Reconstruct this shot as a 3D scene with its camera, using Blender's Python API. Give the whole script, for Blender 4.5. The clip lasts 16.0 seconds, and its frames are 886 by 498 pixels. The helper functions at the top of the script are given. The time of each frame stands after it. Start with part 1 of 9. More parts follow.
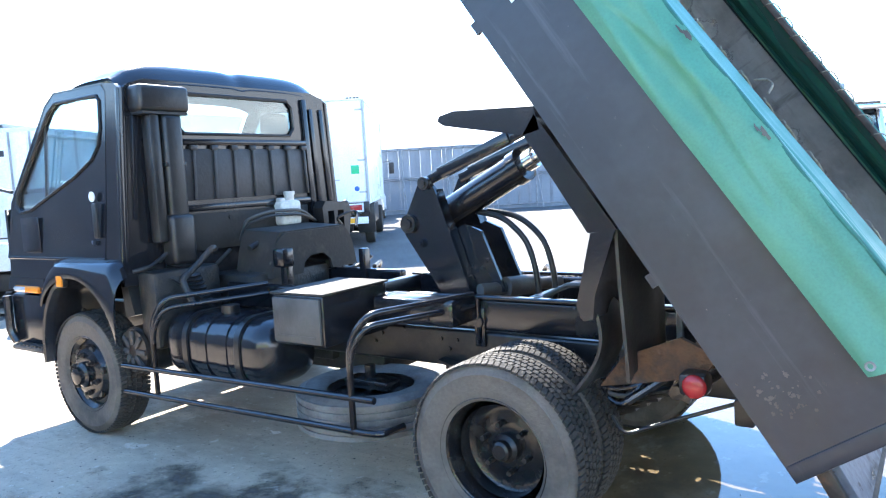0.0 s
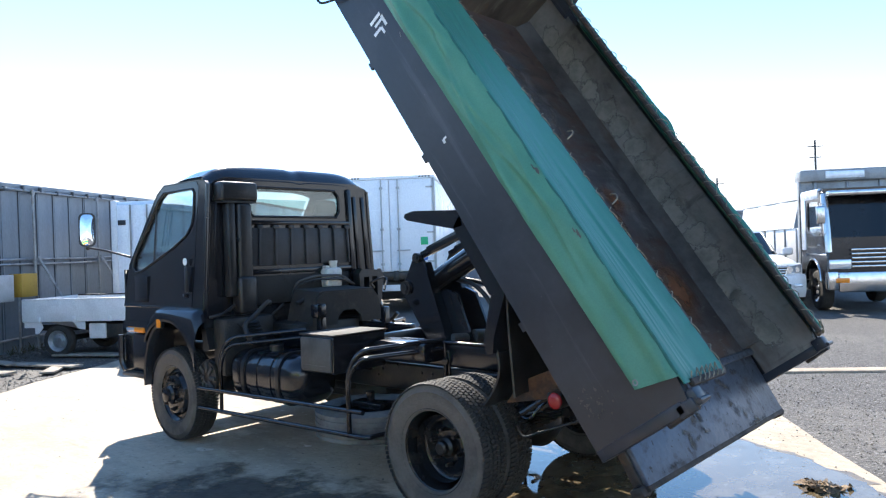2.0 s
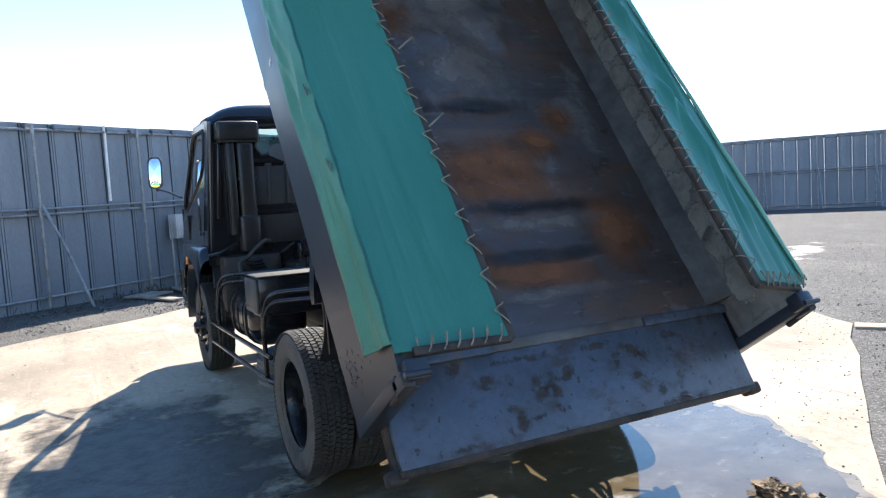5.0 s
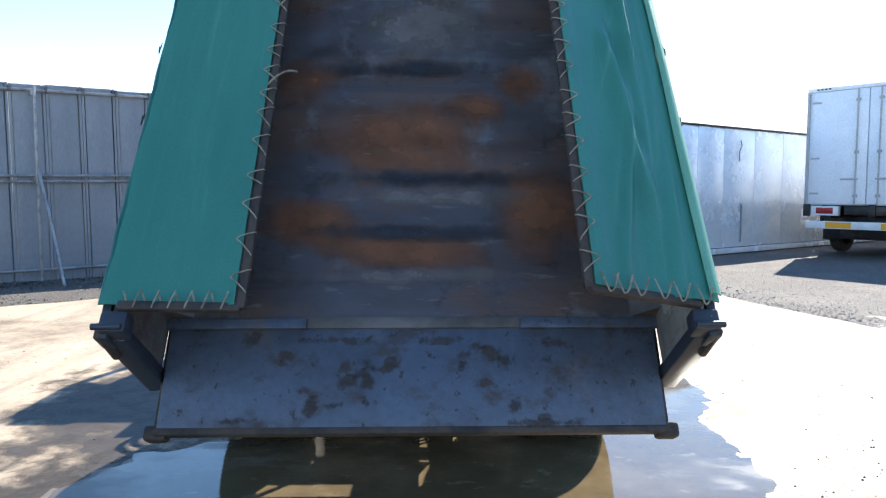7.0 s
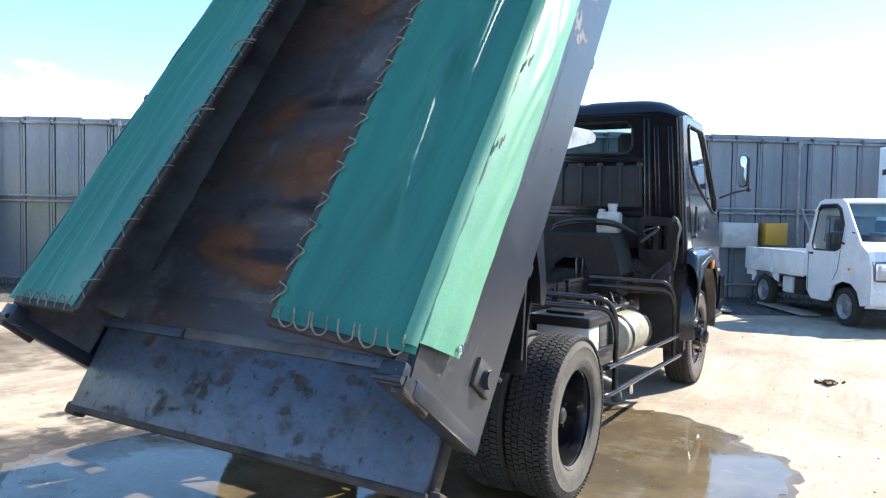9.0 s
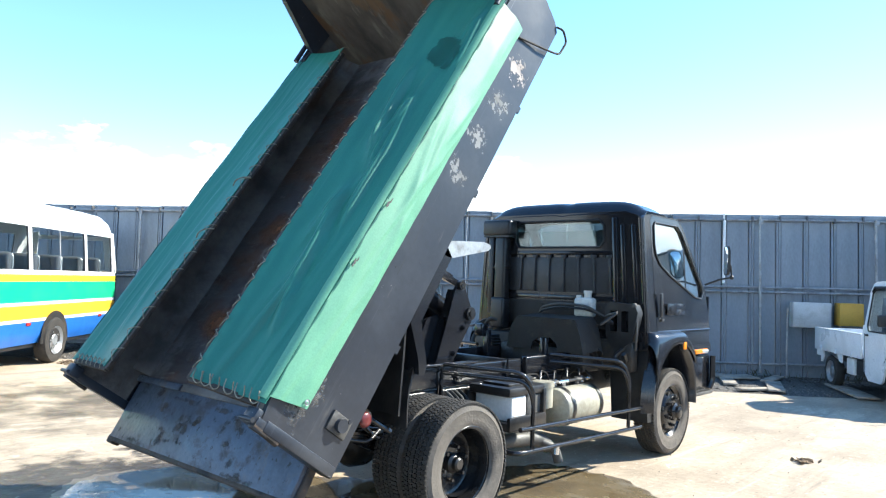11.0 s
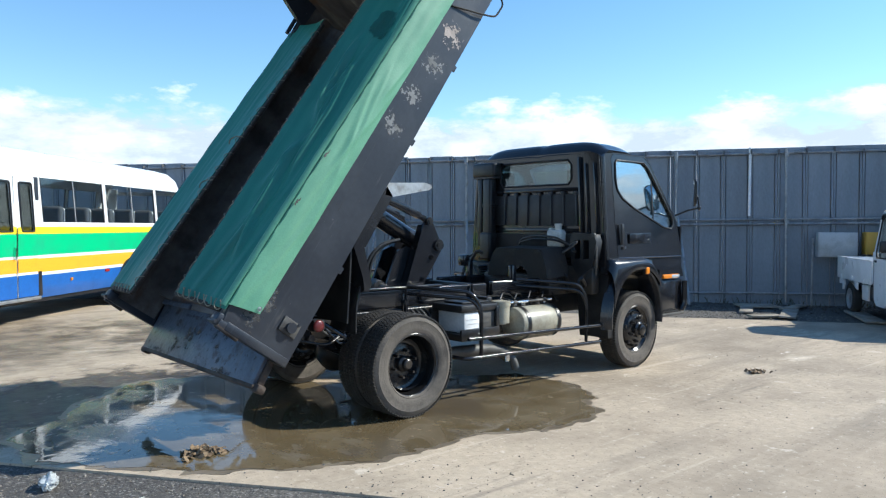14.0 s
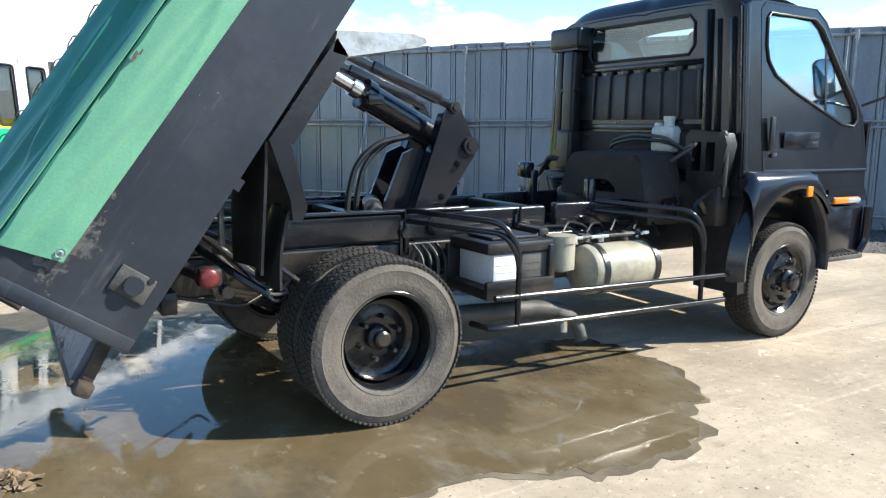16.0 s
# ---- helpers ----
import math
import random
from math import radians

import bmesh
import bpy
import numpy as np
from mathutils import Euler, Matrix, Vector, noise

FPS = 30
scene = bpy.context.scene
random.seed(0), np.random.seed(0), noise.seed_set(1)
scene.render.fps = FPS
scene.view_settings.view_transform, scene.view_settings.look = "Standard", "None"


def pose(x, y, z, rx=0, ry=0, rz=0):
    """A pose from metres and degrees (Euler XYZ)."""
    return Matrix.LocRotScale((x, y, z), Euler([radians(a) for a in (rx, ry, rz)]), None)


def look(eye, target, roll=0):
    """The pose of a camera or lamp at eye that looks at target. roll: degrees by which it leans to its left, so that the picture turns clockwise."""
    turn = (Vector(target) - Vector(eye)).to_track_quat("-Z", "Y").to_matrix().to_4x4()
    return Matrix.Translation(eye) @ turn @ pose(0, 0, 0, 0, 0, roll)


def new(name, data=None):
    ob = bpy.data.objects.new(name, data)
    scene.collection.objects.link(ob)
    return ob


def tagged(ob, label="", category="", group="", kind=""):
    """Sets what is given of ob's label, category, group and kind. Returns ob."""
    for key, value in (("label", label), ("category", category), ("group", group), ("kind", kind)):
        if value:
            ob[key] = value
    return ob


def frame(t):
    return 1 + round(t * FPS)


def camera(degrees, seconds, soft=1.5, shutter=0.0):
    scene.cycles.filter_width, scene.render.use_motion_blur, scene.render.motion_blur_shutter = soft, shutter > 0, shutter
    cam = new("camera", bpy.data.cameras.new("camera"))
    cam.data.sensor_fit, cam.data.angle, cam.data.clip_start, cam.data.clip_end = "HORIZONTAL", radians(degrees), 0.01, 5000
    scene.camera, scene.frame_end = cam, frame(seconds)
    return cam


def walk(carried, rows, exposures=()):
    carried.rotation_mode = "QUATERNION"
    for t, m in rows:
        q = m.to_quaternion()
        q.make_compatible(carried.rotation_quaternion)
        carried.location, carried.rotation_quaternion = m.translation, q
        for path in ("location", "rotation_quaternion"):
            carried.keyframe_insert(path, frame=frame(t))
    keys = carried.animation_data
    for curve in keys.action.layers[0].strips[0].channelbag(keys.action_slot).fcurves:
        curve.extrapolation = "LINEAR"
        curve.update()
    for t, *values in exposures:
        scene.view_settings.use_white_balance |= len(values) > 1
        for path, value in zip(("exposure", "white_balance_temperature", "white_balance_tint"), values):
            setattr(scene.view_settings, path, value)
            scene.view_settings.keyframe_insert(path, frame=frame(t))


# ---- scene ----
cam = camera(62.7, 16.0, soft=1.2)
PATH = [
    (0, (-1.519, 3.503, 1.561), (-0.388, 1.865, 1.366), -3.1),
    (0.5, (-1.914, 3.758, 1.605), (-0.669, 2.197, 1.507), -2.0),
    (1, (-2.36, 3.844, 1.563), (-1.026, 2.359, 1.441), -1.5),
    (1.5, (-2.674, 4.029, 1.591), (-1.35, 2.531, 1.525), -1.4),
    (2, (-2.911, 4.165, 1.581), (-1.584, 2.669, 1.586), -1.9),
    (2.5, (-3.162, 4.081, 1.588), (-1.75, 2.664, 1.569), -2.8),
    (3, (-3.335, 3.914, 1.543), (-1.875, 2.547, 1.533), -5.0),
    (3.5, (-3.442, 3.52, 1.534), (-1.931, 2.213, 1.459), -4.4),
    (6, (-4.135, 1.023, 1.401), (-2.219, 0.469, 1.259), -2.6),
    (6.5, (-4.203, 0.489, 1.339), (-2.238, 0.153, 1.187), -1.2),
    (7, (-4.097, -0.053, 1.35), (-2.103, -0.098, 1.195), -0.0),
    (7.5, (-3.914, -0.588, 1.37), (-1.925, -0.437, 1.227), -2.6),
    (8, (-3.777, -1.126, 1.373), (-1.839, -0.647, 1.245), -3.1),
    (8.2, (-3.681, -1.353, 1.359), (-1.778, -0.749, 1.235), -1.9),
    (10.5, (-3.248, -3.616, 1.504), (-1.774, -2.264, 1.525), 2.4),
    (11, (-3.592, -3.947, 1.558), (-2.096, -2.622, 1.648), 2.0),
    (11.5, (-3.876, -4.283, 1.571), (-2.415, -2.927, 1.738), 1.3),
    (12, (-4.18, -4.504, 1.546), (-2.706, -3.172, 1.772), 1.2),
    (12.5, (-4.373, -4.711, 1.572), (-2.896, -3.371, 1.725), 1.3),
    (13, (-4.328, -5.054, 1.536), (-2.897, -3.659, 1.614), 0.4),
    (13.5, (-4.046, -5.27, 1.495), (-2.677, -3.812, 1.506), -0.7),
    (14, (-3.579, -5.342, 1.485), (-2.242, -3.856, 1.423), 0.3),
    (14.5, (-3.058, -5.233, 1.464), (-1.798, -3.686, 1.33), 1.2),
    (15, (-2.506, -4.909, 1.438), (-1.353, -3.288, 1.227), -0.2),
    (15.5, (-2.002, -4.455, 1.406), (-0.895, -2.812, 1.137), 0.5),
    (16, (-1.532, -3.97, 1.399), (-0.494, -2.291, 1.077), 0.9),
]
walk(cam, [(t, look(eye, target, roll)) for t, eye, target, roll in PATH],
     exposures=[(0.0, 2.6, 6250, 10), (0.5, 2.2, 6280, 10), (1.0, 1.85, 6320, 10), (1.5, 1.6, 6380, 10), (2.5, 1.0, 6430, 10), (3.5, 0.85, 6430, 10), (6.0, 1.35, 6500, 10), (8.2, 1.3, 6500, 10),
                (10.5, 1.5, 6270, 4), (11.0, 1.45, 6270, 4), (11.5, 1.18, 6250, 4), (12.0, 0.70, 6050, 4), (12.5, 0.30, 5900, 4), (13.2, 0.24, 5880, 4), (14.0, 0.46, 6030, 4), (15.0, 0.76, 6270, 4), (16.0, 1.04, 6420, 4)])

# ---- sky and sun ----
SUN_AZ, SUN_EL = radians(-33.0), radians(38.0)
world = bpy.data.worlds.new("sky")
scene.world = world
world.use_nodes = True
wn = world.node_tree
sky = wn.nodes.new("ShaderNodeTexSky")
sky.sky_type, sky.sun_disc = "NISHITA", False
sky.sun_elevation, sky.sun_rotation = SUN_EL, radians(90.0) - SUN_AZ
sky.air_density, sky.dust_density, sky.ozone_density = 1.0, 0.0, 2.0
deep = wn.nodes.new("ShaderNodeHueSaturation")
deep.inputs["Saturation"].default_value = 1.15
wn.links.new(sky.outputs[0], deep.inputs["Color"])
wn.links.new(deep.outputs[0], wn.nodes["Background"].inputs[0])
wn.nodes["Background"].inputs[1].default_value = 0.15
sun_data = bpy.data.lights.new("sun", "SUN")
sun_data.energy, sun_data.angle, sun_data.color = 4.8, radians(0.53), (1.0, 0.93, 0.82)
sun = new("sun", sun_data)
sun.matrix_world = look((0, 0, 30), (-math.cos(SUN_AZ) * math.cos(SUN_EL), -math.sin(SUN_AZ) * math.cos(SUN_EL), 30 - math.sin(SUN_EL)))

# ---- materials ----
MATS = {}


def mat(name, base, rough=0.5, metal=0.0, other=None, amount=0.5, scale=3.0, fine=45.0, bump=0.15, spec=0.5, rough_var=0.15, obj_random=0.0, stretch=(1, 1, 1)):
    """A two-scale worn surface: blotches of `other` over base, fine grain in colour, roughness and relief."""
    m = bpy.data.materials.new(name)
    m.use_nodes = True
    nt = m.node_tree
    N, L = nt.nodes.new, nt.links.new
    b = nt.nodes["Principled BSDF"]
    tc, mp = N("ShaderNodeTexCoord"), N("ShaderNodeMapping")
    mp.inputs["Scale"].default_value = stretch
    L(tc.outputs["Object"], mp.inputs["Vector"])
    big, small = N("ShaderNodeTexNoise"), N("ShaderNodeTexNoise")
    big.inputs["Scale"].default_value, big.inputs["Detail"].default_value, big.inputs["Roughness"].default_value = scale, 8, 0.6
    small.inputs["Scale"].default_value, small.inputs["Detail"].default_value = fine, 4
    L(mp.outputs[0], big.inputs["Vector"]), L(mp.outputs[0], small.inputs["Vector"])
    ramp = N("ShaderNodeValToRGB")
    lo = 0.62 - 0.35 * amount
    ramp.color_ramp.elements[0].position, ramp.color_ramp.elements[1].position = lo, min(1.0, lo + 0.22)
    L(big.outputs["Fac"], ramp.inputs["Fac"])
    mix = N("ShaderNodeMix")
    mix.data_type = "RGBA"
    mix.inputs["A"].default_value = (*base, 1)
    mix.inputs["B"].default_value = (*(other or [c * 0.7 for c in base]), 1)
    L(ramp.outputs["Color"], mix.inputs["Factor"])
    grain = N("ShaderNodeMix")
    grain.data_type, grain.blend_type = "RGBA", "MULTIPLY"
    gr = N("ShaderNodeMapRange")
    gr.inputs["To Min"].default_value, gr.inputs["To Max"].default_value = 0.78, 1.2
    L(small.outputs["Fac"], gr.inputs["Value"])
    grain.inputs["Factor"].default_value = 1.0
    L(mix.outputs["Result"], grain.inputs["A"])
    L(gr.outputs[0], grain.inputs["B"])
    out = grain.outputs["Result"]
    if obj_random:
        oi, hv, mr = N("ShaderNodeObjectInfo"), N("ShaderNodeHueSaturation"), N("ShaderNodeMapRange")
        mr.inputs["To Min"].default_value, mr.inputs["To Max"].default_value = 1 - obj_random, 1 + obj_random
        L(oi.outputs["Random"], mr.inputs["Value"]), L(mr.outputs[0], hv.inputs["Value"])
        L(out, hv.inputs["Color"])
        out = hv.outputs[0]
    L(out, b.inputs["Base Color"])
    rr = N("ShaderNodeMapRange")
    rr.inputs["To Min"].default_value, rr.inputs["To Max"].default_value = max(0.02, rough - rough_var), min(1.0, rough + rough_var)
    L(big.outputs["Fac"], rr.inputs["Value"]), L(rr.outputs[0], b.inputs["Roughness"])
    b.inputs["Metallic"].default_value = metal
    b.inputs["Specular IOR Level"].default_value = spec
    if bump:
        bp = N("ShaderNodeBump")
        bp.inputs["Strength"].default_value, bp.inputs["Distance"].default_value = bump, 0.02
        L(small.outputs["Fac"], bp.inputs["Height"]), L(bp.outputs[0], b.inputs["Normal"])
    MATS[name] = m
    return m


def glass(name, tint, rough=0.015, sheen=0.05):
    m = bpy.data.materials.new(name)
    m.use_nodes = True
    nt = m.node_tree
    nt.nodes.remove(nt.nodes["Principled BSDF"])
    tr, gl, mx, lw, pw, ma = (nt.nodes.new(k) for k in ("ShaderNodeBsdfTransparent", "ShaderNodeBsdfGlossy", "ShaderNodeMixShader", "ShaderNodeLayerWeight", "ShaderNodeMath", "ShaderNodeMath"))
    tr.inputs[0].default_value = (*tint, 1)
    gl.inputs["Roughness"].default_value = rough
    lw.inputs["Blend"].default_value = 0.5
    pw.operation, pw.inputs[1].default_value = "POWER", 4.0
    ma.operation, ma.inputs[1].default_value, ma.inputs[2].default_value = "MULTIPLY_ADD", 0.75, sheen
    nt.links.new(lw.outputs["Facing"], pw.inputs[0]), nt.links.new(pw.outputs[0], ma.inputs[0]), nt.links.new(ma.outputs[0], mx.inputs[0])
    nt.links.new(tr.outputs[0], mx.inputs[1]), nt.links.new(gl.outputs[0], mx.inputs[2])
    nt.links.new(mx.outputs[0], nt.nodes["Material Output"].inputs[0])
    return m


def add_layer(m, scale, stretch, rot, lo, hi, colour, fac, detail=6, seed=0.0, rough=None):
    """One more layer of stains of a colour over a material's base, by a stretched noise."""
    nt = m.node_tree
    N, L = nt.nodes.new, nt.links.new
    b = nt.nodes["Principled BSDF"]
    src = b.inputs["Base Color"].links[0].from_socket
    tc, mp, ns, rp, mx, mu = N("ShaderNodeTexCoord"), N("ShaderNodeMapping"), N("ShaderNodeTexNoise"), N("ShaderNodeValToRGB"), N("ShaderNodeMix"), N("ShaderNodeMath")
    mp.inputs["Scale"].default_value, mp.inputs["Rotation"].default_value, mp.inputs["Location"].default_value = stretch, (0, 0, radians(rot)), (seed, seed * 0.7, 0)
    ns.inputs["Scale"].default_value, ns.inputs["Detail"].default_value, ns.inputs["Roughness"].default_value = scale, detail, 0.65
    L(tc.outputs["Object"], mp.inputs["Vector"]), L(mp.outputs[0], ns.inputs["Vector"]), L(ns.outputs["Fac"], rp.inputs["Fac"])
    rp.color_ramp.elements[0].position, rp.color_ramp.elements[1].position = lo, hi
    mu.operation, mu.inputs[1].default_value = "MULTIPLY", fac
    L(rp.outputs["Color"], mu.inputs[0])
    mx.data_type = "RGBA"
    L(mu.outputs[0], mx.inputs["Factor"]), L(src, mx.inputs["A"])
    mx.inputs["B"].default_value = (*colour, 1)
    L(mx.outputs["Result"], b.inputs["Base Color"])
    if rough is not None:
        old, rm = b.inputs["Roughness"].links[0].from_socket, N("ShaderNodeMix")
        L(mu.outputs[0], rm.inputs[0]), L(old, rm.inputs[2])
        rm.inputs[3].default_value = rough
        L(rm.outputs[0], b.inputs["Roughness"])


def concrete(name):
    """Worn slab: broad stains, tyre-drawn streaks, pale scabs and fine speckle."""
    m = mat(name, (0.488, 0.389, 0.282), 0.8, other=(0.302, 0.239, 0.173), amount=0.5, scale=0.55, fine=14, bump=0.3)
    add_layer(m, 1.3, (0.22, 1.6, 1), 20, 0.50, 0.68, (0.276, 0.222, 0.164), 0.8)
    add_layer(m, 2.2, (0.16, 2.2, 1), 8, 0.60, 0.70, (0.180, 0.148, 0.118), 0.7)
    add_layer(m, 0.28, (1, 0.7, 1), 15, 0.50, 0.62, (0.318, 0.246, 0.173), 0.6, 9, 4.0)
    add_layer(m, 0.9, (0.5, 1.0, 1), -30, 0.60, 0.70, (0.742, 0.630, 0.491), 0.8)
    add_layer(m, 3.2, (1, 1, 1), 0, 0.63, 0.67, (0.700, 0.611, 0.501), 0.6, 10)
    add_layer(m, 2.0, (0.10, 3.0, 1), -52, 0.60, 0.72, (0.700, 0.591, 0.455), 0.5, 5, 3.0)
    add_layer(m, 5.0, (0.5, 1, 1), 40, 0.68, 0.71, (0.806, 0.719, 0.619), 0.85, 6, 7.0)
    add_layer(m, 9.0, (0.4, 1, 1), 35, 0.57, 0.66, (0.286, 0.222, 0.155), 0.55, 8, 2.0)
    add_layer(m, 16.0, (1, 1, 1), 0, 0.60, 0.66, (0.657, 0.561, 0.446), 0.5, 5, 6.0)
    add_layer(m, 38.0, (1, 1, 1), 0, 0.64, 0.70, (0.106, 0.089, 0.073), 0.85, 2)
    add_layer(m, 90.0, (1, 1, 1), 0, 0.62, 0.70, (0.170, 0.138, 0.109), 0.7, 2, 5.0)
    return m


BLACK = mat("black_paint", (0.011, 0.0115, 0.0145), 0.17, other=(0.022, 0.022, 0.024), amount=0.35, scale=2.5, fine=60, bump=0.015, rough_var=0.1, spec=0.6)
add_layer(BLACK, 5.0, (1, 1, 0.4), 0, 0.56, 0.72, (0.045, 0.041, 0.037), 0.25, 7, 3.0, 0.45)
BED_BLACK = mat("bed_black_paint", (0.023, 0.026, 0.034), 0.34, other=(0.036, 0.040, 0.049), amount=0.4, scale=3, fine=25, bump=0.025, rough_var=0.12, spec=0.5)
add_layer(BED_BLACK, 9.0, (0.25, 1, 1.5), 0, 0.66, 0.74, (0.10, 0.095, 0.09), 0.6)
add_layer(BED_BLACK, 5.0, (0.12, 1, 2.2), 0, 0.60, 0.70, (0.095, 0.10, 0.11), 0.45, 8, 4.0, 0.5)
add_layer(BED_BLACK, 14.0, (0.05, 1, 2.5), 0, 0.68, 0.72, (0.17, 0.17, 0.17), 0.5, 5, 8.0)
add_layer(BED_BLACK, 26.0, (1, 1, 1), 0, 0.73, 0.76, (0.30, 0.27, 0.24), 0.7, 3)
CHASSIS = mat("chassis_black", (0.012, 0.012, 0.013), 0.32, other=(0.05, 0.038, 0.028), amount=0.4, scale=5, fine=50, bump=0.1)
DARK = mat("engine_dark", (0.016, 0.016, 0.016), 0.5, other=(0.05, 0.038, 0.027), amount=0.5, scale=7, fine=50, bump=0.3)
GREYIRON = mat("dusty_iron", (0.085, 0.08, 0.073), 0.55, other=(0.045, 0.04, 0.036), amount=0.5, scale=5, fine=40, bump=0.2)
DUSTY = mat("dusty_black", (0.026, 0.022, 0.019), 0.78, other=(0.065, 0.053, 0.042), amount=0.3, scale=5, fine=40, bump=0.12)
CABGREY = mat("cab_back_grey", (0.040, 0.041, 0.045), 0.45, other=(0.022, 0.022, 0.022), amount=0.45, scale=4, fine=40, bump=0.1)
RUBBER = mat("tyre_rubber", (0.13, 0.113, 0.096), 0.8, other=(0.075, 0.067, 0.06), amount=0.5, scale=5, fine=70, bump=0.25, spec=0.25)
TREAD = mat("tread_rubber", (0.036, 0.033, 0.03), 0.75, other=(0.06, 0.052, 0.044), amount=0.4, scale=9, fine=60, bump=0.3, spec=0.3)
RIM = mat("rim_black", (0.011, 0.011, 0.012), 0.2, other=(0.035, 0.031, 0.027), amount=0.35, scale=9, fine=50, bump=0.05)
INNER = mat("bed_inner_steel", (0.086, 0.077, 0.080), 0.42, metal=0.2, other=(0.072, 0.055, 0.052), amount=0.5, scale=2.2, fine=14, bump=0.3, stretch=(1.2, 0.6, 1))
add_layer(INNER, 1.5, (1.5, 0.7, 1), 0, 0.50, 0.60, (0.15, 0.075, 0.042), 0.55, 7, 2.3, 0.75)
add_layer(INNER, 2.6, (1.1, 0.8, 1), 8, 0.57, 0.68, (0.16, 0.07, 0.028), 0.4, 5, 5.1, 0.8)
add_layer(INNER, 2.2, (0.8, 1.2, 1), 0, 0.57, 0.66, (0.21, 0.20, 0.20), 0.65, 8, 9.4, 0.35)
add_layer(INNER, 9.0, (0.9, 0.8, 1), 0, 0.58, 0.66, (0.03, 0.022, 0.02), 0.6, 6, 12.4)
add_layer(INNER, 14.0, (1.6, 0.35, 1), 0, 0.60, 0.66, (0.20, 0.185, 0.175), 0.5, 5, 15.4)
add_layer(INNER, 4.0, (3.0, 0.12, 1), 0, 0.56, 0.66, (0.04, 0.036, 0.04), 0.4, 4, 1.0)
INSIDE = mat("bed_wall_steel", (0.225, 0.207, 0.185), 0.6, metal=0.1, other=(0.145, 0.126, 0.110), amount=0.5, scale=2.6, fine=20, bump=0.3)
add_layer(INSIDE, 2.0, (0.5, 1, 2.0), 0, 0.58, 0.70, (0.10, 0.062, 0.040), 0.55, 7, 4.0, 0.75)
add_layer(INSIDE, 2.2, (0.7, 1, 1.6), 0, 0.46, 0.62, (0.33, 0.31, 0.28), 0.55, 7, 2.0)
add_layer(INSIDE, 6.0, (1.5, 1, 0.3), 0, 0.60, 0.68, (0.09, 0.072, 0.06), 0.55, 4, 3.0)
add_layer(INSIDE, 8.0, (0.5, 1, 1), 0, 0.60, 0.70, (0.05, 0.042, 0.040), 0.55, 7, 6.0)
# darker bed steel: left wall, both corner fillets, middle hinge strip
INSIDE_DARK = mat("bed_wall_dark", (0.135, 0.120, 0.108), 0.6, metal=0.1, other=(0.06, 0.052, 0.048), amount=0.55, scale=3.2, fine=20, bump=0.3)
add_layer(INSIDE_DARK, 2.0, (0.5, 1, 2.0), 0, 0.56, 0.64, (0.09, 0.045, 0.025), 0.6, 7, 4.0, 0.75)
FRONTWALL = mat("front_wall_steel", (0.155, 0.122, 0.096), 0.6, metal=0.1, other=(0.06, 0.047, 0.040), amount=0.55, scale=2.6, fine=20, bump=0.3, stretch=(1, 1, 0.5))
add_layer(FRONTWALL, 4.0, (1, 1.4, 0.35), 0, 0.56, 0.64, (0.24, 0.20, 0.16), 0.75, 8, 2.0)
add_layer(FRONTWALL, 3.0, (1, 1, 0.6), 0, 0.58, 0.66, (0.16, 0.075, 0.03), 0.7, 7, 6.0)
GATE = mat("gate_steel", (0.074, 0.092, 0.128), 0.40, metal=0.2, other=(0.050, 0.060, 0.080), amount=0.45, scale=4, fine=30, bump=0.2)
add_layer(GATE, 10.0, (0.8, 0.6, 1), 0, 0.53, 0.65, (0.045, 0.036, 0.034), 0.8, 7, 1.0, 0.7)
add_layer(GATE, 24.0, (1, 1, 1), 0, 0.63, 0.68, (0.03, 0.024, 0.02), 0.8, 3, 2.0, 0.7)
add_layer(GATE, 3.0, (0.6, 1, 1), 0, 0.60, 0.68, (0.13, 0.095, 0.065), 0.5, 6, 8.0, 0.7)
RUST = mat("rusty_steel", (0.15, 0.075, 0.038), 0.75, metal=0.2, other=(0.05, 0.035, 0.03), amount=0.55, scale=9, fine=50, bump=0.4)
RUSTDARK = mat("dark_rusty_steel", (0.065, 0.047, 0.036), 0.7, metal=0.2, other=(0.022, 0.019, 0.018), amount=0.5, scale=7, fine=50, bump=0.3)
add_layer(RUSTDARK, 12.0, (1, 1, 1), 0, 0.60, 0.70, (0.16, 0.075, 0.035), 0.7, 6, 2.0)
TARP = mat("tarp_green", (0.036, 0.185, 0.132), 0.45, other=(0.028, 0.155, 0.112), amount=0.5, scale=1.4, fine=160, bump=0.05, spec=0.45, stretch=(0.6, 1.5, 1.5))
add_layer(TARP, 4.0, (0.12, 2.2, 1), 4, 0.54, 0.68, (0.06, 0.23, 0.168), 0.16, 5, 1.0)
add_layer(TARP, 9.0, (0.10, 2.5, 1), -6, 0.62, 0.68, (0.12, 0.32, 0.24), 0.14, 4, 5.0)
add_layer(TARP, 3.0, (0.25, 1.5, 1), 0, 0.60, 0.72, (0.022, 0.13, 0.095), 0.35, 6, 9.0)
TARP_FADED = mat("tarp_faded", (0.130, 0.325, 0.205), 0.5, other=(0.098, 0.28, 0.178), amount=0.45, scale=3.0, fine=120, bump=0.05)
add_layer(TARP_FADED, 5.0, (0.15, 1, 1), 0, 0.55, 0.75, (0.19, 0.37, 0.22), 0.35, 6, 2.0)
add_layer(TARP_FADED, 12.0, (0.4, 1, 1), 0, 0.68, 0.74, (0.16, 0.17, 0.09), 0.5, 6, 4.0)
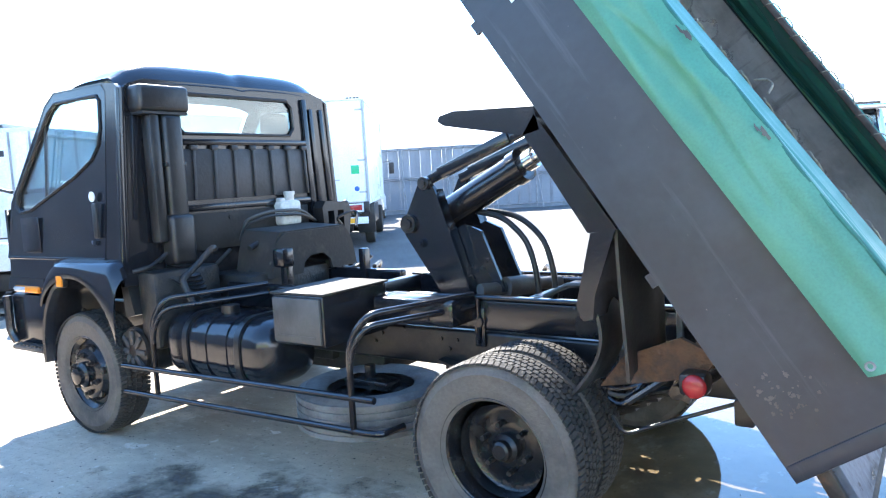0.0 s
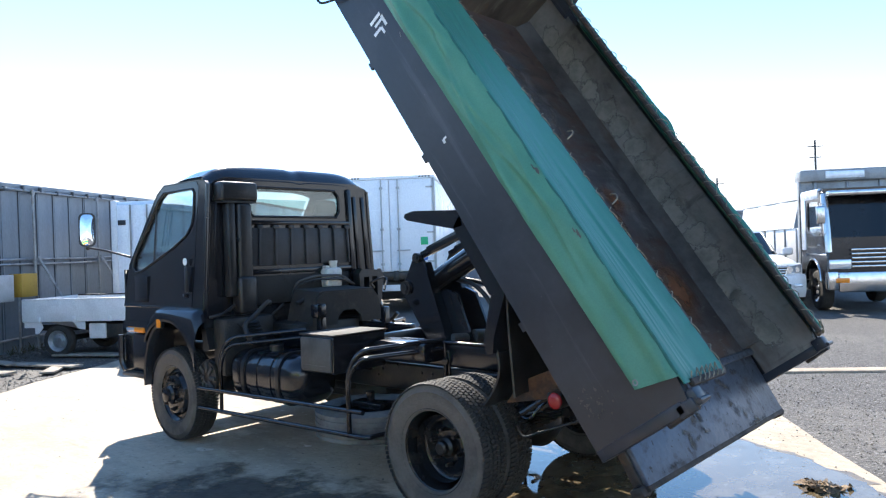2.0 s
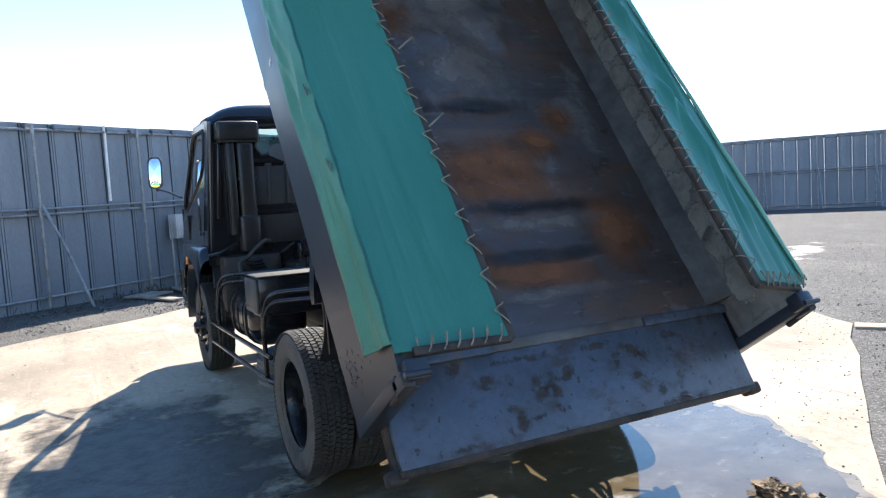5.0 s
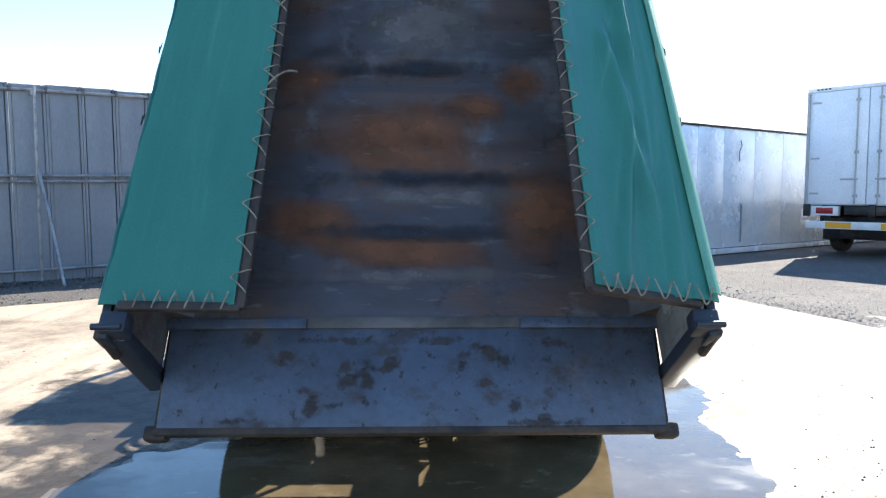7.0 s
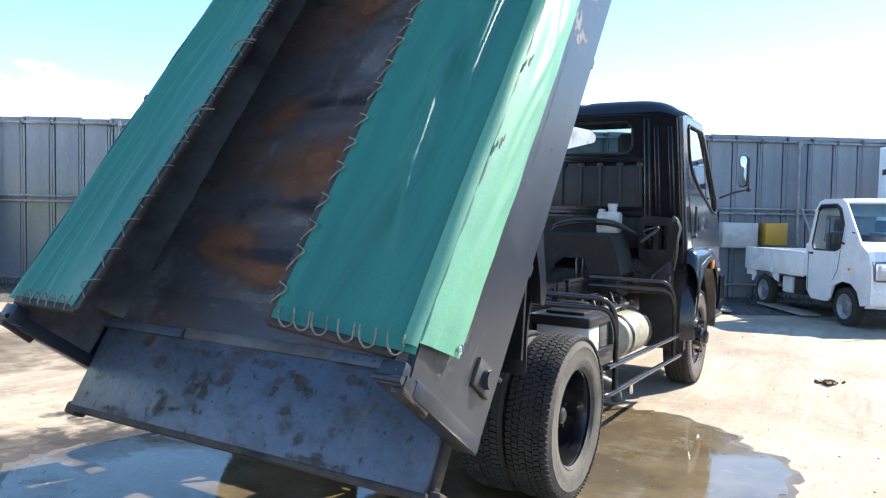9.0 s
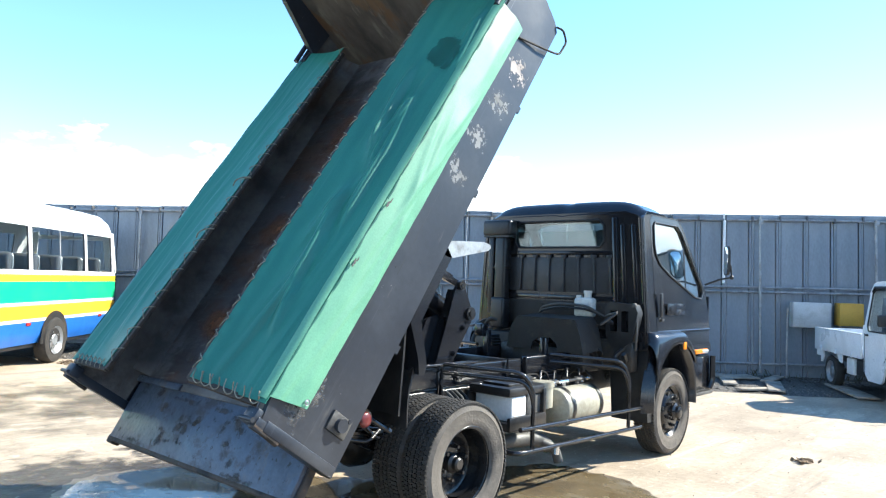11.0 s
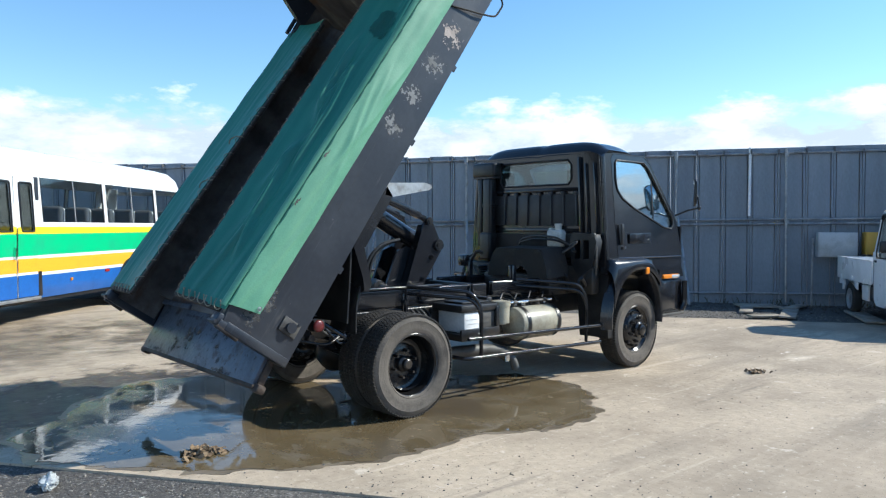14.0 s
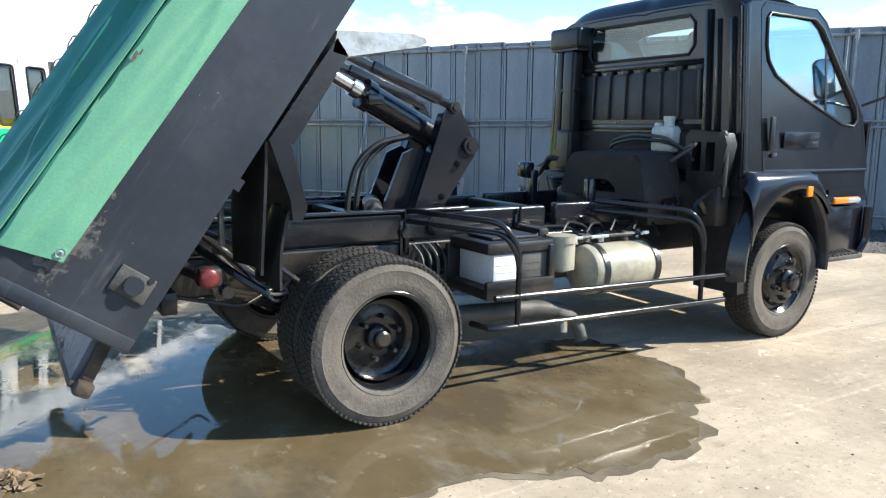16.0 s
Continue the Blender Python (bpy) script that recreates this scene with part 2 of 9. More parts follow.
# the faded green again, darkened for the left drape, which hangs in shade
TARP_SIDE_SHADED = mat("tarp_side_shaded", (0.068, 0.225, 0.148), 0.45, other=(0.05, 0.19, 0.128), amount=0.45, scale=3.0, fine=120, bump=0.05)
add_layer(TARP_SIDE_SHADED, 5.0, (0.15, 1, 1), 0, 0.55, 0.75, (0.11, 0.27, 0.16), 0.35, 6, 2.0)
TARP_DARK = mat("tarp_patch", (0.012, 0.10, 0.075), 0.5, other=(0.02, 0.14, 0.10), amount=0.4, scale=6, fine=120, bump=0.05)
ROPE = mat("rope", (0.31, 0.265, 0.19), 0.85, other=(0.16, 0.13, 0.09), amount=0.5, scale=30, fine=120, bump=0.3)
CHROME = mat("bright_steel", (0.62, 0.62, 0.62), 0.18, metal=1.0, other=(0.45, 0.44, 0.43), amount=0.3, scale=6, bump=0.03)
GALV = mat("galvanised_pipe", (0.32, 0.33, 0.34), 0.45, metal=0.5, other=(0.2, 0.2, 0.2), amount=0.5, scale=6, bump=0.1)
FENCE = mat("fence_steel", (0.205, 0.235, 0.272), 0.42, metal=0.1, other=(0.15, 0.172, 0.205), amount=0.45, scale=1.1, fine=30, bump=0.06, obj_random=0.10, stretch=(1, 1, 0.4))
add_layer(FENCE, 6.0, (1, 1, 0.12), 0, 0.58, 0.70, (0.115, 0.125, 0.14), 0.6, 6, 2.0)
add_layer(FENCE, 14.0, (1, 1, 0.3), 0, 0.70, 0.74, (0.26, 0.16, 0.09), 0.6, 5, 3.0)
FENCE_DARK = mat("clip_steel", (0.10, 0.11, 0.125), 0.5, metal=0.3, other=(0.09, 0.07, 0.05), amount=0.4, scale=9, bump=0.1)
CONCRETE = concrete("concrete")
ASPHALT = mat("asphalt", (0.080, 0.071, 0.063), 0.85, other=(0.115, 0.105, 0.094), amount=0.45, scale=0.6, fine=38, bump=1.0)
add_layer(ASPHALT, 0.35, (1, 1, 1), 0, 0.52, 0.62, (0.19, 0.168, 0.142), 0.5, 8, 2.0)
add_layer(ASPHALT, 7.0, (1, 1, 1), 0, 0.55, 0.63, (0.045, 0.040, 0.036), 0.7, 9, 6.0)
add_layer(ASPHALT, 16.0, (1, 1, 1), 0, 0.60, 0.66, (0.23, 0.205, 0.17), 0.6, 6, 8.0)
add_layer(ASPHALT, 45.0, (1, 1, 1), 0, 0.57, 0.64, (0.30, 0.28, 0.255), 0.7, 2, 1.0)
add_layer(ASPHALT, 70.0, (1, 1, 1), 0, 0.58, 0.66, (0.03, 0.03, 0.03), 0.8, 2, 4.0)
BOXGREY = mat("box_grey", (0.46, 0.47, 0.47), 0.45, other=(0.36, 0.36, 0.35), amount=0.4, scale=4, bump=0.04)
WHITE = mat("white_paint", (0.80, 0.80, 0.80), 0.3, other=(0.68, 0.68, 0.67), amount=0.35, scale=2.5, fine=40, bump=0.02)
BOXWHITE = mat("box_white", (0.86, 0.89, 0.92), 0.30, other=(0.78, 0.81, 0.84), amount=0.3, scale=1.5, fine=30, bump=0.004)
SILVER = mat("container_silver", (0.72, 0.77, 0.83), 0.26, metal=0.3, other=(0.62, 0.67, 0.73), amount=0.45, scale=1.2, fine=9, bump=0.10)
BODYGREY = mat("body_grey", (0.33, 0.34, 0.345), 0.45, metal=0.2, other=(0.24, 0.24, 0.24), amount=0.45, scale=2, fine=30, bump=0.05)
TAN = mat("container_tan", (0.40, 0.33, 0.27), 0.6, other=(0.30, 0.24, 0.19), amount=0.4, scale=3, fine=40, bump=0.15)
BLUE = mat("bus_blue", (0.02, 0.12, 0.42), 0.35, other=(0.018, 0.10, 0.36), amount=0.4, bump=0.01)
GREEN = mat("bus_green", (0.02, 0.50, 0.20), 0.35, other=(0.03, 0.42, 0.20), amount=0.4, bump=0.01)
YELLOW = mat("bus_yellow", (0.85, 0.62, 0.03), 0.35, other=(0.78, 0.52, 0.03), amount=0.3, bump=0.01)
ORANGE = mat("bus_orange", (0.88, 0.42, 0.03), 0.35, other=(0.80, 0.38, 0.03), amount=0.3, bump=0.01)
OCHRE = mat("ochre_board", (0.45, 0.27, 0.04), 0.6, other=(0.36, 0.2, 0.03), amount=0.4, bump=0.1)
PLASTIC_W = mat("cream_plastic", (0.66, 0.65, 0.6), 0.4, other=(0.5, 0.48, 0.43), amount=0.35, scale=14, bump=0.03)
TANKCREAM = mat("air_tank_cream", (0.38, 0.35, 0.27), 0.35, other=(0.22, 0.19, 0.14), amount=0.42, scale=6, bump=0.06)
LENS_O = mat("orange_lens", (0.85, 0.26, 0.02), 0.15, bump=0, amount=0.1)
LENS_R = mat("red_lens", (0.36, 0.025, 0.025), 0.15, bump=0, amount=0.1)
LENS_DULL = mat("dirty_red_lens", (0.13, 0.02, 0.02), 0.3, bump=0.05, amount=0.4)
LENS_W = mat("clear_lens", (0.75, 0.77, 0.8), 0.08, metal=0.6, bump=0, amount=0.2)
SEAT = mat("seat_fabric", (0.085, 0.09, 0.10), 0.9, bump=0.2)
DARKPLASTIC = mat("dark_plastic", (0.014, 0.014, 0.015), 0.38, other=(0.035, 0.033, 0.032), amount=0.4, scale=6, bump=0.08)
WOOD = mat("weathered_board", (0.36, 0.31, 0.25), 0.85, other=(0.22, 0.18, 0.14), amount=0.5, scale=6, bump=0.3)
LEAF = mat("dead_leaves", (0.22, 0.15, 0.085), 0.85, other=(0.09, 0.06, 0.038), amount=0.5, scale=20, bump=0.3, obj_random=0.2)
WEED = mat("weeds", (0.06, 0.065, 0.028), 0.85, other=(0.11, 0.085, 0.045), amount=0.5, scale=8, bump=0.1)
PEELED = mat("peeled_paint", (0.36, 0.36, 0.35), 0.5, other=(0.10, 0.09, 0.085), amount=0.5, scale=16, fine=50, bump=0.15)
PEELED_WHITE = mat("peeled_white", (0.74, 0.74, 0.73), 0.45, other=(0.06, 0.055, 0.055), amount=0.42, scale=8, fine=40, bump=0.15)
LITTER = mat("fence_litter", (0.055, 0.042, 0.030), 0.9, other=(0.13, 0.10, 0.07), amount=0.5, scale=9, fine=60, bump=0.4)
add_layer(PEELED_WHITE, 4.0, (1, 1, 1), 0, 0.50, 0.54, (0.03, 0.03, 0.033), 0.95, 9, 2.0)
BARE = mat("bare_metal", (0.50, 0.50, 0.49), 0.38, metal=0.7, other=(0.22, 0.20, 0.18), amount=0.4, scale=8, fine=40, bump=0.1)
MIRROR = mat("mirror_glass", (0.85, 0.87, 0.9), 0.02, metal=1.0, amount=0.0, bump=0, rough_var=0.0)
GLASS = glass("window_glass", (0.66, 0.78, 0.78), 0.02, 0.10)
GLASS_SIDE = glass("door_window_glass", (0.74, 0.90, 0.95), 0.02, 0.38)
GLASS_DARK = glass("dark_window_glass", (0.90, 0.94, 0.95))
GLASS_SMOKED = glass("smoked_window_glass", (0.32, 0.35, 0.36))
GLASS_TINT = mat("tinted_glass", (0.012, 0.017, 0.018), 0.05, amount=0.1, bump=0, rough_var=0.02, spec=0.6)
DAMP = mat("damp_concrete", (0.135, 0.105, 0.072), 0.36, other=(0.225, 0.18, 0.125), amount=0.5, scale=2.2, fine=24, bump=0.15, rough_var=0.2)
WATER = mat("muddy_water", (0.125, 0.092, 0.05), 0.04, other=(0.19, 0.15, 0.095), amount=0.5, scale=1.6, fine=7, bump=0.015, rough_var=0.02, spec=0.6)
add_layer(WATER, 2.4, (1, 0.5, 1), 35, 0.56, 0.68, (0.22, 0.20, 0.17), 0.6, 8, 3.0, 0.22)
add_layer(WATER, 30.0, (1, 1, 1), 0, 0.62, 0.70, (0.08, 0.055, 0.03), 0.6, 4, 1.0)
add_layer(WATER, 9.0, (1, 0.6, 1), 20, 0.60, 0.66, (0.27, 0.23, 0.16), 0.5, 8, 6.0, 0.3)

add_layer(WATER, 1.5, (1, 0.6, 1), 25, 0.50, 0.60, (0.085, 0.066, 0.045), 0.75, 8, 9.0, 0.30)


def ripples(m, x0, x1, scale, strength):
    """Small rings and ripples on the water, strongest past x1 and gone at x0."""
    nt = m.node_tree
    N, L = nt.nodes.new, nt.links.new
    b = nt.nodes["Principled BSDF"]
    tc, sep, mr, ns, mu, bp = N("ShaderNodeTexCoord"), N("ShaderNodeSeparateXYZ"), N("ShaderNodeMapRange"), N("ShaderNodeTexNoise"), N("ShaderNodeMath"), N("ShaderNodeBump")
    L(tc.outputs["Object"], sep.inputs[0]), L(sep.outputs["X"], mr.inputs["Value"]), L(tc.outputs["Object"], ns.inputs["Vector"])
    mr.inputs["From Min"].default_value, mr.inputs["From Max"].default_value = x0, x1
    ns.inputs["Scale"].default_value, ns.inputs["Detail"].default_value, ns.inputs["Distortion"].default_value = scale, 2, 0.6
    mu.operation = "MULTIPLY"
    L(ns.outputs["Fac"], mu.inputs[0]), L(mr.outputs[0], mu.inputs[1]), L(mu.outputs[0], bp.inputs["Height"])
    bp.inputs["Strength"].default_value, bp.inputs["Distance"].default_value = strength, 0.01
    L(b.inputs["Normal"].links[0].from_socket, bp.inputs["Normal"]), L(bp.outputs[0], b.inputs["Normal"])


ripples(WATER, -0.9, -1.8, 9.0, 0.07)
RUBBLE = mat("rubble", (0.46, 0.42, 0.36), 0.85, other=(0.28, 0.25, 0.21), amount=0.5, scale=7, fine=50, bump=0.4)
SCUM = mat("scum", (0.34, 0.32, 0.28), 0.6, other=(0.25, 0.23, 0.19), amount=0.5, scale=9, fine=60, bump=0.1)
SPARE = mat("spare_rubber", (0.17, 0.165, 0.155), 0.8, other=(0.09, 0.085, 0.08), amount=0.45, scale=6, fine=60, bump=0.25, spec=0.25)


def cloud_material():
    m = bpy.data.materials.new("cloud_bank")
    m.use_nodes = True
    nt = m.node_tree
    nt.nodes.remove(nt.nodes["Principled BSDF"])
    N, L = nt.nodes.new, nt.links.new
    tc, mp, ns, sep, low, add, ramp, tint = N("ShaderNodeTexCoord"), N("ShaderNodeMapping"), N("ShaderNodeTexNoise"), N("ShaderNodeSeparateXYZ"), N("ShaderNodeMapRange"), N("ShaderNodeMath"), N("ShaderNodeValToRGB"), N("ShaderNodeValToRGB")
    mp.inputs["Scale"].default_value = (0.0035, 0.0035, 0.0085)
    ns.inputs["Scale"].default_value, ns.inputs["Detail"].default_value, ns.inputs["Roughness"].default_value = 1.0, 9, 0.6
    L(tc.outputs["Object"], mp.inputs["Vector"]), L(mp.outputs[0], ns.inputs["Vector"]), L(tc.outputs["Object"], sep.inputs[0])
    low.inputs["From Min"].default_value, low.inputs["From Max"].default_value = 250.0, 520.0
    low.inputs["To Min"].default_value, low.inputs["To Max"].default_value = 0.34, -0.42
    L(sep.outputs["Z"], low.inputs["Value"])
    add.operation = "ADD"
    L(ns.outputs["Fac"], add.inputs[0]), L(low.outputs[0], add.inputs[1])
    ramp.color_ramp.elements[0].position, ramp.color_ramp.elements[1].position = 0.46, 0.62
    L(add.outputs[0], ramp.inputs["Fac"])
    tint.color_ramp.elements[0].position, tint.color_ramp.elements[1].position = 0.42, 0.66
    tint.color_ramp.elements[0].color, tint.color_ramp.elements[1].color = (0.56, 0.62, 0.70, 1), (0.95, 0.97, 1.0, 1)
    L(ns.outputs["Fac"], tint.inputs["Fac"])
    tr, em, mx = N("ShaderNodeBsdfTransparent"), N("ShaderNodeEmission"), N("ShaderNodeMixShader")
    em.inputs["Strength"].default_value = 1.0
    L(tint.outputs["Color"], em.inputs["Color"]), L(ramp.outputs["Color"], mx.inputs[0]), L(tr.outputs[0], mx.inputs[1]), L(em.outputs[0], mx.inputs[2])
    L(mx.outputs[0], nt.nodes["Material Output"].inputs[0])
    return m


CLOUD = cloud_material()


def gravel(name, dark, pale):
    m = mat(name, dark, 0.85, amount=0.4, scale=12, fine=60, bump=0.2)
    nt = m.node_tree
    N, L = nt.nodes.new, nt.links.new
    b = nt.nodes["Principled BSDF"]
    src = b.inputs["Base Color"].links[0].from_socket
    geo, mx, pw = N("ShaderNodeNewGeometry"), N("ShaderNodeMix"), N("ShaderNodeMath")
    pw.operation, pw.inputs[1].default_value = "POWER", 2.0
    mx.data_type = "RGBA"
    mx.inputs["B"].default_value = (*pale, 1)
    L(geo.outputs["Random Per Island"], pw.inputs[0]), L(pw.outputs[0], mx.inputs["Factor"]), L(src, mx.inputs["A"]), L(mx.outputs["Result"], b.inputs["Base Color"])
    return m


GRAVEL = gravel("gravel", (0.088, 0.074, 0.060), (0.34, 0.30, 0.25))


def blotch(name, colour, rough, soft=(0.02, 0.95), scale=5.0, upright=False, cover=0.85, metal=0.15, gain=2.4):
    """A stain whose ragged edge thins out towards the border of its patch."""
    m = mat(name, colour, rough, metal=metal, other=[c * 0.55 for c in colour], amount=0.45, scale=7, fine=30, bump=0.25)
    nt = m.node_tree
    N, L = nt.nodes.new, nt.links.new
    tc, sub_, ln, ns, mu, ad, rp, tr, mx = N("ShaderNodeTexCoord"), N("ShaderNodeVectorMath"), N("ShaderNodeVectorMath"), N("ShaderNodeTexNoise"), N("ShaderNodeMath"), N("ShaderNodeMath"), N("ShaderNodeValToRGB"), N("ShaderNodeBsdfTransparent"), N("ShaderNodeMixShader")
    sub_.operation, sub_.inputs[1].default_value = "MULTIPLY_ADD", (2, 0, 2) if upright else (2, 2, 0)
    sub_.inputs[2].default_value = (-1, 0, -1) if upright else (-1, -1, 0)
    ln.operation = "LENGTH"
    ns.inputs["Scale"].default_value, ns.inputs["Detail"].default_value, ns.inputs["Roughness"].default_value = scale, 9, 0.65
    mu.operation, mu.inputs[1].default_value, mu.inputs[2].default_value = "MULTIPLY_ADD", gain, 1.0 - 0.5 * gain
    ad.operation = "SUBTRACT"
    L(tc.outputs["Generated"], sub_.inputs[0]), L(sub_.outputs[0], ln.inputs[0]), L(tc.outputs["Object"], ns.inputs["Vector"])
    L(ns.outputs["Fac"], mu.inputs[0]), L(mu.outputs[0], ad.inputs[0]), L(ln.outputs["Value"], ad.inputs[1])
    rp.color_ramp.elements[0].position, rp.color_ramp.elements[1].position = soft
    rp.color_ramp.elements[1].color = (cover, cover, cover, 1)
    L(ad.outputs[0], rp.inputs["Fac"]), L(rp.outputs["Color"], mx.inputs[0]), L(tr.outputs[0], mx.inputs[1]), L(nt.nodes["Principled BSDF"].outputs[0], mx.inputs[2])
    L(mx.outputs[0], nt.nodes["Material Output"].inputs[0])
    return m


BLOTCH_RUST = blotch("rust_bloom", (0.20, 0.076, 0.032), 0.75, (0.02, 0.80), 3.0, False, 0.85, 0.1, 2.0)
BLOTCH_PALE = blotch("scraped_grey", (0.17, 0.142, 0.128), 0.42, (0.10, 0.70), 6.0, False, 0.75)
BLOTCH_TARP = blotch("damp_green", (0.014, 0.095, 0.070), 0.45, (0.16, 0.26), 4.5, False, 0.62, 0.0, 2.0)
BLOTCH_DARK = blotch("oily_dark", (0.03, 0.028, 0.03), 0.4)
BLOTCH_FLAKE = blotch("flaked_grey", (0.24, 0.24, 0.235), 0.55, (0.50, 0.62), 26.0, True, 0.8, 0.0, 7.0)
BLOTCH_FLAKE_BROWN = blotch("flaked_tan", (0.40, 0.33, 0.29), 0.55, (0.40, 0.50), 18.0, True, 0.9, 0.0, 6.0)
BLOTCH_WALL = blotch("flaked_lining", (0.37, 0.345, 0.30), 0.6, (0.14, 0.32), 7.0, True, 0.7, 0.0, 2.2)
BLOTCH_GROUND = blotch("pale_ground", (0.46, 0.42, 0.36), 0.85, (0.25, 0.45), 1.6, False, 0.95, 0.0, 5.0)
# damp tone, darkened further to deepen the shade beside the bed
BLOTCH_DAMP_SHADE = blotch("damp_shade_ground", (0.085, 0.070, 0.055), 0.50, (0.06, 0.50), 2.4, False, 0.85, 0.0, 2.2)
BLOTCH_SOIL = blotch("trodden_dirt", (0.165, 0.130, 0.096), 0.85, (0.0, 0.85), 1.6, False, 0.62, 0.0, 2.4)
BLOTCH_GATE = blotch("gate_stain", (0.052, 0.038, 0.032), 0.6, (0.20, 0.75), 13.0, False, 0.6, 0.15, 4.6)
BLOTCH_SCUFF = blotch("scuffed_grey", (0.14, 0.135, 0.13), 0.6, (0.30, 0.45), 12.0, True, 0.7, 0.0)

# ---- mesh helpers ----
def part(name, bm, material, parent=None, label="", smooth=35):
    me = bpy.data.meshes.new(name)
    bmesh.ops.recalc_face_normals(bm, faces=bm.faces)
    for f in bm.faces:
        f.smooth = True
    bm.to_mesh(me)
    bm.free()
    me.set_sharp_from_angle(angle=radians(smooth))
    me.materials.append(material)
    ob = new(name, me)
    ob.parent = parent
    if label:
        ob["label"] = label
    return ob


def thing(name, m, label, category, group="", kind=""):
    ob = new(name)
    ob.empty_display_size = 0.2
    ob.matrix_world = m
    return tagged(ob, label, category, group, kind)


def B():
    return bmesh.new()


def box(bm, c, s, m=None, bev=0.0, seg=2):
    """A box with centre c and full sizes s, its edges rounded by bev."""
    mm = (m or Matrix()) @ Matrix.Translation(c) @ Matrix.Diagonal((*s, 1))
    vs = bmesh.ops.create_cube(bm, size=1.0, matrix=mm)["verts"]
    if bev:
        es = list({e for v in vs for e in v.link_edges})
        bmesh.ops.bevel(bm, geom=es, offset=min(bev, 0.48 * min(s)), segments=seg, affect="EDGES", profile=0.5)
    return bm


def span(bm, lo, hi, m=None, bev=0.0, seg=2):
    return box(bm, [(a + b) / 2 for a, b in zip(lo, hi)], [abs(b - a) for a, b in zip(lo, hi)], m, bev, seg)


def cyl(bm, a, b, r, r2=None, seg=16, caps=True):
    a, b = Vector(a), Vector(b)
    d = b - a
    m = Matrix.Translation((a + b) / 2) @ d.to_track_quat("Z", "Y").to_matrix().to_4x4()
    bmesh.ops.create_cone(bm, cap_ends=caps, segments=seg, radius1=r, radius2=r if r2 is None else r2, depth=d.length, matrix=m)
    return bm


def rounded(pts, rad, n=4):
    """The polyline with its inner corners rounded."""
    pts = [Vector(p) for p in pts]
    out = [pts[0]]
    for a, b, c in zip(pts, pts[1:], pts[2:]):
        p, q = (a - b), (c - b)
        r = min(rad, 0.45 * p.length, 0.45 * q.length)
        s, e = b + p.normalized() * r, b + q.normalized() * r
        out += [s.lerp(b, k / n).lerp(b.lerp(e, k / n), k / n) for k in range(n + 1)]
    return out + [pts[-1]]


def pipe(bm, pts, r, seg=8, rad=0.0, n=4):
    pts = rounded(pts, rad, n) if rad else [Vector(p) for p in pts]
    rings, up = [], None
    for i, p in enumerate(pts):
        d = (pts[min(i + 1, len(pts) - 1)] - pts[max(i - 1, 0)]).normalized()
        if up is None:
            up = d.orthogonal().normalized()
        up = (up - d * up.dot(d)).normalized()
        w = d.cross(up)
        rings.append([bm.verts.new(p + r * (math.cos(2 * math.pi * k / seg) * up + math.sin(2 * math.pi * k / seg) * w)) for k in range(seg)])
    for a, b in zip(rings, rings[1:]):
        for k in range(seg):
            bm.faces.new((a[k], a[(k + 1) % seg], b[(k + 1) % seg], b[k]))
    bm.faces.new(rings[0][::-1]), bm.faces.new(rings[-1])
    return bm


def ball(bm, c, r, seg=10, m=None, squash=(1, 1, 1)):
    bmesh.ops.create_uvsphere(bm, u_segments=seg, v_segments=max(5, seg // 2), radius=r, matrix=(m or Matrix()) @ Matrix.Translation(c) @ Matrix.Diagonal((*squash, 1)))
    return bm


def plate(bm, outer, holes=(), axis="y", at=0.0, thick=0.03, m=None, bev=0.0):
    """A flat plate: an outline of 2D points with holes, in the plane across `axis`, from at to at + thick."""
    def lift(p, d):
        q = {"x": (d, p[0], p[1]), "y": (p[0], d, p[1]), "z": (p[0], p[1], d)}[axis]
        return (m or Matrix()) @ Vector(q)
    loops = [outer, *holes]
    front, back = [], []
    for side, d in ((front, at), (back, at + thick)):
        edges = []
        for lp in loops:
            vs = [bm.verts.new(lift(p, d)) for p in lp]
            side.append(vs)
            edges += [bm.edges.new((vs[i], vs[(i + 1) % len(vs)])) for i in range(len(vs))]
        if holes:
            bmesh.ops.triangle_fill(bm, edges=edges, use_beauty=True)
        else:
            bm.faces.new(side[0])
    for f, k in zip(front, back):
        for i in range(len(f)):
            bm.faces.new((f[i], f[(i + 1) % len(f)], k[(i + 1) % len(f)], k[i]))
    return bm


def lathe(bm, profile, seg=40, m=None):
    """Revolve (radius, y) pairs round the local y axis."""
    m = m or Matrix()
    rings = []
    for r, y in profile:
        rings.append([bm.verts.new(m @ Vector((r * math.cos(2 * math.pi * k / seg), y, r * math.sin(2 * math.pi * k / seg)))) for k in range(seg)])
    for a, b in zip(rings, rings[1:]):
        for k in range(seg):
            bm.faces.new((a[k], a[(k + 1) % seg], b[(k + 1) % seg], b[k]))
    return bm


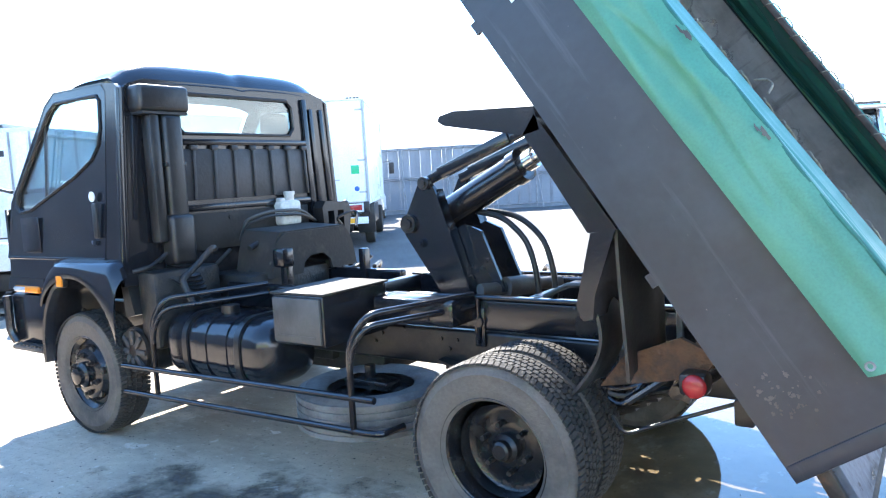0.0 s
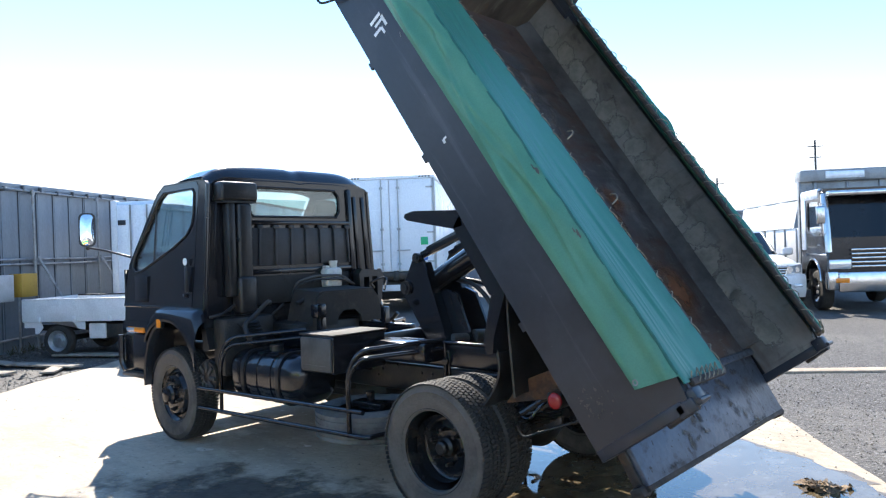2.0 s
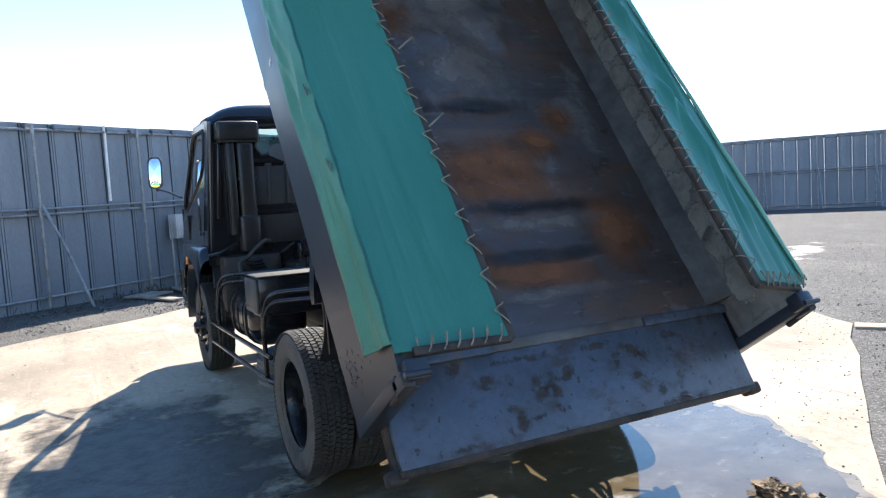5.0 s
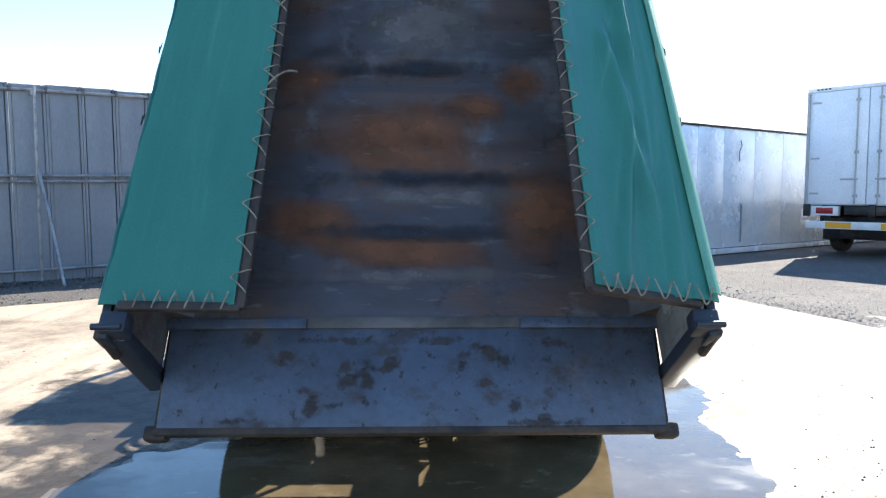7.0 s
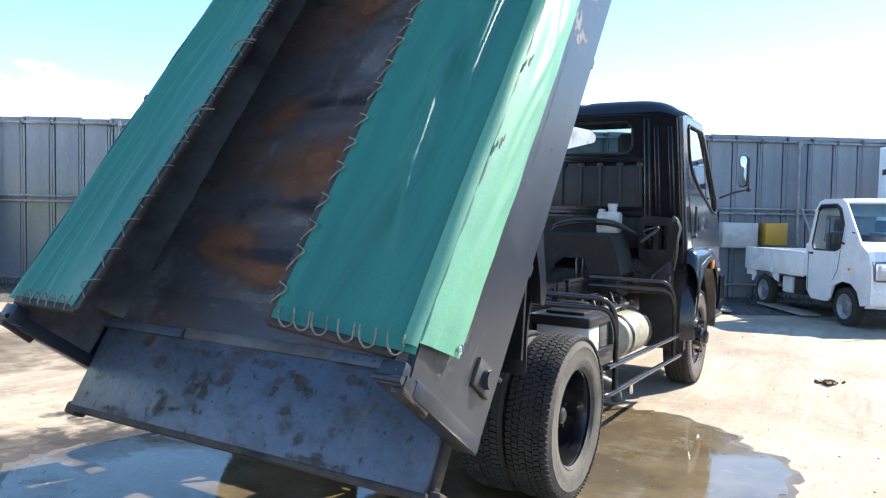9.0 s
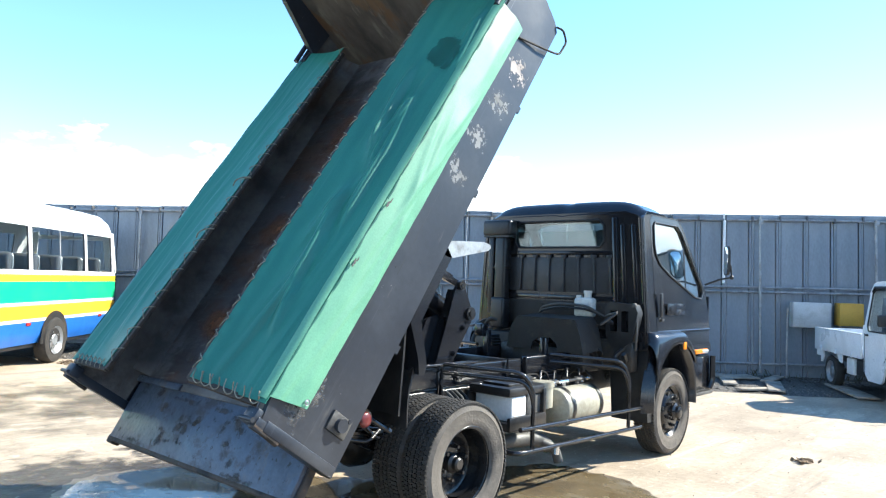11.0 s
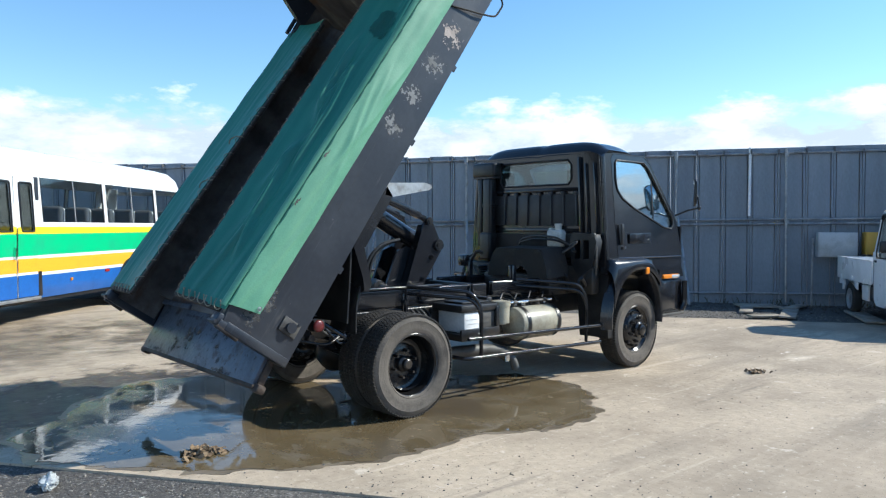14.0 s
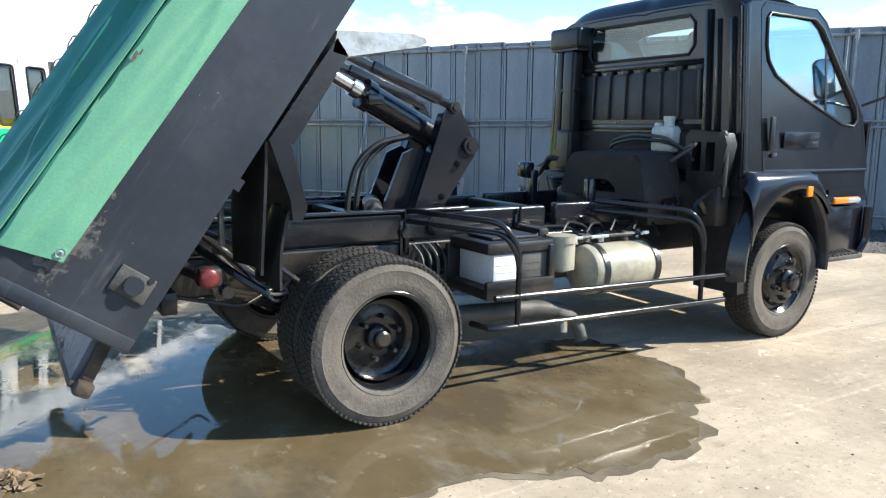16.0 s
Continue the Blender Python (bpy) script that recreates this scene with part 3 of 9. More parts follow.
def surface(bm, fn, nu, nv, thick=0.0):
    """A sheet of nu x nv cells through fn(u, v), u and v from 0 to 1; thick doubles it along its normals."""
    pts = [[Vector(fn(i / nu, j / nv)) for j in range(nv + 1)] for i in range(nu + 1)]
    def layer(off):
        out = []
        for i in range(nu + 1):
            row = []
            for j in range(nv + 1):
                du = pts[min(i + 1, nu)][j] - pts[max(i - 1, 0)][j]
                dv = pts[i][min(j + 1, nv)] - pts[i][max(j - 1, 0)]
                row.append(bm.verts.new(pts[i][j] + du.cross(dv).normalized() * off))
            out.append(row)
        for i in range(nu):
            for j in range(nv):
                bm.faces.new((out[i][j], out[i + 1][j], out[i + 1][j + 1], out[i][j + 1]))
        return out
    a = layer(0.0)
    if thick:
        b = layer(thick)
        rim = lambda g: [g[i][0] for i in range(nu + 1)] + [g[nu][j] for j in range(1, nv + 1)] + [g[i][nv] for i in range(nu - 1, -1, -1)] + [g[0][j] for j in range(nv - 1, 0, -1)]
        ra, rb = rim(a), rim(b)
        for k in range(len(ra)):
            bm.faces.new((ra[k], ra[(k + 1) % len(ra)], rb[(k + 1) % len(ra)], rb[k]))
    return bm


def disc_outline(cx, cy, rx, ry, n=48, rough=0.25, seed=0):
    """An uneven closed outline round a centre."""
    out = []
    for k in range(n):
        a = 2 * math.pi * k / n
        d = 1 + rough * (noise.noise((1.6 * math.cos(a) + seed, 1.6 * math.sin(a), seed * 0.7)) + 0.45 * noise.noise((6 * math.cos(a) + seed, 6 * math.sin(a), 3.1)))
        out.append((cx + rx * d * math.cos(a), cy + ry * d * math.sin(a)))
    return out

# ---- ground ----
# yard axes: e1 runs along the rear fence, e2 towards it
E1, E2 = Vector((0.5736, -0.8192, 0)), Vector((0.8192, 0.5736, 0))


def yard(a, b, z=0.0):
    return E1 * a + E2 * b + Vector((0, 0, z))


YARD = Matrix(((0.5736, 0.8192, 0, 0), (-0.8192, 0.5736, 0, 0), (0, 0, 1, 0), (0, 0, 0, 1)))
bm = B()
plate(bm, [(-3000, -3000), (3000, -3000), (3000, 3000), (-3000, 3000)], (), "z", -0.06, 0.045)
tagged(part("ground", bm, ASPHALT), "dark coarse asphalt and gravel yard", "ground", kind="structure")


def slab_edge():
    out = []
    rg = random.Random(2)
    def run(a0, b0, a1, b1, n, j):
        for k in range(n):
            t = k / n
            out.append((a0 + (a1 - a0) * t + rg.uniform(-j, j), b0 + (b1 - b0) * t + rg.uniform(-j, j)))
    run(-24, -2.22, 4.2, -2.22, 40, 0.03)
    run(4.2, -2.22, 4.9, -1.8, 3, 0.02)
    run(4.9, -1.8, 6.6, 3.0, 14, 0.06)
    run(6.6, 3.0, 7.6, 6.6, 10, 0.08)
    run(7.6, 6.6, -24, 6.6, 60, 0.08)
    return out


bm = B()
plate(bm, slab_edge(), (), "z", -0.05, 0.05, YARD)
slab = tagged(part("pavement", bm, CONCRETE), "pale worn concrete slab, stained and wet in places", "pavement", kind="structure")
bm = B()
span(bm, (3.98, -9.5, -0.05), (4.20, -2.25, 0.012), YARD, 0.008)
tagged(part("kerb", bm, CONCRETE), "low pale concrete edging strip in the asphalt", "kerb", kind="structure")


def wet_outline(pts, step=0.09, jag=0.05, seed=1.0):
    out = []
    for (x0, y0), (x1, y1) in zip(pts, pts[1:] + pts[:1]):
        n = max(2, int(math.hypot(x1 - x0, y1 - y0) / step))
        for k in range(n):
            x, y = x0 + (x1 - x0) * k / n, y0 + (y1 - y0) * k / n
            out.append((x + jag * (noise.noise((2.5 * x, 2.5 * y, seed)) + noise.noise((9 * x, 9 * y, seed + 4))), y + jag * (noise.noise((2.5 * x, 2.5 * y, seed + 9)) + noise.noise((9 * x, 9 * y, seed + 2)))))
    return out


PUDDLE = [(1.85, -0.45), (1.92, -1.0), (1.65, -1.48), (1.1, -1.88), (0.6, -1.93), (0.0, -1.68), (-0.8, -1.66), (-1.6, -1.30), (-1.98, -0.85), (-2.42, -0.3), (-2.48, 0.35),
          (-1.95, 0.80), (-1.55, 1.32), (-1.1, 1.68), (-0.45, 1.47), (-0.15, 0.95), (0.3, 0.35), (1.0, 0.05), (1.5, -0.15)]
bm = B()
plate(bm, wet_outline([(x * 1.025 - 0.01, y * 1.03) for x, y in PUDDLE], 0.05, 0.09, 1.0), (), "z", 0.0005, 0.0015)
tagged(part("damp_patch", bm, DAMP, None, "", 10), "damp darkened concrete around the puddle", "wet patch", kind="structure")
bm = B()
plate(bm, wet_outline(PUDDLE, 0.05, 0.09), (), "z", 0.002, 0.002)
tagged(part("puddle", bm, WATER, None, "", 10), "shallow muddy puddle draining from the truck", "puddle", kind="structure")


# trodden dirt over the slab behind the truck and along its left side
for k, (x, y, rx, ry) in enumerate(((-2.6, 5.2, 3.6, 2.9), (1.4, 5.0, 2.6, 1.8), (-5.2, 8.6, 3.2, 2.2))):
    bm = surface(B(), lambda u, v: (x - rx + 2 * rx * u, y - ry + 2 * ry * v, 0.0002 + 0.00004 * k), 2, 2)
    tagged(part("dirt_stain", bm, BLOTCH_SOIL, None, "", 10), "brown trodden dirt staining the concrete slab", "stain", kind="structure")

# dark patches that paint the bed's shade deeper on the partly damp slab
for k, (x, y, rx, ry) in enumerate(((-1.75, 1.35, 2.15, 1.25), (0.7, 1.7, 1.9, 1.0))):
    bm = surface(B(), lambda u, v: (x - rx + 2 * rx * u, y - ry + 2 * ry * v, 0.0006 + 0.00004 * k), 2, 2)
    tagged(part("damp_shade_patch", bm, BLOTCH_DAMP_SHADE, None, "", 10), "damp concrete coloured darker to deepen the shade of the bed", "wet patch", kind="structure")

# floating scum and silt on the shallow end of the puddle
rg = random.Random(31)
bm = B()
for k in range(260):
    x, y = rg.uniform(-2.35, -1.2), rg.uniform(-0.6, 1.6)
    if noise.noise((1.3 * x, 1.3 * y, 5.0)) < 0.02:
        continue
    sz = rg.uniform(0.003, 0.016) * (0.4 + rg.random())
    plate(bm, [(x + p * math.cos(0.6) - q * math.sin(0.6), y + p * math.sin(0.6) + q * math.cos(0.6)) for p, q in disc_outline(0, 0, sz * 1.8, sz * 0.55, 9, 0.9, k * 0.37)], (), "z", 0.0042, 0.0004 + 0.000002 * k)
tagged(part("scum", bm, SCUM, None, "", 10), "pale scum and silt drifting on the puddle", "scum", kind="stuff")

# ---- the dump truck: rear axle over the origin, nose towards +x ----
truck = thing("dump_truck", Matrix(), "black four-wheel dump truck with raised bed parked on wet concrete", "dump truck")
TILT = Matrix(((0.566, 0, -0.824, -1.15), (0, 1, 0, 0), (0.824, 0, 0.566, 0.54), (0, 0, 0, 1)))


def bed_part(name, bm, material, parent=truck, label="", smooth=35):
    ob = part(name, bm, material, parent, label, smooth)
    if parent is truck:
        ob.matrix_local = TILT
    return ob


# wheels
def tyre_mesh(bm, r=0.405, w=0.205):
    h = w / 2
    prof = [(0.235, -h * 0.82), (0.25, -h * 0.95), (0.30, -h * 1.05), (0.345, -h * 1.03), (0.350, -h * 1.055), (0.356, -h * 1.02), (0.372, -h * 0.97), (r - 0.016, -h * 0.86), (r - 0.012, -h * 0.5), (r - 0.012, h * 0.5),
            (r - 0.016, h * 0.86), (0.372, h * 0.97), (0.356, h * 1.02), (0.350, h * 1.055), (0.345, h * 1.03), (0.30, h * 1.05), (0.25, h * 0.95), (0.235, h * 0.82)]
    return lathe(bm, prof, 64)


def tread_mesh(bm, r=0.405, w=0.205):
    n = 88
    for k in range(n):
        for row, (y, ww, ph) in enumerate(((-0.086, 0.034, 0), (-0.052, 0.027, 0.5), (-0.018, 0.027, 0), (0.018, 0.027, 0.5), (0.052, 0.027, 0), (0.086, 0.034, 0.5))):
            a = 2 * math.pi * (k + ph) / n
            m = Matrix.Rotation(-a, 4, "Y") @ Matrix.Translation((r - 0.009, y * w / 0.205, 0)) @ Matrix.Rotation(radians(14 if row % 2 else -14), 4, "X")
            s = (0.018, ww, 2 * math.pi * r / n * 0.76)
            vs = bmesh.ops.create_cube(bm, size=1.0, matrix=m @ Matrix.Diagonal((*s, 1)))["verts"]
            if row in (0, 5):
                for v in vs:
                    q = m.inverted() @ v.co
                    if q.y * (1 if row == 5 else -1) > 0 and q.x > 0:
                        v.co = m @ Vector((q.x - 0.008, q.y, q.z))
    return bm


tyre_me = tread_me = None


def wheel(name, x, y, side, kind, label):
    """A wheel whose centre plane is at y; side is +1 for the truck's left; kind is dish or drum."""
    global tyre_me, tread_me
    bm = B()
    if kind == "dish":
        prof = [(0.250, 0.10), (0.262, 0.092), (0.25, 0.08), (0.232, 0.07), (0.222, 0.03), (0.215, -0.045), (0.195, -0.062), (0.155, -0.066), (0.12, -0.05), (0.085, -0.05), (0.0, -0.05)]
    else:
        prof = [(0.250, 0.10), (0.262, 0.092), (0.25, 0.08), (0.232, 0.065), (0.215, 0.05), (0.190, 0.055), (0.165, 0.09), (0.12, 0.105), (0.09, 0.105), (0.0, 0.105)]
    lathe(bm, prof, 48)
    lathe(bm, [(0.262, -0.092), (0.232, -0.07), (0.20, -0.05), (0.2, 0.02)], 48)
    for v in bm.verts:
        v.co.y *= side
    rim = part(name, bm, RIM, truck, label)
    rim.location = (x, y, 0.405)
    for nm, fn, mt in (("tyre", tyre_mesh, RUBBER), ("tread", tread_mesh, TREAD)):
        me = {"tyre": tyre_me, "tread": tread_me}[nm]
        if me is None:
            o = part(nm, fn(B()), mt, rim, "dusty brown-black rubber" if nm == "tyre" else "")
            if nm == "tyre":
                tyre_me = o.data
            else:
                tread_me = o.data
        else:
            o = new(nm, me)
            o.parent = rim
    y0 = -0.05 if kind == "dish" else 0.10
    bm = B()
    k0 = 0.75 if kind == "dish" else 1.0
    lathe(bm, [(0.085 * k0, y0), (0.082 * k0, y0 + 0.035), (0.06 * k0, y0 + 0.05), (0.055 * k0, y0 + 0.075), (0.04 * k0, y0 + 0.083), (0.0, y0 + 0.083)], 24)
    for v in bm.verts:
        v.co.y *= side
    part("hub", bm, CHASSIS if kind == "dish" else RIM, rim)
    for k in range(6):
        a = 2 * math.pi * (k + 0.3) / 6
        R = 0.105 if kind == "dish" else 0.125
        bm = B()
        c = (R * math.cos(a), side * (y0 + (0.0 if kind == "dish" else -0.005)), R * math.sin(a))
        cyl(bm, c, (c[0], c[1] + side * 0.028, c[2]), 0.014 if kind == "dish" else 0.019, seg=6)
        cyl(bm, (c[0], c[1] + side * 0.03, c[2]), (c[0], c[1] + side * 0.05, c[2]), 0.011, seg=8)
        part("wheel_nut", bm, CHASSIS, rim)
    if kind == "drum":
        for k in range(6):
            a = 2 * math.pi * (k + 0.8) / 6
            bm = B()
            cyl(bm, (0.165 * math.cos(a), side * 0.07, 0.165 * math.sin(a)), (0.165 * math.cos(a), side * 0.088, 0.165 * math.sin(a)), 0.026, seg=12)
            part("hand_hole", bm, DARK, rim)
    return rim


for s in (1, -1):
    wheel("rear_outer_wheel", 0.0, s * 0.94, s, "dish", "black steel wheel with deep dished centre")
    wheel("rear_inner_wheel", 0.0, s * 0.69, -s, "drum", "")
    wheel("front_wheel", 3.107, s * 0.895, s, "drum", "black steel wheel with a raised hub and six nuts")

# chassis
for s in (1, -1):
    bm = B()
    span(bm, (-0.95, s * 0.36, 0.575), (3.95, s * 0.42, 0.772), bev=0.016, seg=5)
    for x in (-0.6, -0.1, 0.55, 1.05, 1.6, 2.2):
        for k in range(3):
            cyl(bm, (x + 0.05 * k, s * 0.42, 0.72 - 0.05 * (k % 2)), (x + 0.05 * k, s * 0.432, 0.72 - 0.05 * (k % 2)), 0.012, seg=6)
    part("frame_rail", bm, CHASSIS, truck)
    bm = B()
    # top edge and strip shaped round so the gloss paint glints in the sun
    span(bm, (-0.86, s * 0.355, 0.782), (1.42, s * 0.425, 0.945), bev=0.018, seg=5)
    box(bm, (-0.03, s * 0.43, 0.955), (1.70, 0.05, 0.020), None, 0.007, 4)
    for x in (0.40, 1.2):
        span(bm, (x - 0.03, s * 0.42, 0.70), (x + 0.03, s * 0.436, 0.90), bev=0.004)
        cyl(bm, (x, s * 0.436, 0.83), (x, s * 0.455, 0.83), 0.028, seg=8)
        cyl(bm, (x, s * 0.445, 0.72), (x, s * 0.445, 0.95), 0.010, seg=8)
    cyl(bm, (0.60, s * 0.42, 0.865), (0.60, s * 0.436, 0.865), 0.052, seg=20)
    cyl(bm, (0.60, s * 0.43, 0.865), (0.60, s * 0.447, 0.865), 0.036, seg=20)
    part("subframe_rail", bm, BLACK, truck, "black painted subframe rail, top edge rounded to catch a glint")
    bm = B()
    span(bm, (1.50, s * 0.36, 0.80), (2.35, s * 0.42, 0.955), bev=0.018, seg=5)
    part("front_subframe", bm, BLACK, truck)
    bm = B()
    for k in range(5):
        pts = [(-0.62 + 0.05 * k, s * 0.47, 0.62 - 0.028 * k), (-0.3, s * 0.47, 0.545 - 0.022 * k), (0.0, s * 0.47, 0.53 - 0.018 * k), (0.3, s * 0.47, 0.545 - 0.022 * k), (0.62 - 0.05 * k, s * 0.47, 0.62 - 0.028 * k)]
        for a, b in zip(pts, pts[1:]):
            va, vb = Vector(a), Vector(b)
            q = (vb - va).to_track_quat("X", "Z").to_matrix().to_4x4()
            box(bm, (0, 0, 0), ((vb - va).length + 0.01, 0.07, 0.014), Matrix.Translation((va + vb) / 2) @ q)
    box(bm, (0, s * 0.47, 0.46), (0.14, 0.09, 0.10), bev=0.01)
    part("leaf_spring", bm, CHASSIS, truck)
    bm = B()
    cyl(bm, (-0.10, s * 0.33, 0.42), (-0.42, s * 0.33, 0.80), 0.03)
    cyl(bm, (-0.26, s * 0.33, 0.61), (-0.42, s * 0.33, 0.80), 0.042)
    part("shock_absorber", bm, CHASSIS, truck)
    bm = B()
    span(bm, (-0.90, s * 0.32, 0.80), (-0.72, s * 0.46, 1.0), bev=0.02)
    cyl(bm, (-0.81, s * 0.30, 0.93), (-0.81, s * 0.50, 0.93), 0.05)
    part("bed_hinge", bm, CHASSIS, truck)
    bm = B()
    box(bm, (-0.79, s * 0.89, 0.775), (0.10, 0.10, 0.085), bev=0.02)
    cyl(bm, (-0.80, s * 0.42, 0.72), (-0.80, s * 0.86, 0.76), 0.02)
    lamp = part("tail_lamp_mount", bm, CHASSIS, truck)
    bm = B()
    ball(bm, (-0.80, s * 0.942, 0.775), 0.044, 16, squash=(1, 0.4, 1))
    part("tail_lamp", bm, LENS_R if s > 0 else LENS_DULL, lamp, "round red lens" if s > 0 else "dirty dark red lens")
for x, z in ((-0.9, 0.69), (-0.3, 0.70), (0.5, 0.68), (1.3, 0.68), (2.1, 0.66), (-0.78, 0.86), (0.2, 0.87), (1.38, 0.87)):
    bm = B()
    span(bm, (x - 0.035, -0.37, z - 0.06), (x + 0.035, 0.37, z + 0.06), bev=0.01)
    part("cross_member", bm, CHASSIS, truck)
bm = B()
cyl(bm, (0, -0.62, 0.405), (0, 0.62, 0.405), 0.065)
lathe(bm, [(0.0, -0.19), (0.09, -0.17), (0.17, -0.10), (0.20, 0.0), (0.17, 0.10), (0.09, 0.17), (0.0, 0.19)], 24, Matrix.Translation((-0.02, 0, 0.41)))
cyl(bm, (0.1, 0, 0.43), (1.9, 0, 0.62), 0.045)
part("rear_axle", bm, CHASSIS, truck)
bm = B()
span(bm, (-0.97, -0.8, 0.60), (-0.90, 0.8, 0.70), bev=0.01)
pipe(bm, [(-0.72, -0.55, 0.92), (-0.45, -0.62, 0.78), (-0.30, -0.66, 0.66)], 0.014)
pipe(bm, [(-0.72, -0.46, 0.90), (-0.45, -0.50, 0.66), (-0.15, -0.5, 0.62)], 0.018)
pipe(bm, [(-0.90, 0.70, 0.66), (-0.62, 0.78, 0.56), (-0.48, 0.80, 0.50), (-0.42, 0.76, 0.56)], 0.008, 12, 0.05)
pipe(bm, [(-0.90, -0.70, 0.66), (-0.62, -0.78, 0.60), (-0.45, -0.72, 0.66)], 0.010, 12, 0.05)
part("rear_crossbeam", bm, CHASSIS, truck)
bm = B()
plate(bm, [(0.1, 0.52), (0.28, 0.56), (0.33, 0.62), (0.1, 0.62)], axis="x", at=-0.76, thick=0.02)
part("rusty_plate", bm, RUST, truck, "rusted orange brown steel plate")
bm = B()
plate(bm, [(-0.86, 0.86), (-0.72, 0.92), (-0.50, 0.83), (-0.40, 0.70), (-0.62, 0.74), (-0.80, 0.78)], (), "y", 0.80, 0.03)
box(bm, (-0.62, 0.60, 0.80), (0.34, 0.05, 0.09), None, 0.01)
part("rusty_bracket", bm, RUST, truck, "rusted orange brown steel bracket")

# spring shackles, brake chambers, pipes and stays behind the rear axle
for s in (1, -1):
    bm = B()
    cyl(bm, (-0.30, s * 0.42, 0.60), (-0.30, s * 0.60, 0.60), 0.075, seg=18)
    cyl(bm, (-0.30, s * 0.60, 0.60), (-0.30, s * 0.66, 0.60), 0.05, seg=18)
    cyl(bm, (-0.30, s * 0.50, 0.60), (-0.30, s * 0.515, 0.60), 0.084, seg=18)
    part("brake_chamber", bm, BLACK, truck, "round black brake chamber")
    bm = B()
    plate(bm, [(-0.72, 0.72), (-0.64, 0.74), (-0.57, 0.60), (-0.66, 0.57)], (), "y", s * 0.50, s * 0.02)
    cyl(bm, (-0.62, s * 0.43, 0.62), (-0.62, s * 0.56, 0.62), 0.03, seg=14)
    part("spring_shackle", bm, BLACK, truck)
    for k in range(3):
        bm = B()
        pipe(bm, [(-0.70 + 0.05 * k, s * 0.46, 0.80), (-0.60 + 0.06 * k, s * (0.56 + 0.03 * k), 0.70 - 0.03 * k), (-0.42, s * (0.58 + 0.04 * k), 0.62 - 0.03 * k), (-0.30, s * 0.62, 0.62)], 0.010, 8, 0.06)
        part("brake_pipe", bm, GREYIRON if k == 1 else BLACK, truck)
    bm = B()
    pipe(bm, [(-0.84, s * 0.52, 0.92), (-0.66, s * 0.80, 0.76), (-0.52, s * 0.86, 0.66)], 0.018, 10, 0.06)
    part("flap_brace", bm, BLACK, truck)

# hoist
for s in (1, -1):
    bm = B()
    plate(bm, [(0.585, 0.93), (0.79, 1.50), (0.84, 1.56), (0.89, 1.55), (0.99, 1.36), (1.02, 1.31), (1.01, 1.26), (0.76, 0.90)], axis="y", at=s * 0.20 - 0.014, thick=0.028)
    plate(bm, [(0.585, 0.93), (0.79, 1.50), (0.80, 1.495), (0.60, 0.925)], axis="y", at=s * 0.20 - (0.07 if s > 0 else 0.0), thick=0.07)
    plate(bm, [(0.75, 0.90), (1.01, 1.26), (1.02, 1.25), (0.765, 0.895)], axis="y", at=s * 0.20 - (0.07 if s > 0 else 0.0), thick=0.07)
    arm = part("hoist_arm", bm, BLACK, truck, "black triangular hoist plate")
    for (x, z, r) in ((0.97, 1.31, 0.052), (0.85, 1.535, 0.036), (0.89, 1.20, 0.022), (0.78, 1.0, 0.02)):
        bm = B()
        cyl(bm, (x, s * 0.205, z), (x, s * 0.238, z), r, seg=20)
        cyl(bm, (x, s * 0.23, z), (x, s * 0.248, z), r * 0.6, seg=6)
        part("pivot_pin", bm, CHASSIS if r > 0.03 else BLACK, arm)
    bm = B()
    plate(bm, [(0.42, 0.93), (0.56, 1.26), (0.66, 1.30), (0.72, 1.27), (0.60, 0.90)], axis="y", at=s * 0.11 - 0.012, thick=0.024)
    part("hoist_bracket", bm, BLACK, truck)
    bm = B()
    a, b = Vector((0.86, s * 0.16, 1.55)), Vector((-0.16, s * 0.16, 1.93))
    q = (b - a).to_track_quat("X", "Z").to_matrix().to_4x4()
    box(bm, (0, 0, 0), ((b - a).length, 0.022, 0.055), Matrix.Translation((a + b) / 2) @ q, 0.006)
    box(bm, (-0.22, 0.0, 0.004), (0.48, 0.05, 0.065), Matrix.Translation((a + b) / 2) @ q, 0.006)
    part("lift_link", bm, BLACK, truck)
bm = B()
a, d = Vector((0.95, 0, 1.30)), Vector((-0.61, 0, 0.31)).normalized()
cyl(bm, a, a + d * 0.66, 0.085, seg=28)
cyl(bm, a + d * 0.62, a + d * 0.68, 0.095, seg=28)
cyl(bm, a + d * 0.00, a + d * 0.06, 0.095, seg=28)
cyl(bm, (0.95, -0.17, 1.30), (0.95, 0.17, 1.30), 0.055, seg=20)
box(bm, a + d * 0.64 + Vector((0, -0.10, -0.02)), (0.10, 0.05, 0.06), bev=0.01)
part("hydraulic_cylinder", bm, BLACK, truck, "black hydraulic ram barrel")
bm = B()
cyl(bm, a + d * 0.66, a + d * 1.36, 0.038, seg=20)
cyl(bm, a + d * 0.70, a + d * 0.76, 0.055, seg=20)
part("piston_rod", bm, CHROME, truck, "polished steel piston rod")
for off, yy in ((0.0, -0.07), (0.08, -0.02)):
    bm = B()
    pts = [Vector((0.62 + off * 0.6, yy, 1.36)), Vector((0.42 + off, yy, 1.33)), Vector((0.27 + off, yy, 1.20)), Vector((0.22 + off, yy, 1.02)), Vector((0.21 + off, yy, 0.80))]
    pipe(bm, pts, 0.017, 10, 0.14, 6)
    part("hydraulic_hose", bm, DARKPLASTIC, truck)
bm = B()
cyl(bm, (0.30, -0.30, 0.93), (0.52, 0.22, 0.95), 0.035)
cyl(bm, (0.36, -0.12, 0.94), (0.44, 0.08, 0.95), 0.055)
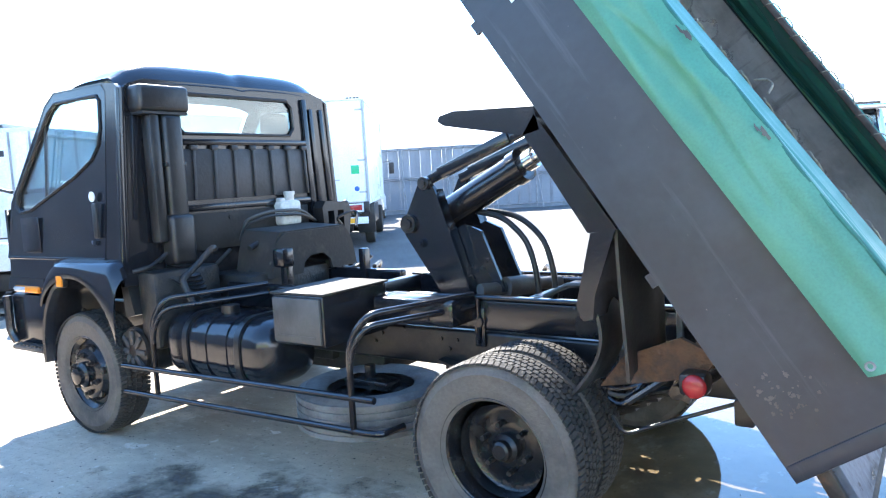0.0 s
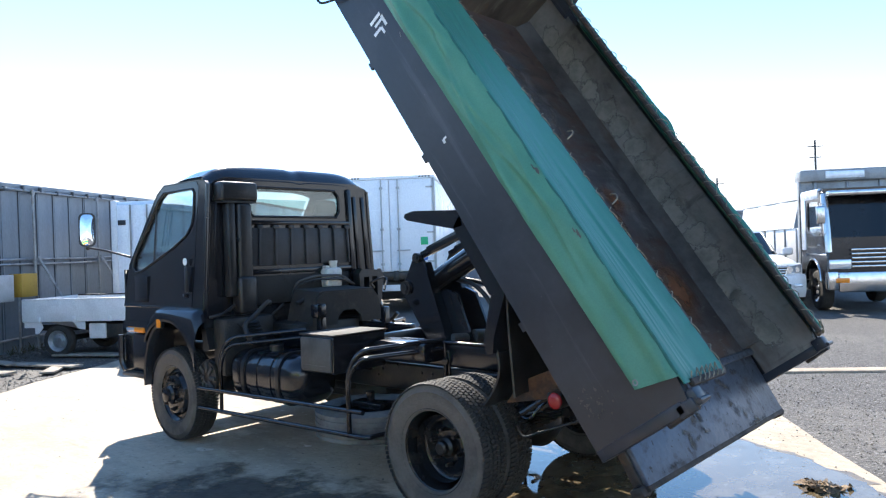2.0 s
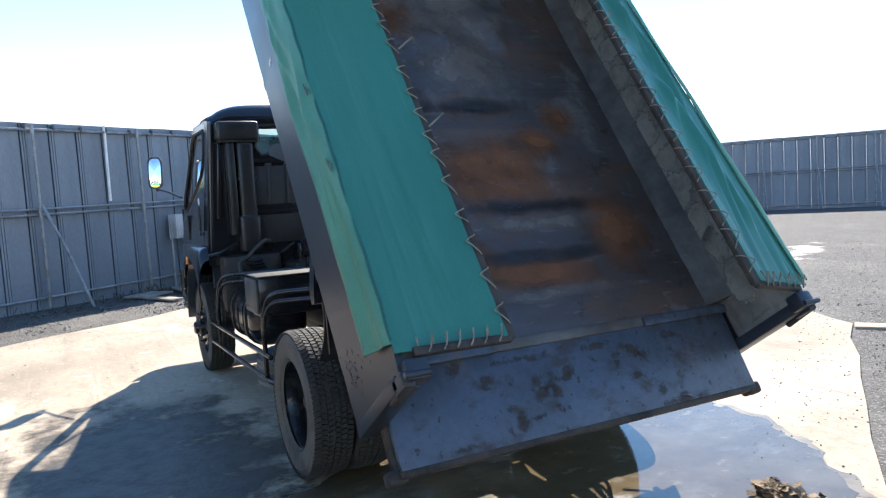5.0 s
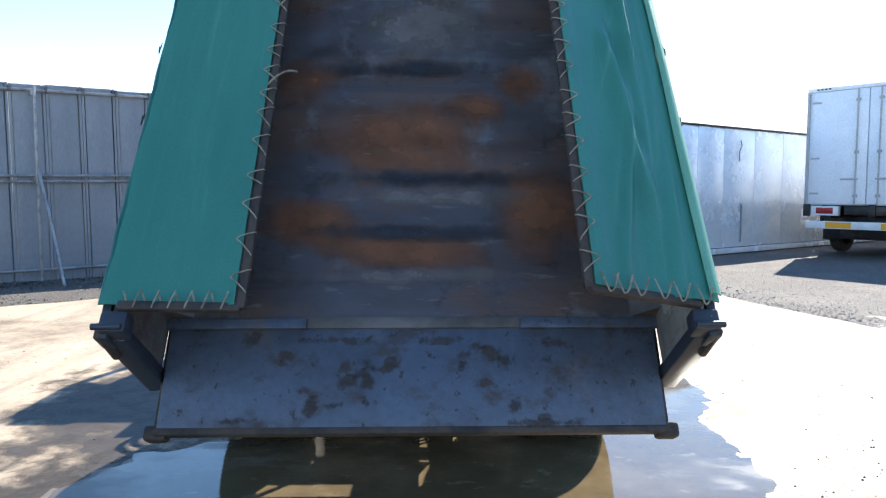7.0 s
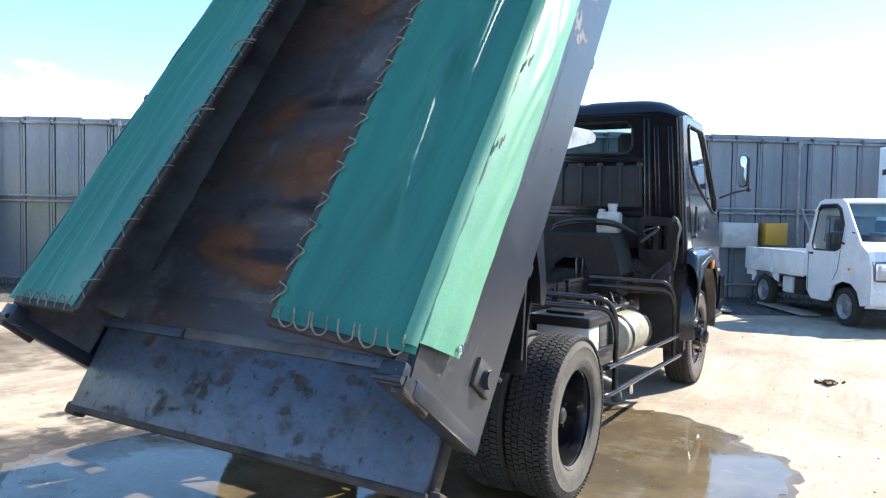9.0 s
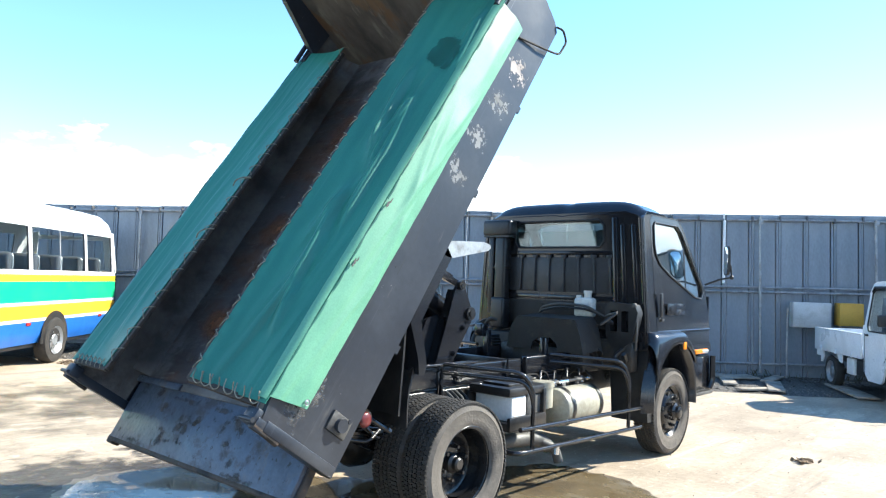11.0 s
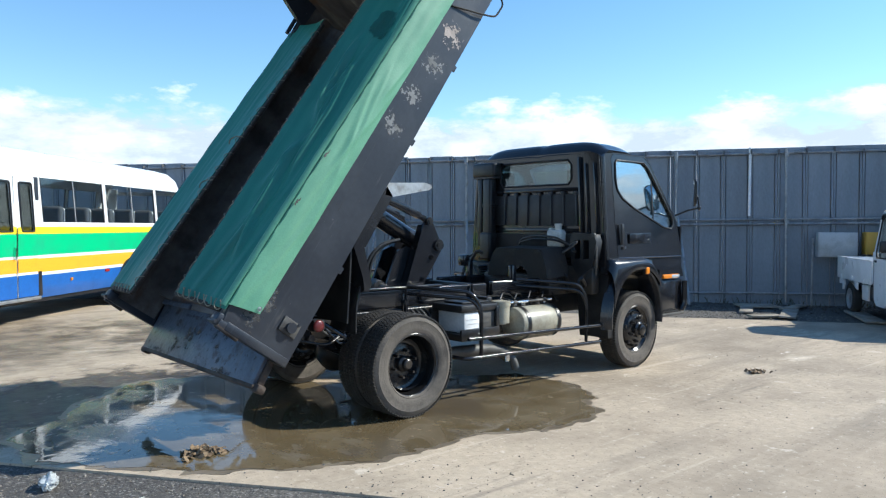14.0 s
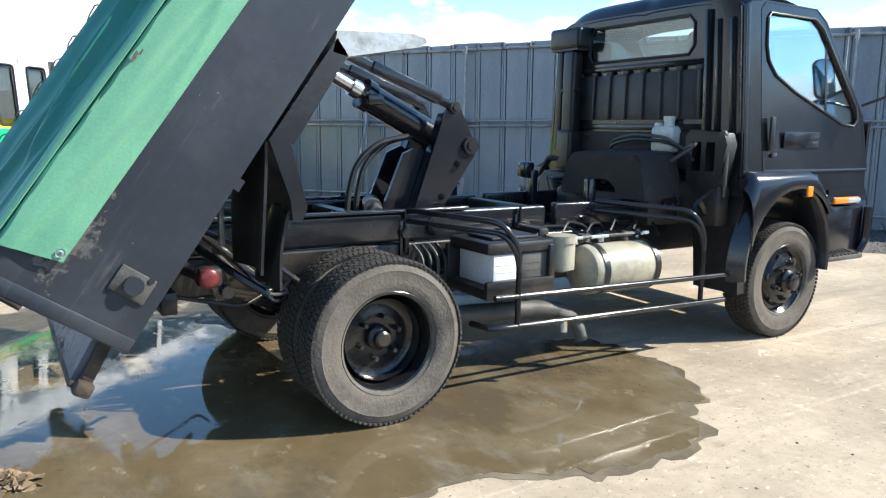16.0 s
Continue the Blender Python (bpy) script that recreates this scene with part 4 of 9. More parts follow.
pipe(bm, [(0.1, 0.30, 0.95), (-0.05, 0.34, 1.02), (-0.14, 0.34, 1.02), (-0.15, 0.34, 0.98)], 0.012)
part("hydraulic_pump", bm, GREYIRON, truck)

# cab
def rrect(w, h, r):
    """A rounded rectangle as an outline round the origin."""
    out = []
    for cx, cy, a0 in ((w / 2 - r, h / 2 - r, 0), (r - w / 2, h / 2 - r, 90), (r - w / 2, r - h / 2, 180), (w / 2 - r, r - h / 2, 270)):
        out += [(cx + r * math.cos(radians(a0 + 18 * k)), cy + r * math.sin(radians(a0 + 18 * k))) for k in range(6)]
    return out


def cab_sheet(u, v):
    """The roof skin: u from the back to the windscreen header, v across."""
    y = (v * 2 - 1)
    yy = max(-1.0, min(1.0, 1.03 * y))
    x = 2.585 + 0.82 * u
    drop = 0.11 * abs(yy) ** 7
    z = 2.258 + 0.136 * (1 - (1 - min(1.0, u / 0.18)) ** 2) - 0.13 * max(0.0, (u - 0.40) / 0.60) ** 2.4 - drop - 0.014 * math.exp(-((yy + 0.05) / 0.06) ** 2) * (u < 0.5)
    if 0.25 < u < 0.75 and abs(yy) < 0.55:
        z += 0.012
    return (x + 0.03 * abs(yy) ** 4 * (0.5 - u), 0.985 * y - 0.02 * y * abs(y) ** 6, z)


bm = surface(B(), cab_sheet, 24, 36, -0.02)
roof = part("cab_roof", bm, BLACK, truck, "black painted cab roof", 60)
WIN_SIDE = [(2.80, 2.15), (2.83, 2.185), (3.32, 2.185), (3.41, 2.13), (3.84, 1.60), (3.85, 1.52), (3.80, 1.475), (3.66, 1.49), (3.10, 1.69), (2.89, 1.79), (2.81, 1.88), (2.79, 1.98)]
for s in (1, -1):
    y0 = s * 0.985
    th = s * 0.03
    bm = B()
    plate(bm, [(2.775, 1.17), (2.745, 1.5), (2.735, 2.20), (2.78, 2.245), (3.34, 2.245), (3.445, 2.17), (3.90, 1.56), (3.985, 1.17)], [WIN_SIDE], "y", y0 - th, th)
    door = part("cab_door", bm, BLACK, truck, "black cab door")
    ring = [Vector((x, y0 + s * 0.006, z)) for x, z in WIN_SIDE]
    bm = B()
    pipe(bm, ring + [ring[0]], 0.009, 6)
    part("window_seal", bm, DARKPLASTIC, door)
    bm = B()
    plate(bm, WIN_SIDE, (), "y", y0 - s * 0.018, s * 0.005)
    pane = part("side_window", bm, GLASS_SIDE, door)
    pane.visible_shadow = False
    bm = B()
    span(bm, (3.47, y0 - s * 0.026, 1.56), (3.49, y0 - s * 0.010, 2.05))
    part("quarter_divider", bm, DARKPLASTIC, door)
    bm = B()
    span(bm, (2.80, y0, 1.30), (2.845, y0 + s * 0.022, 1.52), bev=0.01)
    cyl(bm, (2.86, y0, 1.27), (2.86, y0 + s * 0.012, 1.27), 0.016, seg=14)
    part("door_handle", bm, DARKPLASTIC, door, "black recessed pull handle")
    bm = B()
    if s > 0:
        box(bm, (3.66, y0 + s * 0.001, 1.32), (0.24, 0.009, 0.24), bev=0.02)
    else:
        box(bm, (3.17, y0 + s * 0.001, 1.37), (0.40, 0.009, 0.11), bev=0.03)
    part("door_recess", bm, BLACK, door)
    bm = B()
    cyl(bm, (2.885, y0, 1.275), (2.885, y0 + s * 0.009, 1.275), 0.013, seg=14)
    part("door_lock", bm, CHROME, door)
    if s > 0:
        bm = B()
        cyl(bm, (2.855, y0, 1.56), (2.855, y0 + 0.005, 1.56), 0.032, seg=20)
        part("round_sticker", bm, WHITE, door, "small round white sticker")
    bm = B()
    cyl(bm, (2.622, s * 0.957, 1.05), (2.612, s * 0.957, 2.21), 0.033, seg=16)
    part("cab_corner", bm, BLACK, truck, "rounded glossy rear cab corner")
    # pillar behind the door and side skirt below
    bm = B()
    plate(bm, [(2.60, 1.02), (2.59, 2.2), (2.64, 2.24), (2.78, 2.258), (3.34, 2.256), (3.34, 2.248), (2.77, 2.247), (2.728, 2.20), (2.738, 1.5), (2.766, 1.16), (3.99, 1.16), (4.01, 1.02)], (), "y", y0 - s * 0.034, s * 0.034)
    part("cab_side", bm, BLACK, truck)
    bm = B()
    plate(bm, [(3.34, 2.258), (3.465, 2.18), (3.94, 1.55), (4.02, 1.16), (3.99, 1.16), (3.905, 1.56), (3.45, 2.175), (3.34, 2.255)], (), "y", y0 - s * 0.08, s * 0.08)
    part("windscreen_pillar", bm, BLACK, truck)
    bm = B()
    pipe(bm, [(2.77, y0 + s * 0.004, 1.165), (3.99, y0 + s * 0.004, 1.16)], 0.010, 6)
    part("door_trim", bm, BLACK, truck)
    # front lower corner, arch and bumper
    bm = B()
    plate(bm, [(3.54, 0.93), (3.54, 1.02), (4.01, 1.02), (4.045, 0.93)], (), "y", y0 - s * 0.04, s * 0.05)
    part("corner_panel", bm, BLACK, truck)
    bm = B()
    span(bm, (3.60, y0 - s * 0.02, 0.915), (3.93, y0 + s * 0.03, 0.965), bev=0.018)
    lampo = part("corner_lamp", bm, LENS_O, truck, "orange and clear corner indicator")
    bm = B()
    span(bm, (3.76, y0 - s * 0.015, 0.918), (3.935, y0 + s * 0.034, 0.962), bev=0.018)
    part("clear_section", bm, LENS_W, lampo)
    bm = B()
    span(bm, (3.53, y0 - s * 0.16, 0.53), (4.07, y0 - s * 0.01, 0.90), bev=0.03)
    pipe(bm, rounded([(3.49, y0 + s * 0.01, 0.56), (3.50, y0 + s * 0.02, 0.86), (3.56, y0 + s * 0.02, 0.90)], 0.05), 0.02, 8)
    pipe(bm, rounded([(4.02, y0 + s * 0.0, 0.54), (4.06, y0 + s * 0.02, 0.62), (4.06, y0 + s * 0.02, 0.88)], 0.05), 0.03, 8)
    part("bumper_end", bm, BLACK, truck)
    bm = B()
    span(bm, (3.50, y0 - s * 0.10, 0.50), (4.0, y0 + s * 0.05, 0.535), bev=0.01)
    for k in range(9):
        span(bm, (3.53 + 0.05 * k, y0 - s * 0.08, 0.53), (3.55 + 0.05 * k, y0 + s * 0.045, 0.546))
    part("cab_step", bm, GREYIRON, truck, "ribbed metal cab step")
    # mudguard arch
    bm = B()
    def arch(u, v, s=s, y0=y0):
        a = radians(188 if s < 0 else 128) - radians(196 if s < 0 else 136) * u
        prof = [(0.44, -0.36), (0.45, 0.0), (0.475, 0.075), (0.50, 0.08), (0.535, 0.03), (0.56, -0.02)]
        f = v * (len(prof) - 1)
        i = min(int(f), len(prof) - 2)
        r, yy = (prof[i][n] + (prof[i + 1][n] - prof[i][n]) * (f - i) for n in (0, 1))
        stretch = 1.0 if math.cos(a) < 0 else 0.88
        return (3.06 + r * stretch * math.cos(a), y0 + s * yy, 0.53 + r * 1.08 * math.sin(a))
    surface(bm, arch, 28, 10)
    part("wheel_arch", bm, BLACK, truck, "black plastic flared wheel arch", 60)
    def fender(u, v, s=s, y0=y0):
        a = radians(166) - radians(128) * u
        x0, z0 = 3.06 + 0.49 * math.cos(a), 0.53 + 0.525 * math.sin(a)
        x1, z1 = 3.05 + 0.50 * math.cos(a), 1.155 - 0.30 * max(0.0, (u - 0.72) / 0.28) ** 2 - 0.10 * max(0.0, (0.12 - u) / 0.12)
        k = math.sin(v * math.pi / 2)
        return (x0 + (x1 - x0) * v, y0 + s * (0.085 * (1 - v ** 2.5) + 0.012 * math.sin(math.pi * v)), z0 + (max(z1, z0 + 0.01) - z0) * k)
    bm = surface(B(), fender, 28, 10, 0.012 * -s)
    part("fender", bm, BLACK, truck, "bulging black front fender", 60)
    bm = B()
    span(bm, (2.66, y0 - s * 0.06, 1.085), (3.40, y0 + s * 0.012, 1.14), bev=0.02, seg=3)
    part("arch_top", bm, BLACK, truck)
    bm = B()
    box(bm, (3.17, y0 + s * 0.075, 1.035), (0.075, 0.045, 0.095), bev=0.015)
    ind = part("indicator_housing", bm, DARKPLASTIC, truck)
    bm = B()
    box(bm, (3.165, y0 + s * 0.097, 1.03), (0.062, 0.02, 0.075), bev=0.01)
    part("indicator", bm, LENS_O, ind, "amber side indicator")
    bm = B()
    if s < 0:
        plate(bm, [(2.62, 0.35), (2.57, 0.80), (2.64, 1.06), (2.70, 1.06), (2.66, 0.75), (2.72, 0.35)], (), "y", s * 0.62, s * 0.36)
    else:
        plate(bm, [(2.57, 0.82), (2.64, 1.06), (2.70, 1.06), (2.66, 0.80)], (), "y", s * 0.55, s * 0.40)
    part("mud_flap", bm, DARKPLASTIC, truck, "black front mud flap")
    # mirror
    bm = B()
    m0 = Vector((3.90, s * 1.185, 1.875)) if s < 0 else Vector((4.38, s * 1.16, 1.90))
    root = Vector((3.85, s * 0.99, 1.62))
    face = Matrix.Translation(m0) @ Matrix.Rotation(radians(-53 if s < 0 else -26), 4, "Z") @ Matrix.Rotation(radians(0 if s < 0 else 5), 4, "Y")
    rear = face @ Vector((0.05, 0, -0.06))
    pipe(bm, [root, root.lerp(rear, 0.55) + Vector((0, 0, -0.05)), face @ Vector((0.06, 0, -0.17)), rear, face @ Vector((0.02, 0, -0.02))], 0.011, 14)
    ball(bm, face @ Vector((0.06, 0, -0.17)), 0.024, 12)
    mr = part("mirror_arm", bm, DARKPLASTIC, truck)
    bm = B()
    plate(bm, rrect(0.155 if s < 0 else 0.15, 0.30 if s < 0 else 0.33, 0.05), (), "x", 0.0, 0.018, face)
    plate(bm, rrect(0.12 if s < 0 else 0.11, 0.26, 0.05), (), "x", 0.017, 0.012, face)
    part("mirror_housing", bm, DARKPLASTIC, mr)
    bm = B()
    gw = 0.068 if s < 0 else 0.063
    def bulge(u, v):
        a = 2 * math.pi * u
        cy, cz = math.cos(a), math.sin(a)
        return face @ Vector((-0.0025 - 0.014 * (1 - v * v), gw * v * math.copysign(abs(cy) ** 0.55, cy), (0.141 if s < 0 else 0.151) * v * math.copysign(abs(cz) ** 0.55, cz)))
    surface(bm, bulge, 40, 8)
    bmesh.ops.remove_doubles(bm, verts=bm.verts, dist=0.0001)
    part("mirror_glass", bm, MIRROR, mr, "curved mirror glass reflecting the sky")

# cab back wall
bm = B()
REAR_WIN = [(-0.53, 1.95), (-0.55, 2.0), (-0.55, 2.15), (-0.50, 2.20), (0.50, 2.20), (0.55, 2.15), (0.55, 2.0), (0.50, 1.94), (-0.50, 1.94)]
plate(bm, [(-0.985, 1.0), (-0.985, 2.18), (-0.93, 2.235), (-0.80, 2.275), (0.80, 2.275), (0.93, 2.235), (0.985, 2.18), (0.985, 1.0)], [REAR_WIN[1:]], "x", 2.59, 0.03)
back = part("cab_back", bm, BLACK, truck, "black cab back wall with pressed ribs")
bm = B()
pipe(bm, [(2.588, y, z) for y, z in REAR_WIN[1:]] + [(2.588, *REAR_WIN[1])], 0.012, 6)
part("window_seal", bm, DARKPLASTIC, back)
bm = B()
plate(bm, REAR_WIN[1:], (), "x", 2.602, 0.005)
rw = part("rear_window", bm, GLASS, back)
rw.visible_shadow = False
bm = B()
for y in (-0.68, 0.68):
    span(bm, (2.565, y - 0.028, 1.05), (2.592, y + 0.028, 2.22), bev=0.012)
for y in (-0.76, -0.88, 0.76, 0.88):
    span(bm, (2.575, y - 0.022, 1.40), (2.592, y + 0.022, 2.15), bev=0.01)
span(bm, (2.560, -0.66, 1.865), (2.592, 0.66, 1.905), bev=0.012)
span(bm, (2.570, -0.66, 1.425), (2.592, 0.66, 1.47), bev=0.01)
part("pressed_frame", bm, BLACK, back)
bm = B()
span(bm, (2.578, -0.63, 1.50), (2.592, 0.63, 1.84), bev=0.004)
panel = part("ribbed_panel", bm, CABGREY, back, "dusty grey ribbed panel")
for k in range(8):
    bm = B()
    y = -0.62 + 0.177 * k
    span(bm, (2.560, y - 0.012, 1.50), (2.580, y + 0.012, 1.85), bev=0.006)
    span(bm, (2.556, y - 0.03, 1.83), (2.585, y + 0.03, 1.865), bev=0.008)
    part("rib", bm, CABGREY, panel)
bm = B()
span(bm, (2.574, -0.60, 1.16), (2.592, 0.60, 1.41), bev=0.006)
for k in range(4):
    cyl(bm, (2.574, -0.5 + 0.33 * k, 1.37), (2.566, -0.5 + 0.33 * k, 1.37), 0.015, seg=10)
part("lower_panel", bm, DUSTY, back)
# cab front, floor, inside
bm = B()
plate(bm, [(-0.97, 0.93), (-0.97, 1.50), (0.97, 1.50), (0.97, 0.93)], (), "x", 4.0, 0.03)
span(bm, (4.0, -0.97, 0.5), (4.09, 0.97, 0.88), bev=0.03)
span(bm, (2.63, -0.96, 1.02), (4.0, 0.96, 1.10))
part("cab_front", bm, BLACK, truck)
bm = B()
plate(bm, [(-0.90, 0.02), (0.90, 0.02), (0.88, 0.84), (-0.88, 0.84)], (), "z", 0.0, 0.006, Matrix.Translation((3.99, 0, 1.50)) @ Matrix.Rotation(radians(180), 4, "Z") @ Matrix.Rotation(radians(0), 4, "X") @ Matrix(((0, 0.60, 0, 0), (-1, 0, 0, 0), (0, 0.80, 1, 0), (0, 0, 0, 1))))
ws = part("windscreen", bm, GLASS, truck)
ws.visible_shadow = False
bm = B()
span(bm, (3.55, -0.95, 1.30), (3.98, 0.95, 1.52), bev=0.05)
part("dashboard", bm, DARKPLASTIC, truck)
bm = B()
lathe(bm, [(0.205, -0.015), (0.222, 0.0), (0.205, 0.015), (0.19, 0.0), (0.205, -0.015)], 28, Matrix.Translation((3.42, -0.50, 1.60)) @ Matrix.Rotation(radians(55), 4, "Y") @ Matrix.Rotation(radians(90), 4, "X"))
cyl(bm, (3.42, -0.50, 1.60), (3.62, -0.50, 1.40), 0.03)
part("steering_wheel", bm, DARKPLASTIC, truck)
for y, w in ((-0.5, 0.48), (0.12, 0.40), (0.62, 0.48)):
    bm = B()
    span(bm, (2.85, y - w / 2, 1.22), (3.32, y + w / 2, 1.36), bev=0.05, seg=3)
    box(bm, (2.80, y, 1.62), (0.13, w, 0.60), Matrix.Translation((2.8, y, 1.62)) @ Matrix.Rotation(radians(-8), 4, "Y") @ Matrix.Translation((-2.8, -y, -1.62)), 0.05, 3)
    st = part("cab_seat", bm, SEAT, truck)
    if abs(y) > 0.3:
        bm = B()
        box(bm, (2.74, y, 2.02), (0.11, 0.26, 0.20), None, 0.05, 3)
        part("headrest", bm, SEAT, st)

# the cab leans inwards from the belt line to the roof
for o in truck.children_recursive:
    if o.name.startswith("mirror") or not o.data or min(v.co.x for v in o.data.vertices) < 2.54 or max(v.co.z for v in o.data.vertices) < 1.6:
        continue
    for v in o.data.vertices:
        v.co.y *= 1.0 - 0.085 * max(0.0, min(1.0, (v.co.z - 1.25) / 1.0))
# intake stack, behind the cab on the left
bm = B()
span(bm, (2.455, 0.50, 2.06), (2.60, 0.86, 2.225), bev=0.03, seg=3)
span(bm, (2.465, 0.52, 2.045), (2.585, 0.84, 2.062))
stack = part("intake_head", bm, DARKPLASTIC, truck, "black plastic air intake head")
bm = B()
span(bm, (2.465, 0.56, 1.30), (2.575, 0.70, 2.05), bev=0.03, seg=3)
span(bm, (2.48, 0.715, 1.25), (2.575, 0.79, 2.05), bev=0.02)
span(bm, (2.44, 0.545, 1.10), (2.575, 0.72, 1.42), bev=0.03, seg=3)
span(bm, (2.47, 0.55, 1.72), (2.578, 0.71, 1.75), bev=0.008)
part("intake_duct", bm, DARKPLASTIC, stack)
bm = B()
for k in range(7):
    lathe(bm, [(0.07, -0.014), (0.088, 0.0), (0.07, 0.014)], 18, Matrix.Translation((2.45, 0.64 - 0.012 * k, 1.03 - 0.028 * k)) @ Matrix.Rotation(radians(90), 4, "X"))
part("intake_bellows", bm, DARKPLASTIC, stack)

# engine bay behind and below the cab
bm = B()
def hump(u, v):
    y = 0.24 - 0.84 * v
    k = abs(2 * v - 1)
    z = 1.26 - 0.30 * max(0.0, (k - 0.72) / 0.28) ** 2
    return (2.12 + 0.34 * u, y, z + 0.02 * u)
surface(bm, hump, 6, 24, 0.03)
plate(bm, [(0.24, 0.96), (0.205, 1.12), (0.18, 1.18), (0.15, 1.225), (0.10, 1.25), (-0.46, 1.25), (-0.51, 1.225), (-0.54, 1.18), (-0.565, 1.12), (-0.60, 0.96), (-0.34, 0.96), (-0.32, 1.03), (-0.25, 1.08), (-0.13, 1.08), (-0.06, 1.03), (-0.04, 0.96)], (), "x", 2.105, 0.02)
part("engine_cover", bm, DUSTY, truck, "dusty brown-grey arched engine cover")
bm = B()
span(bm, (2.15, -0.36, 0.62), (3.6, 0.36, 1.0), bev=0.04)
span(bm, (2.2, -0.55, 0.78), (2.55, -0.36, 1.02), bev=0.03)
cyl(bm, (2.0, 0.0, 0.66), (2.3, 0.0, 0.68), 0.16)
cyl(bm, (1.7, 0.0, 0.65), (2.0, 0.0, 0.66), 0.11)
span(bm, (2.45, -0.9, 0.80), (2.58, -0.42, 1.08), bev=0.03)
span(bm, (2.42, 0.40, 0.60), (2.60, 0.9, 1.08), bev=0.03)
part("engine", bm, DARK, truck, "dark oily engine and gearbox")
bm = B()
span(bm, (1.15, -0.30, 0.42), (2.45, 0.30, 0.66), bev=0.05)
cyl(bm, (1.0, 0.0, 0.55), (1.2, 0.0, 0.56), 0.10)
span(bm, (1.5, -0.36, 0.50), (1.75, 0.36, 0.60), bev=0.02)
part("gearbox", bm, DARK, truck, "dark oily gearbox under the frame")
bm = B()
plate(bm, [(-0.64, 1.10), (-0.62, 1.38), (-0.66, 1.43), (-0.92, 1.41), (-0.95, 1.34), (-0.90, 1.08), (-0.82, 1.02), (-0.70, 1.02)],
      [[(-0.68, 1.16), (-0.68, 1.35), (-0.75, 1.35), (-0.75, 1.16)], [(-0.79, 1.16), (-0.79, 1.35), (-0.86, 1.35), (-0.86, 1.16)]], "x", 2.44, 0.10)
part("resonator_box", bm, DARKPLASTIC, truck, "black plastic box with two slots")
bm = B()
span(bm, (2.49, -0.455, 1.27), (2.60, -0.255, 1.455), bev=0.03, seg=3)
cyl(bm, (2.545, -0.38, 1.45), (2.545, -0.38, 1.505), 0.036, seg=18)
box(bm, (2.545, -0.29, 1.462), (0.06, 0.05, 0.03), bev=0.01)
bot = part("coolant_bottle", bm, PLASTIC_W, truck, "translucent white plastic reservoir")
bm = B()
cyl(bm, (2.545, -0.38, 1.495), (2.545, -0.38, 1.522), 0.042, seg=18)
part("cap", bm, PLASTIC_W, bot)
rng = random.Random(4)
for k in range(22):
    bm = B()
    y = rng.uniform(-0.85, 0.85)
    z = rng.uniform(0.95, 1.25)
    x = rng.uniform(2.25, 2.56)
    pts = [Vector((x, y, z))]
    for j in range(4):
        pts.append(pts[-1] + Vector((rng.uniform(-0.10, 0.06), rng.uniform(-0.2, 0.2), rng.uniform(-0.16, 0.08))))
    pipe(bm, pts, rng.choice((0.008, 0.012, 0.02)), 8, 0.1, 3)
    part("hose", bm, rng.choice((DARKPLASTIC, DARK, CHASSIS)), truck)
for k in range(2):
    bm = B()
    pipe(bm, [(2.5, 0.15 - 0.03 * k, 1.20), (2.48, 0.12, 1.31 + 0.03 * k), (2.46, -0.1, 1.36 + 0.03 * k), (2.46, -0.42, 1.35 + 0.03 * k), (2.5, -0.6, 1.28)], 0.012, 8, 0.08)
    part("coolant_hose", bm, GREYIRON if k else DARKPLASTIC, truck)
bm = B()
pipe(bm, [(2.50, -0.905, 1.0), (2.47, -0.93, 1.15), (2.47, -0.93, 1.34), (2.47, -0.90, 1.40)], 0.012)
ball(bm, (2.46, -0.905, 1.40), 0.028, 10)
part("cab_latch_lever", bm, GREYIRON, truck)
# upright post on the left of the frame and lines to the stack
bm = B()
span(bm, (1.86, 0.28, 0.78), (1.92, 0.34, 1.12), bev=0.01)
box(bm, (1.86, 0.36, 1.12), (0.10, 0.10, 0.12), bev=0.02)
part("bed_rest_post", bm, BLACK, truck)
bm = B()
span(bm, (1.80, -0.40, 0.78), (1.86, -0.34, 1.10), bev=0.01)
part("bed_rest_post", bm, BLACK, truck)

# left side: fuel tank, tool box, spare wheel, guard rails
bm = B()
span(bm, (1.46, 0.46, 0.44), (2.44, 0.90, 0.83), bev=0.15, seg=8)
tank = part("fuel_tank", bm, BLACK, truck, "black steel fuel tank with straps", 50)
for x in (1.84, 2.02):
    bm = B()
    plate(bm, [(y + 0.679, z + 0.634) for y, z in rrect(0.454, 0.404, 0.15)], (), "x", x - 0.045, 0.09)
    part("tank_rib", bm, BLACK, tank, "pressed rib")
for x in (1.70, 2.16):
    bm = B()
    plate(bm, [(y + 0.68, z + 0.635) for y, z in rrect(0.464, 0.414, 0.15)], (), "x", x - 0.022, 0.044)
    part("strap", bm, CHASSIS, tank)
bm = B()
cyl(bm, (1.98, 0.70, 0.82), (1.98, 0.70, 0.875), 0.055, seg=20)
part("filler_cap", bm, CHASSIS, tank)
bm = B()
cyl(bm, (2.66, 0.60, 0.58), (2.66, 0.90, 0.58), 0.155, seg=28)
cyl(bm, (2.66, 0.90, 0.58), (2.66, 0.925, 0.58), 0.14, seg=28)
ac = part("air_cleaner", bm, CHASSIS, truck, "round dark air cleaner drum")
for k in range(8):
    bm = B()
    a = 2 * math.pi * k / 8
    box(bm, (0.085, 0, 0), (0.09, 0.02, 0.035), Matrix.Translation((2.66, 0.93, 0.58)) @ Matrix.Rotation(a, 4, "Y"), 0.006)
    part("cover_rib", bm, GREYIRON, ac)
